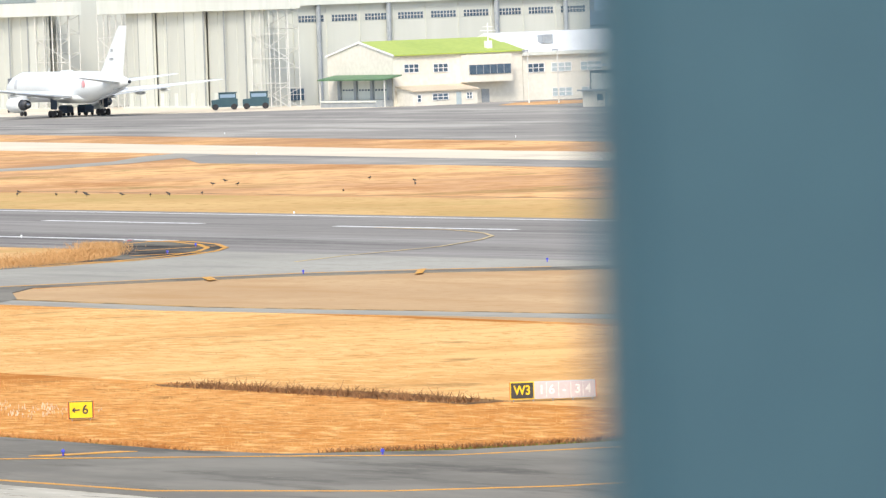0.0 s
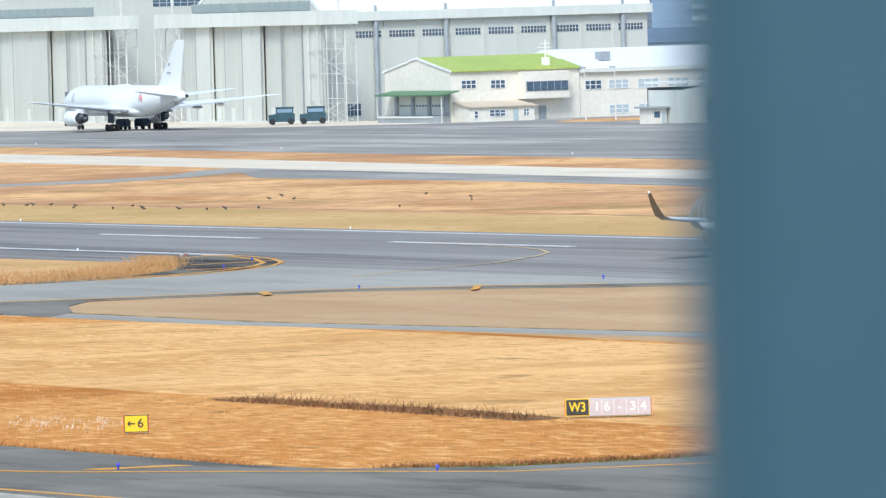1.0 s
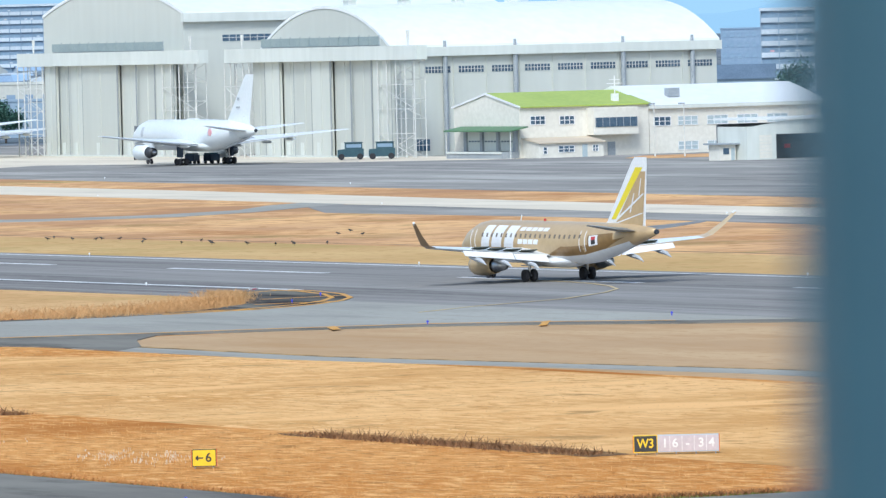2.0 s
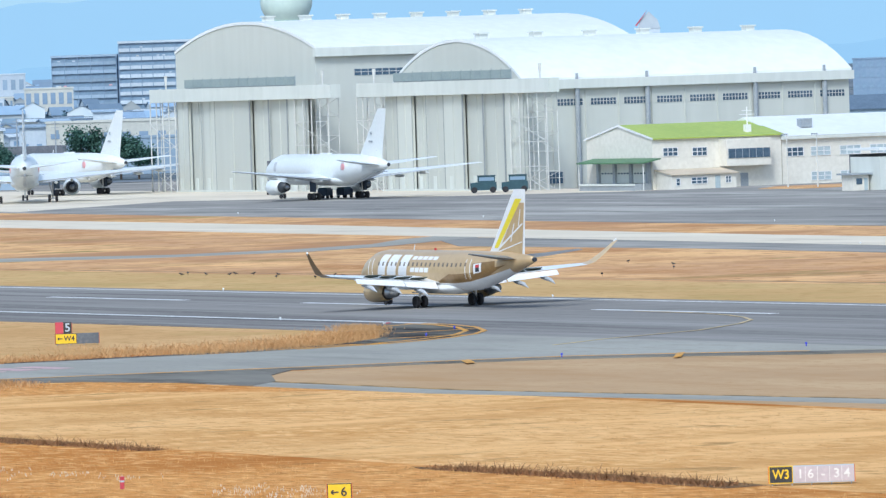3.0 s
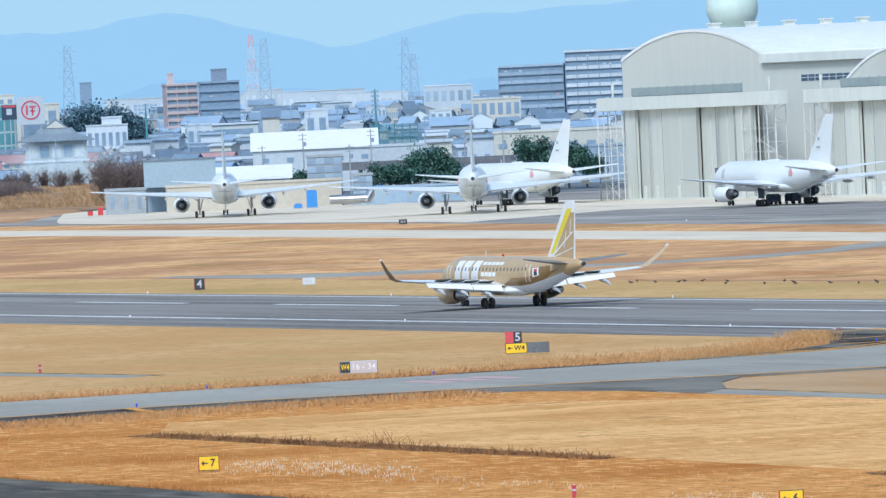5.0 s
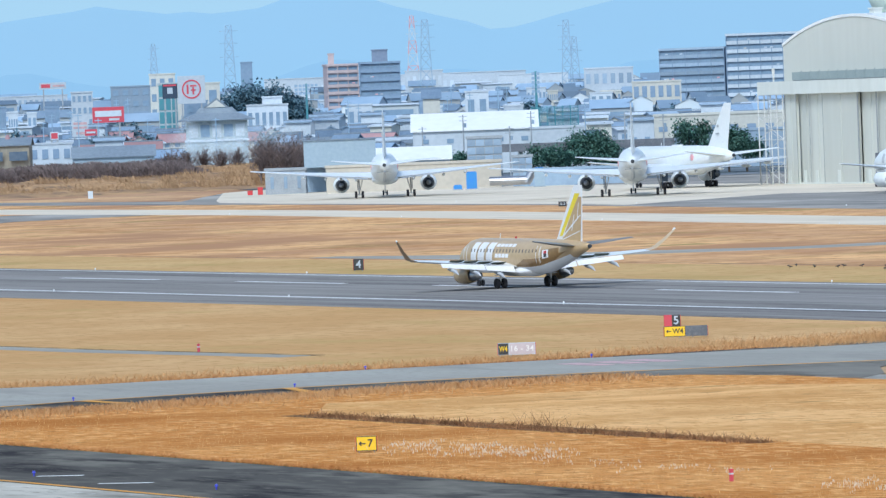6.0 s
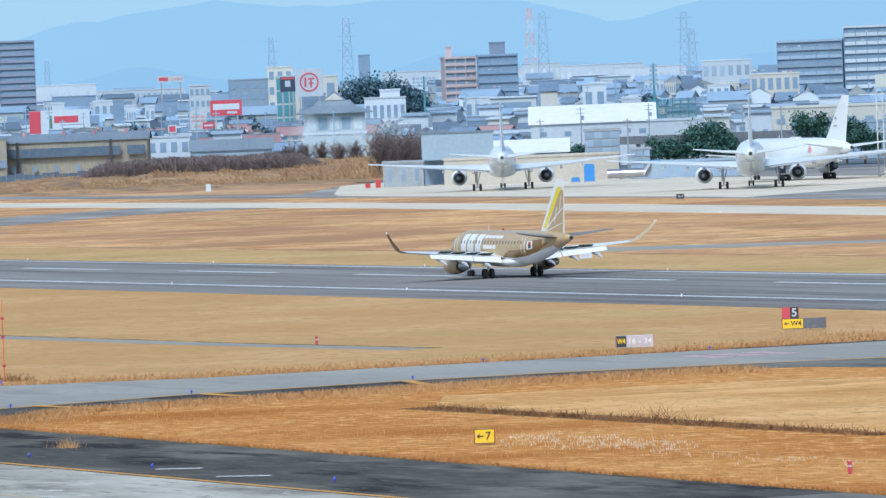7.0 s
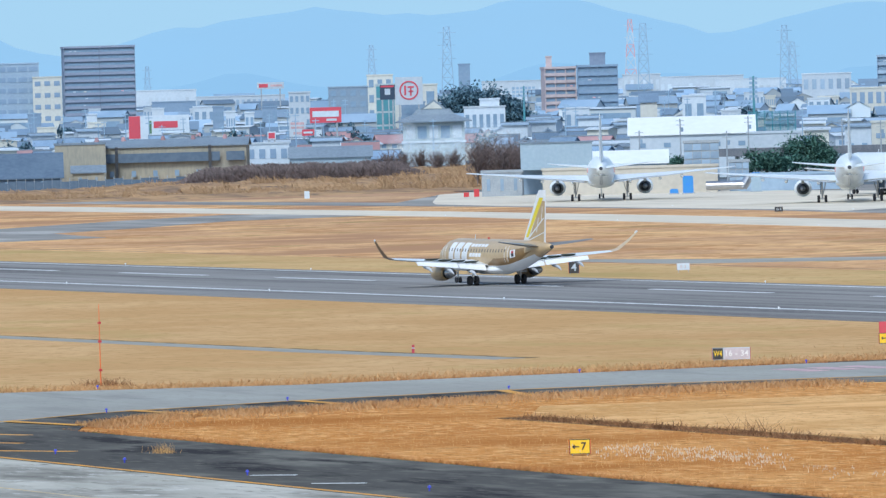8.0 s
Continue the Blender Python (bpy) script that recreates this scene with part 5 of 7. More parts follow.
def build_bank():
    """Scrub-covered earth bank along the far perimeter."""
    bm = bmesh.new()
    n, m = 120, 26
    grid = []
    for i in range(n + 1):
        b = 18.6 + 5.6 * i / n
        row = []
        for j in range(m + 1):
            d = 1500 + 260 * j / m
            k = min(1.0, max(0.0, (b - 20.4) / 1.3)) * (1 - min(1, max(0, (b - 23.5) / 0.5)))
            hh = 0.2 + 0.5 * min(1, j / 8) + k * 2.2 * math.sin(min(1, max(0, (j - 5) / 9)) * math.pi / 2) + (2.0 if j > 8 else 0) * (1 - k) * 0.2
            p = Vector((d * math.sin(radians(b)), d * math.cos(radians(b)), 0))
            hh += 0.9 * noise.noise(p * 0.05) * min(1, j / 5) + 0.5 * noise.noise(p * 0.25) * min(1, j / 5)
            row.append(bm.verts.new((p.x, p.y, hh if j else -0.5)))
        grid.append(row)
    for i in range(n):
        for j in range(m):
            bm.faces.new((grid[i][j], grid[i + 1][j], grid[i + 1][j + 1], grid[i][j + 1]))
    bmesh.ops.recalc_face_normals(bm, faces=bm.faces)
    tagged(finish("earth_bank", bm, SCRUB, smooth=True), "brown scrub-covered earth bank along the perimeter", "bank", kind="structure")
    # thicket: a low uneven mound of brush with fine twigs all over it
    def brush(b, d):
        p = Vector((b * 9.0, d * 0.03, 4.0))
        span = min(1.0, max(0.0, (b - 21.1) / 0.25)) * (1 - min(1.0, max(0.0, (b - 22.75) / 0.35)))
        return span * (3.5 + 1.3 * noise.noise(p) + 0.7 * noise.noise(p * 3.1))
    def bank_z(b, d):
        k = min(1.0, max(0.0, (b - 20.4) / 1.3)) * (1 - min(1, max(0, (b - 23.5) / 0.5)))
        return 0.5 + k * 2.2 * math.sin(min(1, max(0, (d - 1550) / 90)) * math.pi / 2)
    bm, grid = bmesh.new(), []
    for i in range(181):
        b = 21.05 + 2.1 * i / 180
        grid.append([bm.verts.new((d * math.sin(radians(b)), d * math.cos(radians(b)), bank_z(b, d) - 0.4 + 0.75 * brush(b, d) * math.sin(math.pi * j / 8))) for j, d in enumerate(range(1604, 1640, 4))])
    for r0, r1 in zip(grid, grid[1:]):
        for j in range(8):
            bm.faces.new((r0[j], r0[j + 1], r1[j + 1], r1[j]))
    bmesh.ops.recalc_face_normals(bm, faces=bm.faces)
    tagged(finish("thicket", bm, BRUSH, smooth=True), "dense grey-brown winter brush on the bank", "scrub", kind="stuff")
    rnd = random.Random(5)
    twigs, reeds = [], []
    for i in range(60000):
        b, d = rnd.uniform(21.05, 23.1), rnd.uniform(1602, 1636)
        top = brush(b, d)
        if top < 0.3:
            continue
        twigs.append((b, d, bank_z(b, d) + rnd.uniform(0, 0.6) * top, rnd.uniform(0.5, 1.0) * min(1.3, top * 0.5), rnd.uniform(0.03, 0.09)))
    for i in range(26000):
        b, d = rnd.uniform(19.6, 24.0), rnd.uniform(1535, 1602) if rnd.random() < 0.6 else rnd.uniform(1600, 1660)
        lush = 0.6 + 1.2 * noise.noise(Vector((b * 6, d * 0.05, 9.0))) + (0.5 if b > 22.7 else 0)
        if lush > 0.2:
            reeds.append((b, d, bank_z(b, d) - 0.1, rnd.uniform(0.4, 1.3) * lush, rnd.uniform(0.04, 0.11)))
    for name, label, rows_, material in (("twigs", "fine bare twigs of the brush", twigs, TWIG), ("reeds", "dry tan reeds along the foot of the bank", reeds, REED)):
        verts, faces = [], []
        for b, d, z, hh, r in rows_:
            x, y, n = d * math.sin(radians(b)), d * math.cos(radians(b)), len(verts)
            lx, ly = rnd.gauss(0, 0.75), rnd.gauss(0, 0.5)
            verts += [(x - r, y, z), (x + r, y, z), (x + lx + r * 0.3, y + ly, z + hh), (x + lx - r * 0.5, y + ly, z + hh * 0.9)]
            faces.append((n, n + 1, n + 2, n + 3))
        me = bpy.data.meshes.new(name)
        me.from_pydata(verts, [], faces)
        me.materials.append(material)
        tagged(new(name, me), label, "scrub", kind="stuff")


def build_hills():
    """Two ranges, their haze blue painted by emission, that close the view, and the pale sky behind them."""
    def crest(b, far):
        humps = ((20.2, 0.45, -20), (22.2, 0.5, 6.5), (24.0, 0.45, 11), (25.4, 0.55, -15.7), (21.2, 0.4, -3), (29.5, 1.8, 14), (20.75, 0.25, -7))
        h = 72.4 + sum(k * math.exp(-((b - c) / w) ** 2) for c, w, k in humps) + 0.8 * math.sin(b * 9.1) + 0.5 * math.sin(b * 17.3)
        if far:
            return h
        return 27 + 0.25 * (h - 60) + 5 * math.sin(b * 2.1 + 0.6) + 3 * math.sin(b * 5.3)
    # Both ranges glow: the aerial haze is put in as blue emission.
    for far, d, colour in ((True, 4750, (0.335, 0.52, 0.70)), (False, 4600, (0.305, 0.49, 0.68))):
        m = mat("haze_blue_hill", (0.03, 0.05, 0.07), (0.03, 0.045, 0.06), 0.003, 0.02, 1.0, emit=(colour, 0.86))
        bm = bmesh.new()
        grid = []
        for i in range(201):
            b = 8 + 36 * i / 200
            c = crest(b, far) + 1.5 * noise.noise(Vector((b * 9, 3.0 * far, 0)))
            row = []
            for j in range(7):
                dd, k = d - 120 + 120 * j / 6, math.sin(math.pi / 2 * j / 6)
                row.append(bm.verts.new((dd * math.sin(radians(b)), dd * math.cos(radians(b)), -5 + (c + 5) * k)))
            grid.append(row)
        for i in range(200):
            for j in range(6):
                bm.faces.new((grid[i][j], grid[i + 1][j], grid[i + 1][j + 1], grid[i][j + 1]))
        bmesh.ops.recalc_face_normals(bm, faces=bm.faces)
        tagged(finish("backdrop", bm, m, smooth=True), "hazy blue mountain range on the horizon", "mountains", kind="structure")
    m = mat("pale_sky", (0.03, 0.05, 0.07), (0.03, 0.05, 0.07), 0.002, 0.01, 1.0, emit=((0.40, 0.56, 0.67), 0.92))
    bm = bmesh.new()
    pts = [(4880 * math.sin(radians(8 + 36 * i / 40)), 4880 * math.cos(radians(8 + 36 * i / 40))) for i in range(41)]
    for (x0, y0), (x1, y1) in zip(pts, pts[1:]):
        bm.faces.new([bm.verts.new(v) for v in ((x0, y0, -5), (x1, y1, -5), (x1, y1, 420), (x0, y0, 420))])
    tagged(finish("backdrop", bm, m), "pale blue winter sky behind the mountains", "sky", kind="structure")


def house_templates():
    """Small two-storey houses and flat-roofed shops, each to be repeated."""
    out = []
    kinds = ((7, 7, 5.4, 7.2, W_WHITE, R_TILE), (9, 7, 5.2, 7.0, W_CREAM, R_TILE), (6, 8, 5.8, 7.8, W_GREY, R_TILE), (12, 8, 4.4, 6.0, W_GREY, R_TILE), (8, 8, 6.0, 6.3, W_WHITE, R_GREY),
             (6, 7, 8.4, 8.7, W_CREAM, W_WHITE), (16, 10, 6.0, 6.4, W_WHITE, W_WHITE), (8, 8, 5.0, 7.6, W_HAZE_BLUE, R_TILE), (9, 7, 5.0, 7.1, W_CREAM, R_RED), (7, 6, 9.0, 9.3, W_WHITE, W_GREY))
    for k, (w, dp, e, r, wall, top) in enumerate(kinds):
        h = thing("house", (0, 0, -60), 0, "two-storey house with a tiled roof in the town" if r - e > 1 else "flat-roofed pale building in the town", "house", "houses of the town")
        part("wall", prism(bmesh.new(), [(0, 0), (dp, 0), (dp, e), (dp / 2, r), (0, e)], -w / 2, w / 2, "x"), wall, h)
        rf = rings(bmesh.new(), [[(x, -0.7, e - 0.2), (x, dp / 2, r + 0.1), (x, dp + 0.7, e - 0.2), (x, dp + 0.7, e + 0.05), (x, dp / 2, r + 0.3), (x, -0.7, e + 0.05)] for x in (-w / 2 - 0.5, w / 2 + 0.5)])
        roof = part("roof", rf, top, h)
        part("ridge", B(-w / 2 - 0.5, w / 2 + 0.5, dp / 2 - 0.2, dp / 2 + 0.2, r + 0.25, r + 0.5), R_GREY, roof)
        if k % 3 == 0:
            part("lower_roof", prism(bmesh.new(), [(-1.6, 2.5), (-0.01, 3.1), (-0.01, 3.3), (-1.6, 2.7)], -w / 2, w / 2, "x"), top, h)
        cols = max(2, int(w / 3))
        for j in range(2):
            for i in range(cols):
                x = -w / 2 + w * (i + 0.5) / cols
                part("window", B(x - 0.7, x + 0.7, -0.08, 0, 0.9 + 2.7 * j, 2.1 + 2.7 * j), TOWN_GLASS, h)
        out.append(h)
    return out


def build_town():
    plain = bmesh.new()
    edge = lambda b: 1640 if b < 24 else 1440
    rows_ = [[plain.verts.new((dd * math.sin(radians(b)), dd * math.cos(radians(b)), 0.15 + rise(dd))) for dd in (edge(b), 1750, 2400, 3200, 4500)] for b in range(10, 44, 2)]
    for r0, r1 in zip(rows_, rows_[1:]):
        for k in range(4):
            plain.faces.new((r0[k], r0[k + 1], r1[k + 1], r1[k]))
    bmesh.ops.recalc_face_normals(plain, faces=plain.faces)
    tagged(finish("town_plain", plain, TOWN_GROUND), "built-up ground of the town beyond the fence", "ground", kind="structure")
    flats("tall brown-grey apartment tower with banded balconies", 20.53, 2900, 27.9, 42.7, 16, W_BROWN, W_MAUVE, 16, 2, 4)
    block("office_block", "pale haze-blue office block with long window rows", 19.72, 2800, 33, 36.5, 14, W_GREY, 9, 8, W_HAZE_BLUE, win=(0.8, 0.45))
    block("office_block", "cream office block beside the apartment tower", 20.12, 2790, 11, 31.0, 12, W_CREAM, 7, 3, W_HAZE_BLUE, win=(0.6, 0.4))
    flats("wide haze-blue apartment block with stepped roof", 26.84, 2600, 23.0, 29.3, 14, W_HAZE_BLUE, W_GREY, 10, 5, -6)
    flats("pale apartment block with haze-blue bays", 27.42, 2590, 28.0, 33.6, 14, W_HAZE_BLUE, W_WHITE, 11, 7, -6)
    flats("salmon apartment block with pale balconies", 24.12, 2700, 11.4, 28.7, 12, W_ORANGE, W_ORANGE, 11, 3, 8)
    flats("haze-blue apartment block with a roof tower", 24.41, 2690, 14.5, 29.0, 12, W_HAZE_BLUE, W_HAZE_BLUE, 9, 4, 2)
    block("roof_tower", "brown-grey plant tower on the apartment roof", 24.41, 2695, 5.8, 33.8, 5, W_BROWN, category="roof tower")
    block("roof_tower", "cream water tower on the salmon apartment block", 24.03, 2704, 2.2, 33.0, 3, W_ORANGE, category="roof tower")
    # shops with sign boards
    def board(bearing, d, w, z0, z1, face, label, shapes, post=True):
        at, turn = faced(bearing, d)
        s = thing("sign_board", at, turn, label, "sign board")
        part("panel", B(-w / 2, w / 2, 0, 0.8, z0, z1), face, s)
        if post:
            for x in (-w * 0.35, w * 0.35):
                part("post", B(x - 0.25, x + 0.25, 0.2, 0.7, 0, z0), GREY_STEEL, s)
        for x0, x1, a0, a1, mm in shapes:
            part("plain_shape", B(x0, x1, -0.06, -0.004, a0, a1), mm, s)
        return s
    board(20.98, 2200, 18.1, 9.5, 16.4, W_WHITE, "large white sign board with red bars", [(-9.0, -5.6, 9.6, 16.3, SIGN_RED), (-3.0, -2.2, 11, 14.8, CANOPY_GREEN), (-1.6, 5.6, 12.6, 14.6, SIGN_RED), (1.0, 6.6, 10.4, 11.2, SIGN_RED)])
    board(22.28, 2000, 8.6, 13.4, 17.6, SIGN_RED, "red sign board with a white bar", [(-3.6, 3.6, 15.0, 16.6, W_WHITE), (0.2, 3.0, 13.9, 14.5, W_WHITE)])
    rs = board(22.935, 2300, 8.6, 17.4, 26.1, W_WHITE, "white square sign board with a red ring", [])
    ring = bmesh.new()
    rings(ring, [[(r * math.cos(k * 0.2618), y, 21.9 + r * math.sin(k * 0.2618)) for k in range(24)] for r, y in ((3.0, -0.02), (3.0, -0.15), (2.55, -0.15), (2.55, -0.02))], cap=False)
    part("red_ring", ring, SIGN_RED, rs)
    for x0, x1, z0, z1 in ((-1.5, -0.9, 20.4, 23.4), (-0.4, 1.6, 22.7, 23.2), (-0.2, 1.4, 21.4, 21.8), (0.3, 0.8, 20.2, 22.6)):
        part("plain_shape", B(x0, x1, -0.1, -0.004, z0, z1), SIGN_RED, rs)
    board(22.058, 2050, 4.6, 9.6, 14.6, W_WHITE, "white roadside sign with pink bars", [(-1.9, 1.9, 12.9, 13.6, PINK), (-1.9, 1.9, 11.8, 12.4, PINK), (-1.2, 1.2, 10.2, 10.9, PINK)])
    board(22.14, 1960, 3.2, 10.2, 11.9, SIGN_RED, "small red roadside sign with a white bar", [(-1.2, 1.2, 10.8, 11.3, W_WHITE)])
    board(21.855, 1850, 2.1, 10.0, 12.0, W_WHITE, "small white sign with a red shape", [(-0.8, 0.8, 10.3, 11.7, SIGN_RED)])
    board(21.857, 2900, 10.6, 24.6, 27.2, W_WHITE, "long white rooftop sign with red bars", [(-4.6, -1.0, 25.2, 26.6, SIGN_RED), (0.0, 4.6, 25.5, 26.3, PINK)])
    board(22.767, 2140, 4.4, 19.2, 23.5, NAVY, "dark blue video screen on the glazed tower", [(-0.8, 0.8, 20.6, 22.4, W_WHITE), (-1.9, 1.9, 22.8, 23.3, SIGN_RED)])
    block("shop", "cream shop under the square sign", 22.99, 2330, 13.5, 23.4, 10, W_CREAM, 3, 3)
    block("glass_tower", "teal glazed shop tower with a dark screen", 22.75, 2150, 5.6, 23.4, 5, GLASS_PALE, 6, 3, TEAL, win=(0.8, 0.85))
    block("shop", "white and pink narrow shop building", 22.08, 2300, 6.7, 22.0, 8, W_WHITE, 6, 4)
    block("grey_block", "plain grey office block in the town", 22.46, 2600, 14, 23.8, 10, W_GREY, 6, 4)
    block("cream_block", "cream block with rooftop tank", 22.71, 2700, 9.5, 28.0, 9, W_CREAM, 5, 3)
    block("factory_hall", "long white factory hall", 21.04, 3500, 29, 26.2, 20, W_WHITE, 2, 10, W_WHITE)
    block("factory_hall", "blue-roofed grey factory hall", 21.1, 3200, 19, 20.5, 20, W_HAZE_BLUE)
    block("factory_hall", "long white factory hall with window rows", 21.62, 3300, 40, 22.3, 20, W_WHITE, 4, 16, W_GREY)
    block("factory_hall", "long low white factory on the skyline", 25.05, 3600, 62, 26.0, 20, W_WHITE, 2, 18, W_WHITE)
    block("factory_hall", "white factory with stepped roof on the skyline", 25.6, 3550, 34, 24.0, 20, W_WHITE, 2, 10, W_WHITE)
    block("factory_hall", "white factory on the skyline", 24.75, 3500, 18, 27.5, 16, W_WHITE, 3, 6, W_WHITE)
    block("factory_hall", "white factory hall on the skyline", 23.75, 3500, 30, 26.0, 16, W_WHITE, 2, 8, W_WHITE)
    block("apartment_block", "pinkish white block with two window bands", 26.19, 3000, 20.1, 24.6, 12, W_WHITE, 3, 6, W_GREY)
    block("apartment_block", "pale yellow apartment block with dark balconies", 26.56, 2400, 16, 18.5, 10, W_CREAM, 3, 6, W_HAZE_BLUE, win=(0.6, 0.6))
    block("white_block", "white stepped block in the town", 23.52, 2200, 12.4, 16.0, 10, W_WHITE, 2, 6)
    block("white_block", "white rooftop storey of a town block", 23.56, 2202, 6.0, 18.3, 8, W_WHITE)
    block("warehouse_wing", "low white warehouse wing with square windows", 25.77, 1618, 12.0, 9.5, 12, W_WHITE, 1, 4, W_HAZE_BLUE, win=(0.35, 0.14))
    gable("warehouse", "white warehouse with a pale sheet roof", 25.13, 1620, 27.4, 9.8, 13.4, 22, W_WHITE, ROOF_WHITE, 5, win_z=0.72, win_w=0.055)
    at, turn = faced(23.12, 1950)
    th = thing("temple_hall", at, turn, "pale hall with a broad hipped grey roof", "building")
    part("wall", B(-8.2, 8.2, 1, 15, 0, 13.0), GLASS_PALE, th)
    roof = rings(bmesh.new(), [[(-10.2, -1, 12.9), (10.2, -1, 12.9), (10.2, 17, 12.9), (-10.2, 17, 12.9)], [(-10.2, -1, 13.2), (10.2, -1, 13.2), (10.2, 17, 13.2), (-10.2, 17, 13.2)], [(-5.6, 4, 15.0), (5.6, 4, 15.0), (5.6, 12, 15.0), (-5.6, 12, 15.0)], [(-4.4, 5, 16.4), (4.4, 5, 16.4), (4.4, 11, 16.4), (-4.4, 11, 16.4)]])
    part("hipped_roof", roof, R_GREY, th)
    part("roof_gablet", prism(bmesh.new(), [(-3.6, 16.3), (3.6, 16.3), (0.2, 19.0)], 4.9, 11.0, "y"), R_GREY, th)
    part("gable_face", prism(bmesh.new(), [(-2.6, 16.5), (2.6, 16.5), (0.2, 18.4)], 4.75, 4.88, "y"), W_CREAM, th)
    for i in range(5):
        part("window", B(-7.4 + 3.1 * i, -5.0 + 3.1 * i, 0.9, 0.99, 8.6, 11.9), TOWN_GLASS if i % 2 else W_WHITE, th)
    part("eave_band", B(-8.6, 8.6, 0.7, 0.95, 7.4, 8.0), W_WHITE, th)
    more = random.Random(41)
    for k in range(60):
        kind = more.choice(((W_WHITE, "small white town building with a flat roof"), (W_CREAM, "small cream town building with a flat roof"), (W_WHITE, "small white town building with a flat roof"), (W_HAZE_BLUE, "small haze-blue town building with a flat roof")))
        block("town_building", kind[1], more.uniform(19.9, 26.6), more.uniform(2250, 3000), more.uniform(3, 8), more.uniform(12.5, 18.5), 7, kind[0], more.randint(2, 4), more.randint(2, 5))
    gable("town_house", "white gabled house above the roofs", 24.80, 2000, 4.6, 16.5, 18.6, 6, W_CREAM, R_TILE, 2)
    gable("factory", "weathered ochre factory with a grey sheet roof", 21.06, 1700, 35.3, 9.8, 11.3, 18, W_OCHRE, R_GREY, 0, swing=-3)
    at, turn = faced(21.06, 1699.0)
    fw = thing("window_strip", at, turn - 3, "long dark window strip on the ochre factory", "window")
    part("pane", B(-15.5, 11.5, -0.3, -0.05, 6.3, 8.4), W_SLATE, fw)
    part("pane", B(13.0, 17.2, -0.3, -0.05, 6.3, 8.4), W_SLATE, fw)
    for x in (-12.4, 9.2):
        part("downpipe", B(x - 0.35, x + 0.35, -0.5, -0.32, 0, 10.0), DARK, fw)
    for x in (-14, -9, -4, 1, 6):
        part("pane", B(x, x + 1.0, -0.3, -0.05, 3.0, 4.4), TOWN_GLASS, fw)
    for x in (-17.4, -11.2, -2.0, 5.0, 12.4):
        part("roof_cowl", rod(bmesh.new(), (x, 8.5, 11.0), (x, 8.5, 12.3), 0.7, 8, 0.35), R_RED, fw, "rusty roof cowl")
    at, turn = faced(20.55, 1660)
    fence = thing("perimeter_fence", at, turn, "dark blue-grey panel fence along the perimeter", "fence")
    for i in range(26):
        part("panel", B(-26 + 2.0 * i, -24.06 + 2.0 * i, 0, 0.1, 0.3, 3.0 - 0.25 * math.sin(i * 1.7)), W_SLATE, fence)
        part("post", B(-26.1 + 2.0 * i, -25.9 + 2.0 * i, 0.1, 0.25, 0, 3.6), GREY_STEEL, fence)
    gable("factory_lean_to", "ochre factory lean-to with a pale sheet roof", 20.42, 1682, 7.2, 4.4, 5.8, 6, W_OCHRE, R_GREY, 2)
    block("factory_wing", "weathered ochre factory wing with a flat roof", 20.36, 1690, 11.7, 10.8, 12, W_OCHRE, roof=R_GREY)
    gable("factory_shed", "dark slate factory shed with a low gable", 19.8, 1665, 24, 3.6, 9.0, 20, W_SLATE, W_SLATE, 3)
    block("small_office", "small white office by the perimeter", 21.82, 1790, 10.6, 9.2, 8, W_WHITE, 2, 4, W_HAZE_BLUE)
    gable("long_shed", "pale blue shed with a grey roof and open bays", 22.31, 1780, 19.6, 5.6, 8.0, 12, W_SHED, R_GREY, 4, win_z=0.35, win_w=0.1)
    block("long_building", "long beige building with a dark upper band", 27.08, 1610, 31, 11.2, 14, W_CREAM, 2, 8, W_HAZE_BLUE, win=(0.5, 0.2))
    block("long_building", "long low grey building behind the trees", 27.14, 1565, 25, 7.8, 8, W_GREY)
    # by the apron's end
    def lifted(name, label, bearing, d, w, z0, z1, depth, wall):
        at, turn = faced(bearing, d)
        s = thing(name, at, turn, label, "shed")
        part("cladding", B(-w / 2, w / 2, 0, depth, z0, z1), wall, s)
        part("roof", B(-w / 2 - 0.2, w / 2 + 0.2, -0.2, depth, z1, z1 + 0.25), R_GREY, s)
        for x in (-w / 2 + 0.3, 0, w / 2 - 0.3):
            part("post", B(x - 0.2, x + 0.2, 0.1, 0.5, 0, z0), GREY_STEEL, s)
        part("rear_wall", B(-w / 2, w / 2, depth - 0.3, depth, 0, z0), W_GREY, s)
        return s
    lifted("raised_shed", "pale blue raised shed on steel posts", 24.07, 1420, 13.9, 4.9, 10.0, 9, W_SHED)
    block("perimeter_hut", "low grey corrugated hut", 23.64, 1415, 7.8, 4.6, 5, GREY_STEEL, 1, 3, W_GREY, win=(0.25, 0.5))
    gable("long_shed", "low shed with a weathered pale roof", 24.62, 1452, 15.6, 5.3, 7.6, 14, W_SHED, ROOF_WHITE, 0)
    block("blast_wall", "long beige blast wall behind the aircraft", 24.64, 1400, 33.4, 4.9, 2, W_BEIGE)
    block("blast_screen", "grey ribbed steel blast screen", 25.20, 1404, 6.7, 9.4, 1.2, GREY_STEEL, 6, 4, W_GREY, win=(0.92, 0.8), category="screen")
    block("blast_screen", "small grey ribbed steel screen", 25.49, 1398, 3.8, 5.6, 1.2, GREY_STEEL, 4, 3, W_GREY, win=(0.9, 0.8), category="screen")
    block("low_wall", "pale concrete wall at the apron's end", 25.95, 1392, 22, 3.0, 1.0, W_GREY, category="wall")
    at, turn = faced(25.42, 1386)
    dk = thing("exhaust_duct", at, turn, "large bent silver exhaust duct", "duct")
    part("pipe", rod(bmesh.new(), (-4.6, 0, 1.4), (2.6, 0, 1.4), 0.85, 14), METAL, dk)
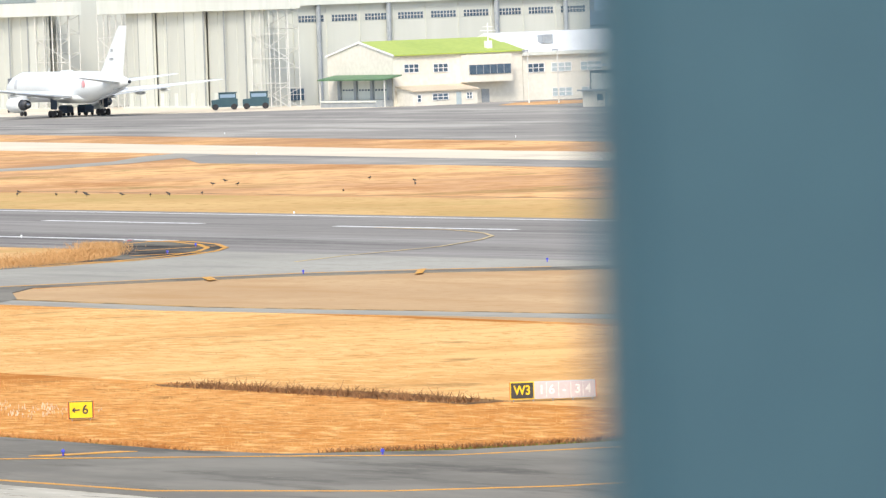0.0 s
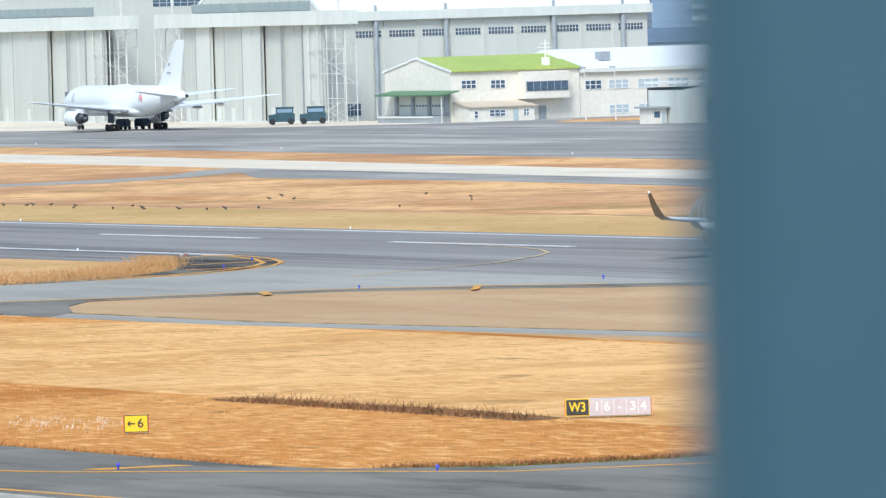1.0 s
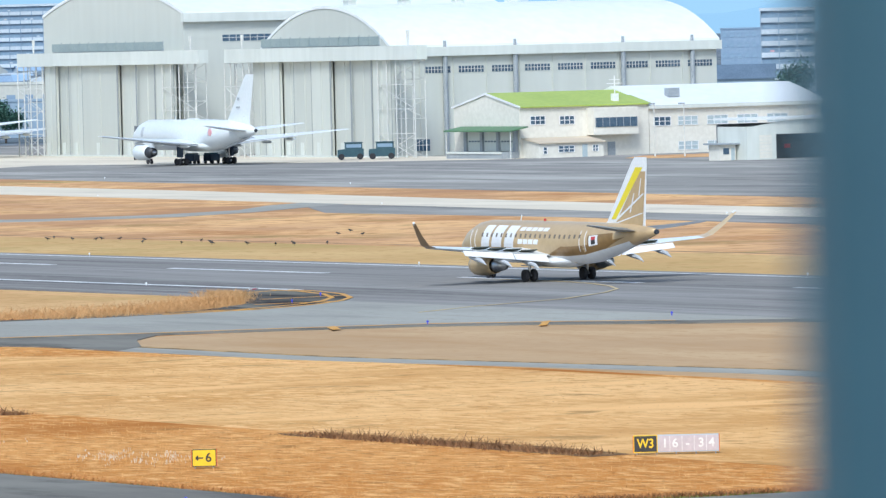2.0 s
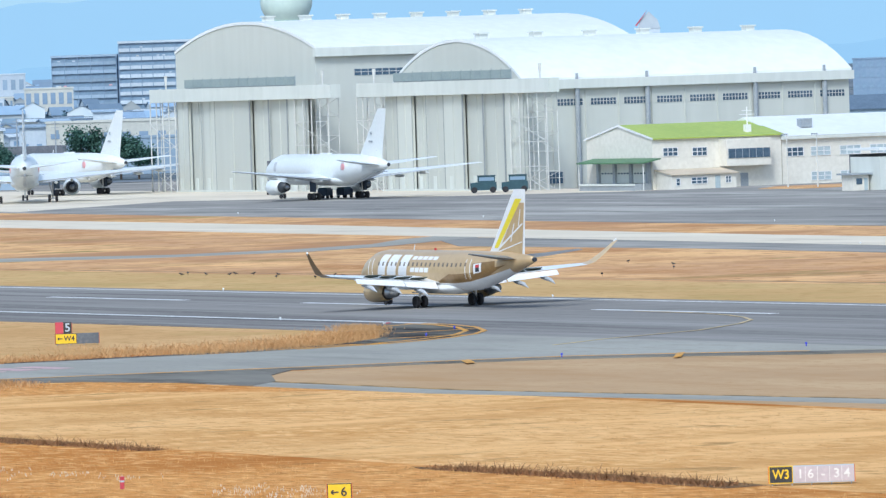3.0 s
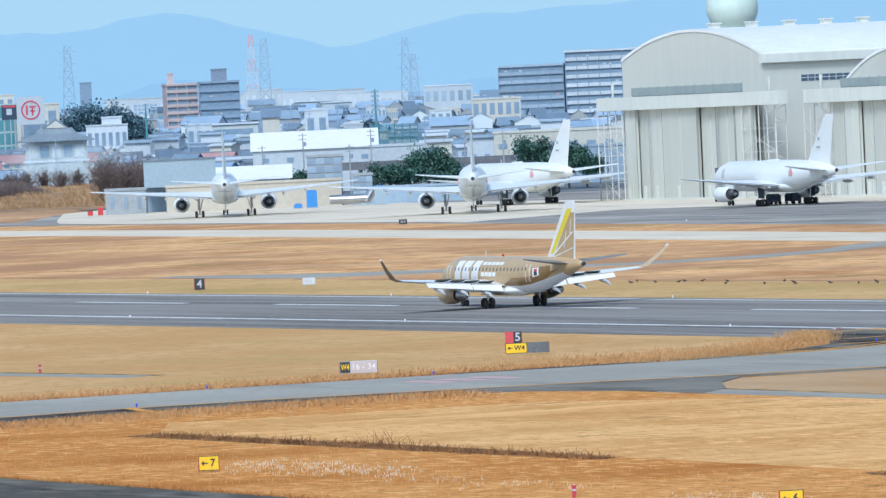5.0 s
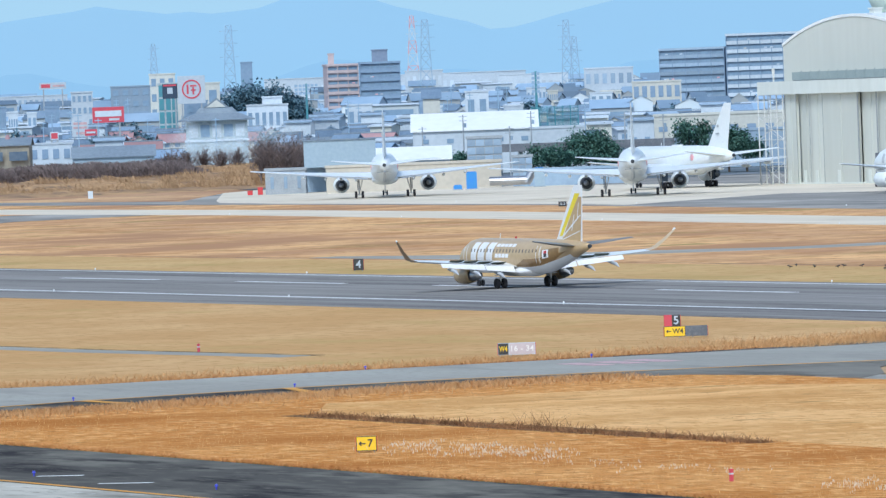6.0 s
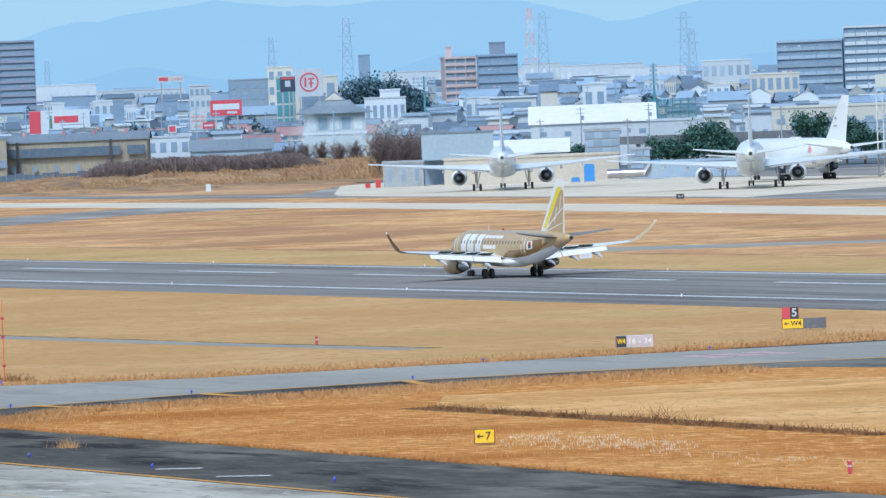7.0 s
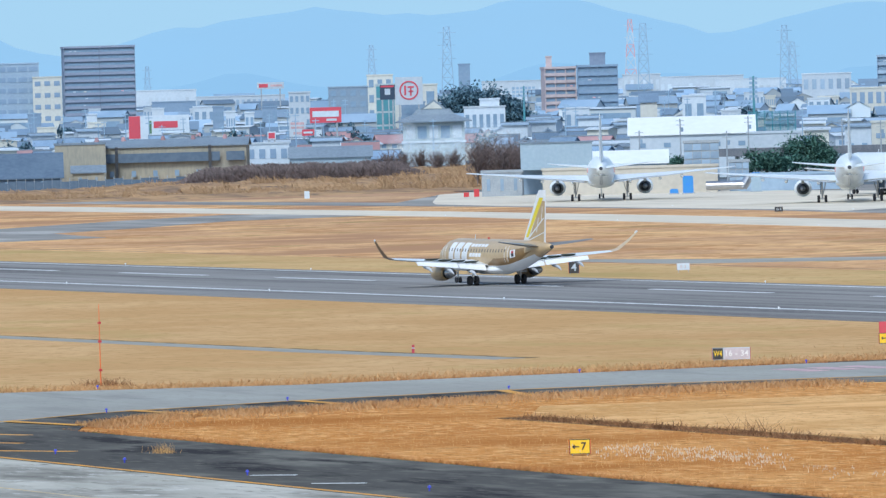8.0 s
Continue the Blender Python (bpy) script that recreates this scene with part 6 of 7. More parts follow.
    part("bend", rod(bmesh.new(), (2.3, 0, 0.9), (3.6, 0, 3.0), 0.85, 14), METAL, dk)
    for bearing, w, h, lab in ((25.09, 2.0, 3.3, "blue plastic tank beside the blast wall"), (25.62, 1.9, 3.6, "pale blue drum beside the duct"), (24.98, 1.6, 0.9, "low blue ground stand")):
        at, turn = faced(bearing, 1380)
        tk = thing("blue_tank", at, turn, lab, "tank")
        part("body", B(-w / 2, w / 2, 0, w, 0.25, h), BLUE if "pale" not in lab else W_SHED, tk)
        part("skid", B(-w / 2 - 0.2, w / 2 + 0.2, -0.2, w + 0.2, 0, 0.25), GREY_STEEL, tk)
        part("lid", B(-w / 2 + 0.2, w / 2 - 0.2, 0.2, w - 0.2, h, h + 0.15), BLUE, tk)
    for bearing, h in ((23.36, 0.9), (23.44, 1.5)):
        at, turn = faced(bearing, 1415)
        rb = thing("red_cabinet", at, turn, "red fire equipment cabinet", "cabinet", "red cabinets")
        part("body", B(-0.5, 0.5, 0, 0.8, 0.15, h), RED, rb)
        part("lid", B(-0.55, 0.55, -0.05, 0.85, h, h + 0.1), SIGN_RED, rb)
        part("plinth", B(-0.45, 0.45, 0.05, 0.75, 0, 0.15), GREY_STEEL, rb)
    # dark viaduct behind the trees
    at, turn = faced(26.2, 1590)
    va = thing("viaduct", at, turn, "dark low viaduct behind the perimeter trees", "viaduct")
    part("deck", B(-30, 30, 0, 6, 4.9, 6.6), GAP, va)
    for i in range(13):
        part("pier", B(-30 + 5 * i - 0.5, -30 + 5 * i + 0.5, 1, 5, 0, 4.9), GREY_STEEL, va)
    for b_, d_, w_, h_, s_ in ((25.70, 1500, 9, 7.0, 1), (25.86, 1510, 10, 7.6, 2), (26.01, 1520, 9.5, 9.4, 3), (26.14, 1515, 6, 6.5, 4), (26.82, 1480, 8.0, 10.6, 5), (27.10, 1485, 7.0, 9.8, 6), (27.24, 1480, 7.0, 8.8, 7), (24.95, 1470, 6, 6.0, 8)):
        leafy("dark evergreen tree by the perimeter", b_, d_, w_, h_, s_)
    for k in range(20):
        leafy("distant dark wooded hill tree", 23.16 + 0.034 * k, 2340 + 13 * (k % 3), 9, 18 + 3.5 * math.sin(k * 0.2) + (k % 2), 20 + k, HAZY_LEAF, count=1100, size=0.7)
    for k in range(7):
        bare_tree(23.45 + 0.065 * k, 1545 + 8 * (k % 3), 8.5, 10.5 + 1.2 * math.sin(k * 2.1), 50 + k)
    for k in range(5):
        bare_tree(22.75 + 0.13 * k, 1700 + 8 * (k % 3), 6.5, 7.5, 70 + k)
    pylon(23.24, 3300, 50.9, 7.5, 2.6, PYLON, "tall grey power pylon on the skyline")
    pylon(24.67, 3600, 54.9, 9.0, 1.8, W_WHITE, "red and white lattice mast in the haze")
    pylon(24.77, 3400, 50.9, 7.5, 2.8, PYLON, "tall grey power pylon on the skyline")
    pylon(25.87, 3400, 48.3, 7.0, 2.4, PYLON, "tall grey power pylon on the skyline")
    pylon(25.93, 3500, 41.0, 7.0, 2.2, PYLON, "tall grey power pylon on the skyline")
    pylon(22.65, 3700, 46.7, 7.0, 1.8, PYLON, "thin grey mast on the skyline")
    pylon(20.9, 3900, 40, 6, 1.6, PYLON, "thin grey mast on the skyline")
    block("hill_tower", "dark tower block on the wooded hill", 23.37, 2900, 4.6, 32.0, 5, W_HAZE_BLUE, 7, 2)
    for b_, d_, h_, rows_, cols in ((25.62, 1800, 22.5, 5, 2), (23.83, 2100, 22.0, 3, 6)):
        at, turn = faced(b_, d_)
        fl = thing("floodlight_mast", at, turn, "teal floodlight mast with lamp rows", "floodlight")
        part("mast", rod(bmesh.new(), (0, 0, 0), (0, 0, h_), 0.45, 8, 0.25), TEAL, fl)
        for r_ in range(rows_):
            for c in range(cols):
                part("lamp", B((c - cols / 2) * 1.15 + 0.1, (c - cols / 2) * 1.15 + 0.95, -0.4, 0, h_ - 1.1 * r_ - 0.9, h_ - 1.1 * r_ - 0.2), PYLON, fl)
    at, turn = faced(25.76, 1900)
    net = thing("practice_net", at, turn, "teal practice-range net on poles", "net")
    for i in range(7):
        part("pole", rod(bmesh.new(), (-6 + 2 * i, 0, 0), (-6 + 2 * i, 0, 13.6), 0.14, 5), TEAL, net)
    mesh = bmesh.new()
    for i in range(40):
        rod(mesh, (-6 + 12 * i / 39, 0, 2), (-6 + 12 * i / 39, 0, 13.4), 0.06, 3)
    for i in range(36):
        rod(mesh, (-6, 0, 2 + 11.4 * i / 35), (6, 0, 2 + 11.4 * i / 35), 0.06, 3)
    tagged(part("netting", mesh, TEAL, net), kind="stuff")
    for b_, d_, h_ in ((25.04, 1590, 13.4), (25.57, 1590, 13.6), (25.40, 1480, 11.1), (26.3, 1600, 12.5), (26.6, 1560, 12), (24.72, 1600, 11)):
        at, turn = faced(b_, d_)
        up = thing("utility_pole", at, turn, "grey concrete utility pole with cross arms", "utility pole", "utility poles")
        part("pole", rod(bmesh.new(), (0, 0, 0), (0, 0, h_), 0.2, 8, 0.13), GREY_STEEL, up)
        for z in (0.4, 1.3):
            part("cross_arm", B(-0.9, 0.9, -0.08, 0.08, h_ - z - 0.12, h_ - z), GREY_STEEL, up)
        part("transformer", rod(bmesh.new(), (0.4, 0, h_ - 2.8), (0.4, 0, h_ - 1.9), 0.28, 8), W_GREY, up)
    # behind the hangars
    at, turn = faced(28.43, 1420)
    ra = thing("radome", at, turn, "pale green-white radome on a round drum", "radome")
    dome = bmesh.new()
    bmesh.ops.create_icosphere(dome, subdivisions=4, radius=5.05, matrix=Matrix.Translation((0, 0, 34.4)))
    part("dome", dome, mat("radome_skin", (0.60, 0.72, 0.67), (0.54, 0.66, 0.62), 0.2, 1.0, 0.5), ra, smooth=True)
    part("drum", rod(bmesh.new(), (0, 0, 0), (0, 0, 30.4), 4.0, 24), CLAD_LIGHT, ra)
    part("collar", rod(bmesh.new(), (0, 0, 29.5), (0, 0, 30.3), 4.5, 24), TRUSS, ra)
    at, turn = faced(31.25, 1350)
    rt = thing("roof_turret", at, turn, "small white turret with a red gabled cap", "turret")
    part("shaft", B(-2.0, 2.0, 0, 3, 0, 26.4), W_WHITE, rt)
    part("cap", prism(bmesh.new(), [(-2.1, 26.4), (2.1, 26.4), (1.6, 28.0), (0, 29.6), (-1.6, 28.0)], -0.1, 3.2, "y"), W_WHITE, rt)
    part("roof_edge", rings(bmesh.new(), [[(-2.3, y, 26.9), (-0.4, y, 29.6), (-0.2, y, 29.9), (-2.5, y, 27.1)] for y in (-0.4, 3.4)]), SIGN_RED, rt)
    flats("grey apartment block behind the hangars", 33.35, 1900, 14, 24, 12, W_GREY, W_WHITE, 8, 3)
    block("town_block", "haze-blue block behind the hangars", 33.0, 2300, 14, 19.5, 10, W_HAZE_BLUE, 6, 6)
    gable("town_shed", "grey-roofed shed behind the hangars", 33.0, 1700, 14, 8, 11, 10, W_SHED, R_TILE, 3)
    leafy("dark evergreen tree behind the hangars", 33.4, 1500, 8, 12, 31)
    # roofs of the town: the nearer ones are things, the far ones one joined carpet
    temps = house_templates()
    rnd = random.Random(11)
    placed, far_v, far_f, flat = 0, [], [], []
    for ring_d in range(1775, 3900, 36):
        b = 18.4 + rnd.random() * 0.3
        while b < 28.6:
            b += math.degrees(rnd.uniform(9, 17) / ring_d)
            d = ring_d + rnd.uniform(-15, 15)
            if (b < 24 and d < 1800) or rnd.random() < 0.14 or (22.65 < b < 23.6 and d < 1960):
                continue
            at, turn = faced(b, d, 0.2 + rise(d))
            turn += rnd.choice((0, 0, 90, 12, -20))
            if placed < 300:
                copy_thing(rnd.choice(temps), pose(*at, 0, 0, turn))
                placed += 1
                continue
            w, dp, e = rnd.uniform(5, 11), rnd.uniform(6, 9), rnd.uniform(3.5, 7.5)
            if rnd.random() < 0.06:
                w, e = rnd.uniform(12, 22), rnd.uniform(7, 10)
            r = e + rnd.choice((0.3, 0.3, 1.6, 2.0, 2.4))
            m, k = pose(*at, 0, 0, turn), len(far_v)
            flat.append(1 if r - e > 1 else 0)
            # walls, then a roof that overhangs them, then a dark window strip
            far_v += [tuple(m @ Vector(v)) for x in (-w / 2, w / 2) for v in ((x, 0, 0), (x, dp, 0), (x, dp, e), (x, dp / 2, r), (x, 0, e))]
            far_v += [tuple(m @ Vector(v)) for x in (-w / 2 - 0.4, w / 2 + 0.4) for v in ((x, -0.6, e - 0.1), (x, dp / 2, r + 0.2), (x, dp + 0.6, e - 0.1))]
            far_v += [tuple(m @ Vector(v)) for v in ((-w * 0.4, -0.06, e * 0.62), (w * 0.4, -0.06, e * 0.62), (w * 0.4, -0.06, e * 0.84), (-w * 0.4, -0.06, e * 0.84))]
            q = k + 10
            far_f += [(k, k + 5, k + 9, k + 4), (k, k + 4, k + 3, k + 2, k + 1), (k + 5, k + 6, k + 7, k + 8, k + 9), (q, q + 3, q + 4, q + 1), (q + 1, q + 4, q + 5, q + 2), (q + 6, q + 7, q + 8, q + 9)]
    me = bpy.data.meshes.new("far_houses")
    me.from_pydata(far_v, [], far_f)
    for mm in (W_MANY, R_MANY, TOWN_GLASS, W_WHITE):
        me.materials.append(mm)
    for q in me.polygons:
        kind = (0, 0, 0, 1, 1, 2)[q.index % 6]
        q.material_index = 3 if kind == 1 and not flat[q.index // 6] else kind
    tagged(new("far_houses", me), "many small pale houses with haze-tinted blue roofs", "houses", kind="stuff")
    # poles and small trees among the roofs
    pole = None
    for k in range(46):
        b, d = rnd.uniform(19.6, 26.8), rnd.uniform(1800, 2600)
        at, turn = faced(b, d, rise(d))
        if pole is None:
            pole = thing("utility_pole", at, turn, "slim grey utility pole among the town's roofs", "utility pole", "utility poles of the town")
            part("pole", rod(bmesh.new(), (0, 0, 0), (0, 0, 13.0), 0.19, 6, 0.12), PYLON, pole)
            for z in (11.4, 12.5):
                part("cross_arm", B(-0.9, 0.9, -0.08, 0.08, z - 0.1, z + 0.1), PYLON, pole)
        else:
            copy_thing(pole, pose(*at, 0, 0, turn) @ Matrix.Scale(rnd.uniform(0.8, 1.25), 4, (0, 0, 1)))
    for k in range(30):
        b, d = rnd.uniform(19.6, 26.8), rnd.uniform(1850, 2500)
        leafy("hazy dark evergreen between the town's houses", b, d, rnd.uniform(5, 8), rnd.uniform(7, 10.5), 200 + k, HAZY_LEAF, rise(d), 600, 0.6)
    for t in temps:
        for o in list(t.children_recursive):
            bpy.data.objects.remove(o)
        bpy.data.objects.remove(t)


def build_smoke():
    """Thin bonfire smoke drifting before the hall: soft-edged puffs, thickest in their middle."""
    m = bpy.data.materials.new("thin_smoke")
    m.use_nodes = True
    nt = m.node_tree
    bsdf = nt.nodes["Principled BSDF"]
    bsdf.inputs["Base Color"].default_value, bsdf.inputs["Roughness"].default_value = (0.60, 0.70, 0.80, 1), 1.0
    bsdf.inputs["Specular IOR Level"].default_value = 0.0
    tc, grad = nt.nodes.new("ShaderNodeTexCoord"), nt.nodes.new("ShaderNodeTexGradient")
    squash, wisps = nt.nodes.new("ShaderNodeMapping"), nt.nodes.new("ShaderNodeTexNoise")
    squash.inputs["Scale"].default_value = (1, 0, 1)
    grad.gradient_type = "SPHERICAL"
    wisps.inputs["Scale"].default_value, wisps.inputs["Detail"].default_value = 2.2, 4.0
    nt.links.new(tc.outputs["Object"], squash.inputs["Vector"])
    nt.links.new(squash.outputs[0], grad.inputs["Vector"])
    nt.links.new(tc.outputs["Object"], wisps.inputs["Vector"])
    mul, low = nt.nodes.new("ShaderNodeMath"), nt.nodes.new("ShaderNodeMapRange")
    low.inputs[1].default_value, low.inputs[2].default_value, low.inputs[4].default_value = 0.36, 0.72, 0.45
    mul.operation = "MULTIPLY"
    nt.links.new(wisps.outputs[0], low.inputs[0])
    nt.links.new(grad.outputs[1], mul.inputs[0])
    nt.links.new(low.outputs[0], mul.inputs[1])
    nt.links.new(mul.outputs[0], bsdf.inputs["Alpha"])
    at, turn = faced(23.0, 1745)
    sm = thing("bonfire_smoke", at, turn, "thin pale bonfire smoke drifting over the perimeter road", "smoke")
    rnd = random.Random(8)
    for x, z, w, h in ((-5.5, 6.5, 4.5, 5.5), (-3.8, 10.0, 3.0, 5.0), (0.5, 6.0, 6.5, 4.5), (6.0, 7.0, 7.5, 4.5), (12.0, 8.5, 8.5, 4.5), (17.5, 9.0, 7.0, 4.0)):
        bm = bmesh.new()
        bmesh.ops.create_uvsphere(bm, u_segments=20, v_segments=12, radius=1.0)
        puff = part("puff", bm, m, sm, smooth=True)
        puff.location, puff.scale = (x, rnd.uniform(-6, 6), z), (w, 1.2, h)
        puff.visible_shadow = False
    return sm


build_bank()
build_hills()
build_town()
smoke = build_smoke()


# ---- signs, lights, plants and birds on the field ----
def letters(text, size, depth=0.01):
    cu = bpy.data.curves.new("letters", "FONT")
    cu.body, cu.size, cu.extrude, cu.align_x, cu.align_y = text, size, depth, "CENTER", "CENTER"
    cu.offset = size * 0.018
    tmp = bpy.data.objects.new("letters", cu)
    scene.collection.objects.link(tmp)
    bpy.context.view_layer.update()
    me = bpy.data.meshes.new_from_object(tmp.evaluated_get(bpy.context.evaluated_depsgraph_get()))
    bpy.data.objects.remove(tmp)
    return me


def write(text, size, x, z, y, material, parent, squeeze=1.0):
    me = letters(text, size)
    me.materials.clear()
    me.materials.append(material)
    ob = new("letters", me)
    ob.parent = parent
    ob.matrix_basis = pose(x, y, z, 90, 0, 0) @ Matrix.Diagonal((squeeze, 1, 1, 1))
    return ob


def arrow(parent, x, z, y, s, material):
    """Arrow that points to the left."""
    bm = bmesh.new()
    t = 0.09 * s / 0.5
    box(bm, x - s * 0.42, x + s * 0.5, y - 0.012, y, z - t / 2, z + t / 2)
    for k in (-1, 1):
        m = Matrix.Translation((x - s * 0.46, y - 0.006, z)) @ Euler((0, k * 0.72, 0)).to_matrix().to_4x4()
        box(bm, 0.0, s * 0.42, -0.006, 0.006, -t / 2, t / 2, m=m)
    return part("arrow", bm, material, parent)


def field_sign(at, turn, label, panels, height, z0=0.35, edge=None, legs=3):
    """Airfield sign: (width, face, frame colour) panels in a row on short legs, front towards -y."""
    s = thing("airfield_sign", at, turn, label, "airfield sign", "airfield signs")
    x = 0.0
    for w, face, rim in panels:
        cab = part("cabinet", B(x, x + w - 0.01, 0.0, 0.22, z0, z0 + height), rim, s)
        part("face", B(x + 0.04, x + w - 0.05, -0.015, -0.002, z0 + 0.04, z0 + height - 0.04), face, cab)
        x += w
    if edge:
        part("end_plate", B(-0.03, 0.0, -0.02, 0.24, z0, z0 + height), edge, s)
        part("end_plate", B(x, x + 0.03, -0.02, 0.24, z0, z0 + height), edge, s)
    n = max(2, legs)
    for i in range(n):
        xx = 0.15 + (x - 0.3) * i / (n - 1)
        part("leg", B(xx - 0.03, xx + 0.03, 0.08, 0.14, 0, z0), GREY_STEEL, s)
    return s


def build_signs():
    for n, xy, turn in (("6", (160.8, 294.7), -28.5), ("7", (161.3, 360.5), -24.5)):
        s = field_sign((*xy, 0), turn, "yellow sign with a black arrow and number", [(1.12, SIGN_YELLOW, SIGN_YELLOW)], 0.80, 0.10, ORANGE, 2)
        arrow(s, 0.34, 0.50, -0.018, 0.36, BLACK)
        write(n, 0.58, 0.76, 0.50, -0.02, BLACK, s)
        b = bmesh.new()
        for d in ((-0.0, 1.12, 0.10, 0.14), (0, 1.12, 0.86, 0.90), (0, 0.04, 0.14, 0.86), (1.08, 1.12, 0.14, 0.86)):
            box(b, d[0], d[1], -0.02, -0.004, d[2], d[3])
        part("black_border", b, BLACK, s)
    s = field_sign((179.4, 286.35, 0), -31, "black and yellow location sign beside a faded pink-white holding sign", [(1.12, BLACK, SIGN_YELLOW), (2.82, SIGN_GREY, W_WHITE)], 0.80, 0.12, ORANGE, 5)
    write("W3", 0.60, 0.56, 0.52, -0.022, SIGN_YELLOW, s, 0.84)
    for c, x in (("1", 1.45), ("6", 1.92), ("-", 2.5), ("3", 3.12), ("4", 3.6)):
        write(c, 0.58, x, 0.52, -0.022, SIGN_WHITE, s)
    for x in (1.68, 2.24, 2.80, 3.36):
        part("panel_joint", B(x - 0.012, x + 0.012, -0.02, -0.016, 0.17, 0.87), SIGN_WHITE, s)
    s = field_sign((224.0, 475.15, 0.05), -26.3, "black and yellow location sign beside a faded white holding sign", [(0.80, BLACK, GREY_STEEL), (1.9, SIGN_GREY, W_WHITE)], 0.86, 0.12, RED, 4)
    write("W4", 0.56, 0.40, 0.55, -0.022, SIGN_YELLOW, s, 0.68)
    for c, x in (("1", 1.0), ("6", 1.3), ("-", 1.72), ("3", 2.15), ("4", 2.45)):
        write(c, 0.56, x, 0.55, -0.022, SIGN_WHITE, s)
    s = field_sign((246.0, 492.5, 0.05), -26.7, "yellow direction sign with a blank dark panel", [(1.62, SIGN_YELLOW, BLACK), (1.66, GAP, GAP)], 0.78, 0.1, RED, 4)
    arrow(s, 0.36, 0.5, -0.02, 0.36, BLACK)
    write("W4", 0.52, 1.05, 0.5, -0.022, BLACK, s)
    for n, xy, turn in (("5", (256.3, 513.0), -26.6), ("4", (323.6, 722.0), -24.2)):
        s = field_sign((*xy, 0.05), turn, "black distance marker with a white number", [(1.1, BLACK, BLACK)] if n == "4" else [(0.6, SIGN_RED, SIGN_RED), (0.66, BLACK, BLACK)], 1.2 if n == "4" else 0.9, 0.1, RED, 2)
        write(n, 1.15 if n == "4" else 0.9, 0.55 if n == "4" else 0.93, 0.7 if n == "4" else 0.55, -0.02, W_WHITE, s)
    s = field_sign((331.6, 711.6, 0.05), -25.1, "faded white sign in the far grass", [(1.35, W_WHITE, SIGN_GREY)], 0.75, 0.25, SIGN_GREY, 2)
    write("E-3", 0.5, 0.67, 0.62, -0.02, SIGN_GREY, s)
    s = field_sign((495.6, 1027, 0.1), -25.8, "small black sign with white writing", [(1.2, BLACK, BLACK)], 0.75, 0.2, BLACK, 2)
    write("G-3", 0.5, 0.6, 0.58, -0.02, W_WHITE, s)
    part("box", B(-0.5, 0.5, 0, 0.4, 0.0, 1.5), W_WHITE, thing("white_cabinet", (551.2, 1356.3, 0), -22, "small white equipment cabinet in the grass", "cabinet"))


def build_posts():
    p = thing("wind_mast", (179.6, 481.2, 0.02), 0, "tall thin orange mast with a small box", "mast")
    part("pole", rod(bmesh.new(), (0, 0, 0), (0, 0, 5.7), 0.05, 8, 0.025), ORANGE, p)
    for z in (1.0, 3.0, 4.3):
        part("clamp", B(-0.1, 0.1, -0.1, 0.1, z, z + 0.16), RED, p)
    for xy, h in (((218.1, 516.1), 0.6), ((160.5, 314.7), 0.55)):
        q = thing("marker_post", (*xy, 0.02), 0, "short red marker post in the grass", "marker post", "marker posts")
        part("post", B(-0.08, 0.08, -0.08, 0.08, 0, h), SIGN_RED, q)
        part("band", B(-0.085, 0.085, -0.085, 0.085, h * 0.6, h * 0.75), W_WHITE, q)
        part("cap", B(-0.1, 0.1, -0.1, 0.1, h, h + 0.05), SIGN_RED, q)
    spots = [(141.6, 387.0), (140.9, 374.2), (140.7, 355.6), (141.5, 333.3), (163.2, 436.4), (176.4, 473.3), (177.6, 441.4), (194.1, 443.3), (209, 465), (226, 464), (147.8, 271.5), (155.6, 258.4), (274.6, 482.3), (266.2, 471.8), (251.2, 426.7), (268.3, 422.9)]
    first = None
    for x, y in spots:
        if first is None:
            first = thing("taxiway_light", (x, y, 0.1), 0, "small blue taxiway edge light", "light", "taxiway edge lights")
            part("stem", rod(bmesh.new(), (0, 0, 0), (0, 0, 0.16), 0.04, 8), BLUE_LAMP, first)
            part("lens", rod(bmesh.new(), (0, 0, 0.16), (0, 0, 0.28), 0.1, 10, 0.06), BLUE_LAMP, first)
        else:
            copy_thing(first, pose(x, y, 0.1))
    rm = thing("runway_marker", (278.7, 500.0, 0.1), 28, "low red and white runway edge marker", "marker")
    part("board", B(-0.6, 0.6, -0.05, 0.05, 0.05, 0.2), LINE_WHITE, rm)
    part("red_half", B(-0.3, 0.3, -0.07, 0.07, 0.04, 0.12), SIGN_RED, rm)
    lamp = None
    spots = [(317.2, y) for y in range(420, 1000, 60)] + [(280.0, y) for y in range(520, 900, 60)]
    for k in range(0, 14, 2):
        spots += [(400 + 0.115 * (560 + 45 * k - 480), 560 + 45 * k), (447 + 0.12 * (560 + 45 * k - 480), 580 + 45 * k)]
    for x, y in spots:
        if lamp is None:
            lamp = thing("edge_light", (x, y, 0.05), 0, "small white runway edge light", "light", "runway edge lights")
            part("stem", rod(bmesh.new(), (0, 0, 0), (0, 0, 0.16), 0.035, 8), WHITE, lamp)
            part("lens", rod(bmesh.new(), (0, 0, 0.16), (0, 0, 0.28), 0.09, 10, 0.06), WHITE, lamp)
        else:
            copy_thing(lamp, pose(x, y, 0.05))


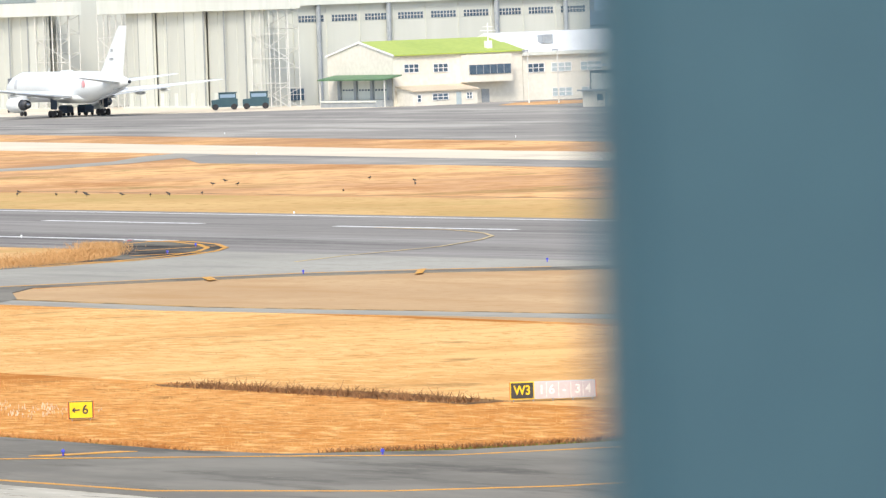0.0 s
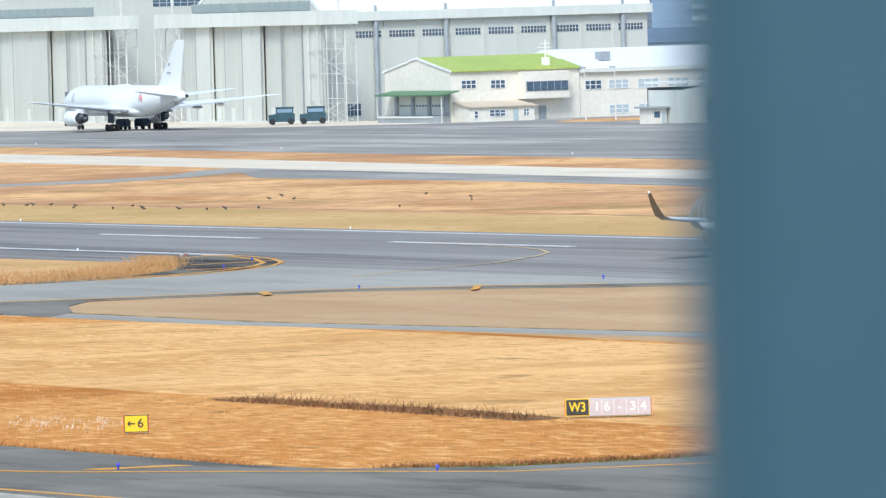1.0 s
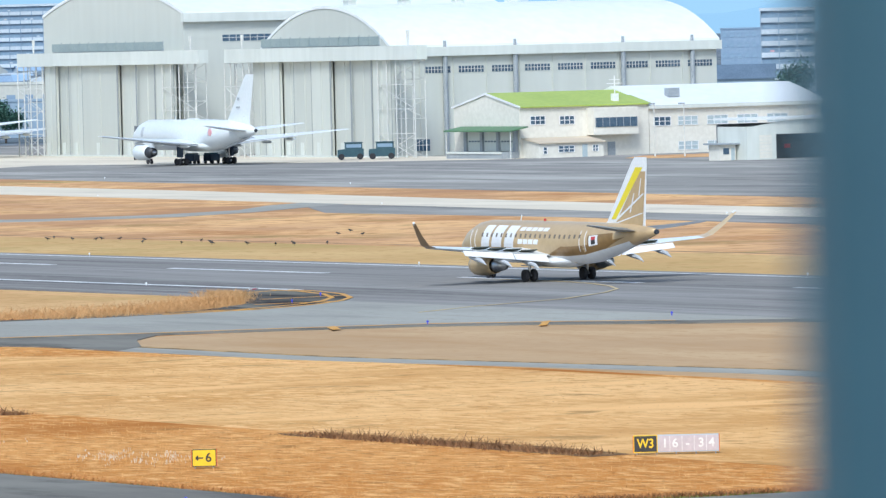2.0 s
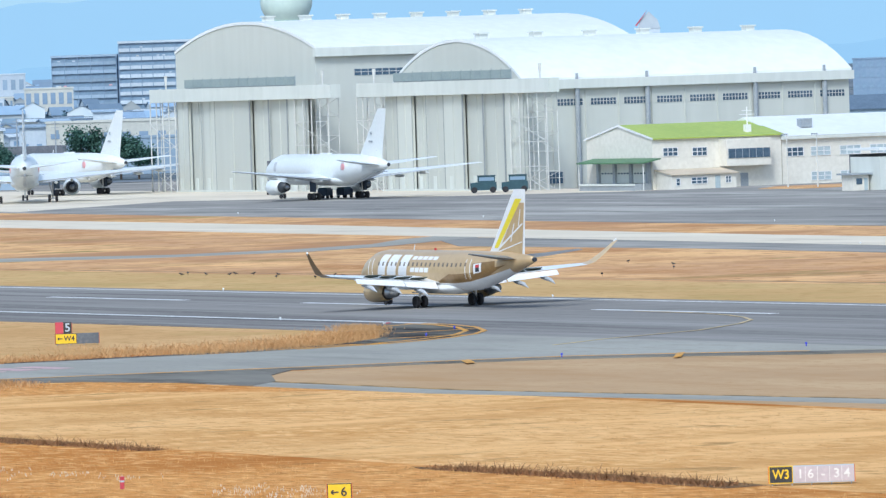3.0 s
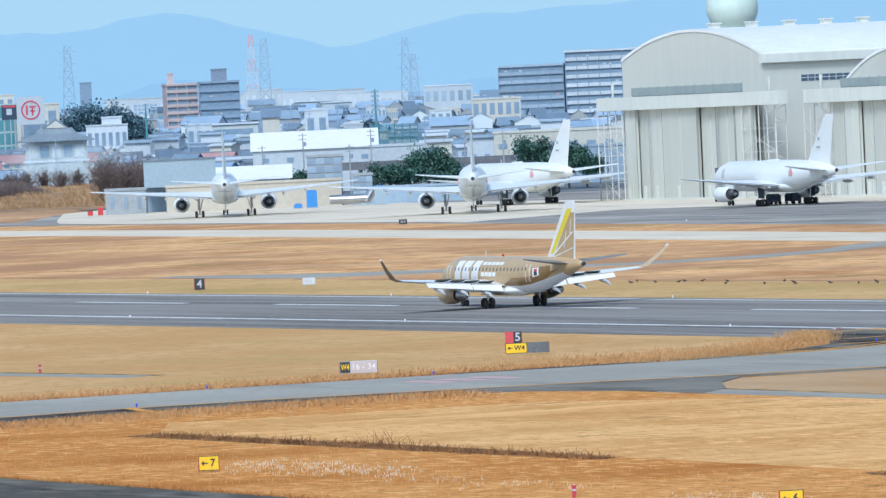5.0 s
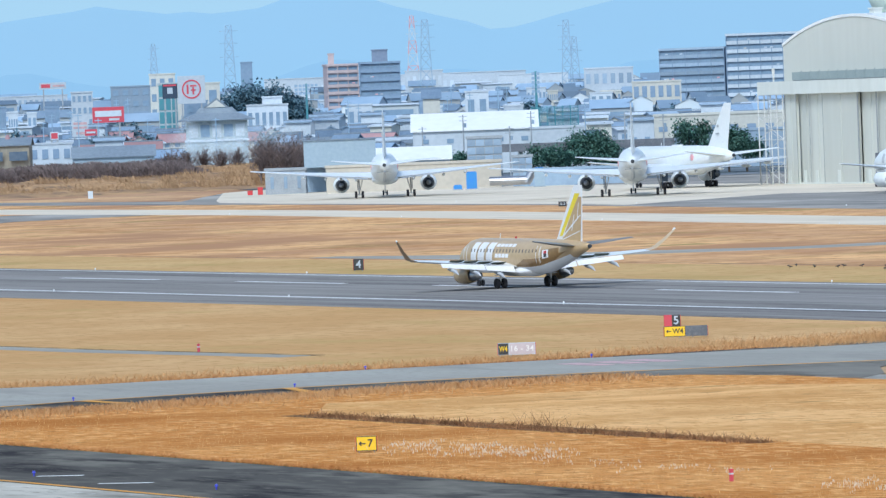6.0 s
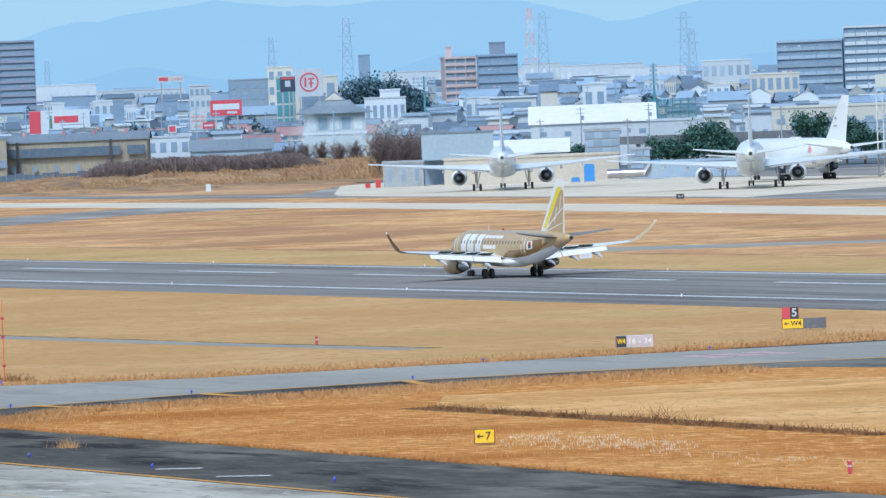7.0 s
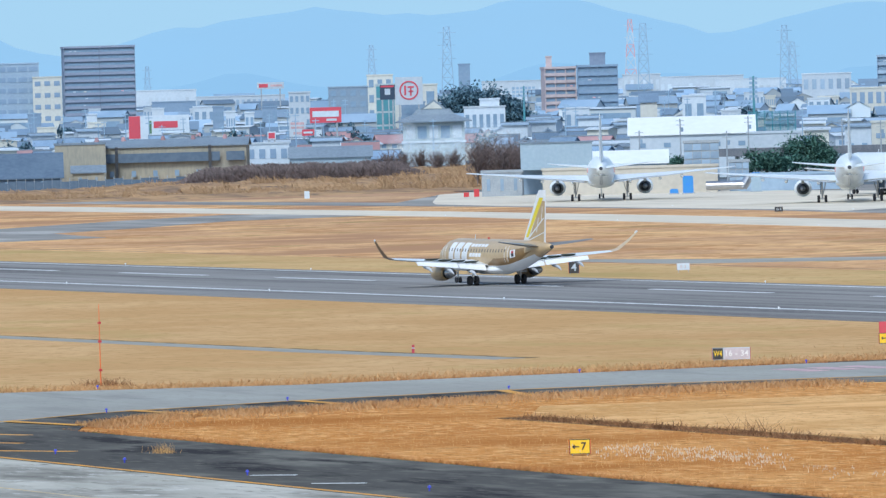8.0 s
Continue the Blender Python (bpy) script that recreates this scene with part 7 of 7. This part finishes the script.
def tufts(name, label, material, spots, category, lean=0.35):
    """Loose blades: (x, y, height, half width) each."""
    rnd = random.Random(len(spots))
    verts, faces = [], []
    for x, y, h, w in spots:
        a = rnd.uniform(-0.9, 0.9)
        c, s = math.cos(a) * w, math.sin(a) * w
        lx, ly = rnd.gauss(0, h * lean), rnd.gauss(0, h * lean)
        k = len(verts)
        verts += [(x - c, y - s, -0.02), (x + c, y + s, -0.02), (x + c * 0.25 + lx, y + s * 0.25 + ly, h), (x - c * 0.25 + lx, y - s * 0.25 + ly, h)]
        faces.append((k, k + 1, k + 2, k + 3))
    me = bpy.data.meshes.new(name)
    me.from_pydata(verts, [], faces)
    me.materials.append(material)
    return tagged(new(name, me), label, category, kind="stuff")


def build_plants():
    rnd = random.Random(3)
    g = rnd.gauss
    u = rnd.uniform
    sp = [(u(153.2, 178), u(260, 424), u(0.03, 0.10), u(0.006, 0.016)) for _ in range(16000)]
    sp = [q for q in sp if q[1] < 424 - max(0.0, 160 - q[0]) * 1.2 and q[1] > 258 + max(0.0, 159 - q[0]) * 1.3]
    sp += [(152.9 + abs(g(0, 0.6)), u(272, 412), u(0.08, 0.26), u(0.01, 0.03)) for _ in range(8000)]
    sp += [(156 + 18 * q, 257.6 + 4.5 * (1 - q) ** 2 + abs(g(0, 0.8)), u(0.08, 0.26), u(0.01, 0.03)) for q in (rnd.random() for _ in range(2500))]
    tufts("tall_grass", "tall orange dry grass beside the taxiway", STRAW, sp, "grass", 1.1)
    sp = [(u(153.2, 178), u(262, 418), u(0.1, 0.26), u(0.005, 0.011)) for _ in range(5000)]
    tufts("seed_heads", "pale upright seed stalks in the orange grass", PALE_STRAW, sp, "grass", 0.25)
    sp = [(152.8 + abs(g(0, 0.22)), u(275, 412), u(0.03, 0.12), u(0.02, 0.06)) for _ in range(2600)]
    sp += [(155 + 14 * q, 257.2 + 5 * (1 - q) ** 2 + abs(g(0, 0.3)), u(0.03, 0.14), u(0.02, 0.06)) for q in (rnd.random() for _ in range(900))]
    tufts("edge_weeds", "low green weeds along the taxiway edge", GREEN_WEED, sp, "weeds", 0.7)
    sp = [(u(179, 222), u(260, 428), u(0.02, 0.05), u(0.02, 0.06)) for _ in range(9000)]
    exit_fringe = [(x, min(435.6, 420 + (x - 154) * 1.05 if x < 166 else 431 + (x - 166) * 0.15) - abs(g(0, 3.5)), u(0.1, 0.36), u(0.015, 0.04)) for x in (u(155.5, 214) for _ in range(12000))]
    exit_fringe += [(x, (466 if x > 188 else 466 + (188 - x) * 0.45) + abs(g(0, 5)), u(0.08, 0.32), u(0.015, 0.04)) for x in (u(160, 240) for _ in range(12000))]
    for _ in range(16000):
        q = rnd.random()
        exit_fringe.append((241 + 34.5 * q + g(0, 0.7), 461 + 36.5 * q ** 2.2 + abs(g(0, 8)) * (1.25 - q), u(0.1, 0.4), u(0.012, 0.03)))
    tufts("fringe_grass", "tall orange-tan dry grass along the exit taxiway", TAN_STRAW, exit_fringe, "grass", 0.7)
    tufts("field_grass", "dry tan grass of the field", TAN_STRAW, sp, "grass", 1.5)
    sp = [(178.4 + g(0, 0.5), 288 + 26 * rnd.random() ** 0.9, (u(0.06, 0.3) + 0.4 * rnd.random() ** 6) * (0.55 + 0.45 * math.sin(rnd.random() * 3.1)), u(0.012, 0.04)) for _ in range(2400)]
    sp += [(178.4 + g(0, 0.4), u(346, 405), u(0.05, 0.22) + 0.35 * rnd.random() ** 6, u(0.012, 0.04)) for _ in range(3800)]
    sp += [(178.6 + g(0, 0.6), u(288, 317), u(0.03, 0.16), u(0.02, 0.06)) for _ in range(1600)]
    sp += [(178.6 + g(0, 0.6), u(346, 406), u(0.03, 0.15), u(0.02, 0.06)) for _ in range(3000)]
    sp += [(153.0 + abs(g(0, 0.25)), u(266, 418), u(0.03, 0.15), u(0.015, 0.035)) for _ in range(2600)]
    sp += [(155.5 + 13 * q, 257.6 + 5 * (1 - q) ** 2 + abs(g(0, 0.5)), u(0.06, 0.28), u(0.015, 0.04)) for q in (rnd.random() for _ in range(1500))]
    sp += [(x, 465.6 + (max(0.0, 188 - x) * 0.45) + abs(g(0, 0.3)), u(0.05, 0.18), u(0.02, 0.05)) for x in (u(162, 240) for _ in range(1500))]
    sp += [(180 + g(0, 0.5), 377 + g(0, 1.3), u(0.2, 1.0), 0.02) for _ in range(46)]
    sp += [(179.8 + g(0, 0.8), 481 + g(0, 1.6), u(0.15, 0.6), u(0.015, 0.04)) for _ in range(200)]
    tufts("dead_weeds", "dark brown dead weeds along the drain", WEED, sp, "weeds", 0.75)
    sp = [(163.0 + g(0, 1.4), u(338, 359), u(0.3, 0.75), u(0.015, 0.035)) for _ in range(190)]
    sp += [(163.0 + g(0, 1.2), u(318, 337), u(0.2, 0.4), u(0.012, 0.03)) for _ in range(34)]
    sp += [(161.5 + g(0, 1.2), u(296, 306), u(0.2, 0.5), u(0.012, 0.03)) for _ in range(70)]
    verts, faces = [], []
    for x, y, h, w in sp:
        for q in range(4):
            a = rnd.uniform(0, 3.14)
            k = len(verts)
            zx = h + rnd.uniform(-0.12, 0.05)
            c, s = math.cos(a) * w, math.sin(a) * w
            xx = x + g(0, 0.13)
            verts += [(xx - c, y - s, zx - 0.07), (xx + c, y + s, zx - 0.06), (xx + c * 0.5, y + s, zx + 0.06), (xx - c * 0.5, y - s, zx + 0.03)]
            faces.append((k, k + 1, k + 2, k + 3))
    me = bpy.data.meshes.new("pampas_grass")
    me.from_pydata(verts, [], faces)
    me.materials.append(PLUME)
    tagged(new("pampas_grass", me), "feathery pale pampas plumes in the dry grass", "pampas grass", kind="stuff")
    tufts("pampas_stems", "thin stems under the pampas plumes", STRAW, [(x, y, h, 0.012) for x, y, h, w in sp], "pampas grass", 0.02)
    sp = [(146.4 + g(0, 0.35), 382.6 + g(0, 0.5), u(0.15, 0.7), 0.009) for _ in range(160)]
    tufts("weed_clump", "pale weed clump growing through the taxiway", PALE_STRAW, sp, "weeds", 0.4)
    slab("field_drain", [(177.4, 287), (179.9, 287), (180.6, 296), (180.4, 303), (179.4, 311), (178.4, 318), (177.6, 316), (177.9, 305)], 0.015, SOIL, "bare dark soil strip of the field drain", "drain")
    slab("field_drain", [(178.2, 346), (179.2, 346), (180.3, 362), (180.5, 380), (179.4, 398), (178.6, 407), (177.2, 407), (177.4, 390), (177.6, 365)], 0.015, SOIL, "bare dark soil strip of the field drain", "drain")


def build_birds():
    bird = None
    rnd = random.Random(9)
    spots = [(341 + rnd.uniform(-2, 5), 600 + 60 * rnd.random()) for _ in range(17)] + [(361.7, 631.5), (362, 627), (372, 610), (368, 640), (376, 625), (366, 600), (352, 590)]
    for x, y in spots:
        if bird is None:
            bird = thing("crow", (x, y, 0.05), 40, "black crow standing in the dry grass", "bird", "crows in the grass")
            secs = [[(r * math.sin(k * 0.785), yy, z + r * math.cos(k * 0.785)) for k in range(8)] for yy, z, r in ((0.26, 0.30, 0.01), (0.17, 0.31, 0.05), (0.05, 0.25, 0.085), (-0.1, 0.21, 0.075), (-0.2, 0.19, 0.04), (-0.34, 0.17, 0.02))]
            part("body", rings(bmesh.new(), secs), BIRD, bird)
            for s in (-1, 1):
                part("wing", prism(bmesh.new(), [(0.06, 0.27), (-0.1, 0.27), (-0.3, 0.2), (-0.12, 0.17)], s * 0.08, s * 0.1, "x"), BIRD, bird)
                part("leg", rod(bmesh.new(), (s * 0.03, -0.02, 0), (s * 0.03, -0.02, 0.17), 0.01, 4), BIRD, bird)
        else:
            copy_thing(bird, pose(x, y, 0.05, 0, 0, rnd.uniform(0, 360)))


def build_vehicles():
    """Two dark tow tractors before the lower hangar, and boarding stairs by the aircraft."""
    first = None
    for k, (x, y) in enumerate(((587.1, 1020.2), (591.2, 1017.2))):
        if first:
            copy_thing(first, pose(x, y, 0.1, 0, 0, 58))
            continue
        t = first = thing("tow_tractor", (x, y, 0.1), 62, "dark green aircraft tow tractor with a glazed cab", "vehicle", "tow tractors")
        part("body", prism(bmesh.new(), [(-2.1, 0.45), (2.1, 0.45), (2.1, 1.6), (0.6, 1.75), (-2.1, 1.75)], -1.1, 1.1, "x"), TRUCK, t)
        cab = part("cab", B(-1.0, 1.0, -1.9, 0.9, 1.75, 2.7), TRUCK, t)
        part("window", B(-1.03, 1.03, -1.7, 0.7, 1.95, 2.5), TOWN_GLASS, cab)
        part("window", B(-0.8, 0.8, 0.9, 0.94, 1.9, 2.55), TOWN_GLASS, cab)
        part("roof", B(-1.1, 1.1, -2.0, 1.0, 2.7, 2.82), TRUCK, cab)
        part("lamp", B(0.5, 0.9, 2.1, 2.15, 0.9, 1.15), W_WHITE, t)
        part("lamp", B(-0.9, -0.5, 2.1, 2.15, 0.9, 1.15), W_WHITE, t)
        for sx in (-1, 1):
            for sy in (-1.5, 1.5):
                part("wheel", wheel(bmesh.new(), sx * 1.0, sy, 0.5, 0.5, 0.35, 14), TYRE, t)
    cart = None
    for x, y in ((563.0, 1029.0), (566.0, 1028.0)):
        if cart:
            copy_thing(cart, pose(x, y, 0.1, 0, 0, 20))
            continue
        cart = thing("ground_cart", (x, y, 0.1), 35, "dark blue ground equipment cart under the tanker", "cart", "ground carts")
        part("body", B(-1.1, 1.1, -0.8, 0.8, 0.45, 1.5), NAVY, cart)
        part("hood", prism(bmesh.new(), [(-0.8, 1.5), (0.8, 1.5), (0.6, 1.75), (-0.8, 1.75)], -1.0, 0.6, "x"), TRUCK, cart)
        part("tow_bar", rod(bmesh.new(), (-1.1, 0, 0.5), (-2.2, 0, 0.3), 0.06, 6), GREY_STEEL, cart)
        for sx in (-0.7, 0.7):
            for sy in (-0.75, 0.75):
                part("wheel", wheel(bmesh.new(), sx, sy, 0.3, 0.3, 0.2, 10), TYRE, cart)
    st = thing("boarding_stairs", (583.5, 1084.5, 0.1), -28, "dark mobile boarding stairs by the aircraft's nose", "stairs")
    part("ramp", prism(bmesh.new(), [(-4.5, 0.6), (3.0, 4.0), (4.5, 4.0), (4.5, 3.5), (-3.5, 0.3)], -0.9, 0.9, "x"), GAP, st)
    for i in range(10):
        part("step", B(-0.85, 0.85, -4.3 + 0.7 * i, -3.7 + 0.7 * i, 0.75 + 0.33 * i, 0.85 + 0.33 * i), GREY_STEEL, st)
    part("platform_cage", B(-0.9, 0.9, 3.0, 4.6, 4.0, 5.6), GAP, st)
    part("chassis", B(-1.0, 1.0, -3.5, 4.4, 0.4, 0.9), TRUCK, st)
    for sx in (-1, 1):
        for sy in (-2.6, 3.4):
            part("wheel", wheel(bmesh.new(), sx * 0.95, sy, 0.4, 0.4, 0.3, 12), TYRE, st)


build_signs()
build_posts()
build_plants()
build_birds()
build_vehicles()


# ---- near pillar ----
def build_pillar():
    p = thing("pillar", (1.836, 2.837, 17.5), 0, "smooth blue-grey painted steel terrace pillar", "pillar")
    m = pose(0, 0, 0, 0, 0, -32)
    bm = box(bmesh.new(), 0.0, 0.5, -0.2, 0.2, 0.0, 4.5, m=m)
    bmesh.ops.bevel(bm, geom=bm.edges[:], offset=0.02, segments=3, affect="EDGES")
    part("shaft", bm, PILLAR, p)
    part("base_plate", box(bmesh.new(), -0.08, 0.58, -0.28, 0.28, -0.03, 0.0, m=m), GREY_STEEL, p)
    tagged(finish("terrace_floor", B(-8, 6, -8, 3.6, 0.0, 17.47), OLD_CONCRETE), "pale concrete terrace block under the camera", "floor", kind="structure")


build_pillar()


# ---- what moves ----
def motions():
    """The landing jet rolls out along the runway and slows down."""
    rows = [(0.0, 404.0), (0.5, 426.5), (1.0, 448.8), (1.5, 470.9), (1.7, 479.6), (2.8, 523.4), (3.5, 549.5), (4.0, 567.5), (4.5, 585.5), (5.0, 602.0), (6.5, 648.5), (7.0, 663.5), (7.5, 678.0), (8.0, 691.5)]
    walk(smoke, [(t, smoke.matrix_basis.copy() @ pose(0.35 * t - 1.4, 0, 0.05 * t)) for t in (0.0, 4.0, 8.0)])
    walk(jet, [(t, pose(301.8, y, 0.095, 0, 0, -2.6)) for t, y in rows])


motions()
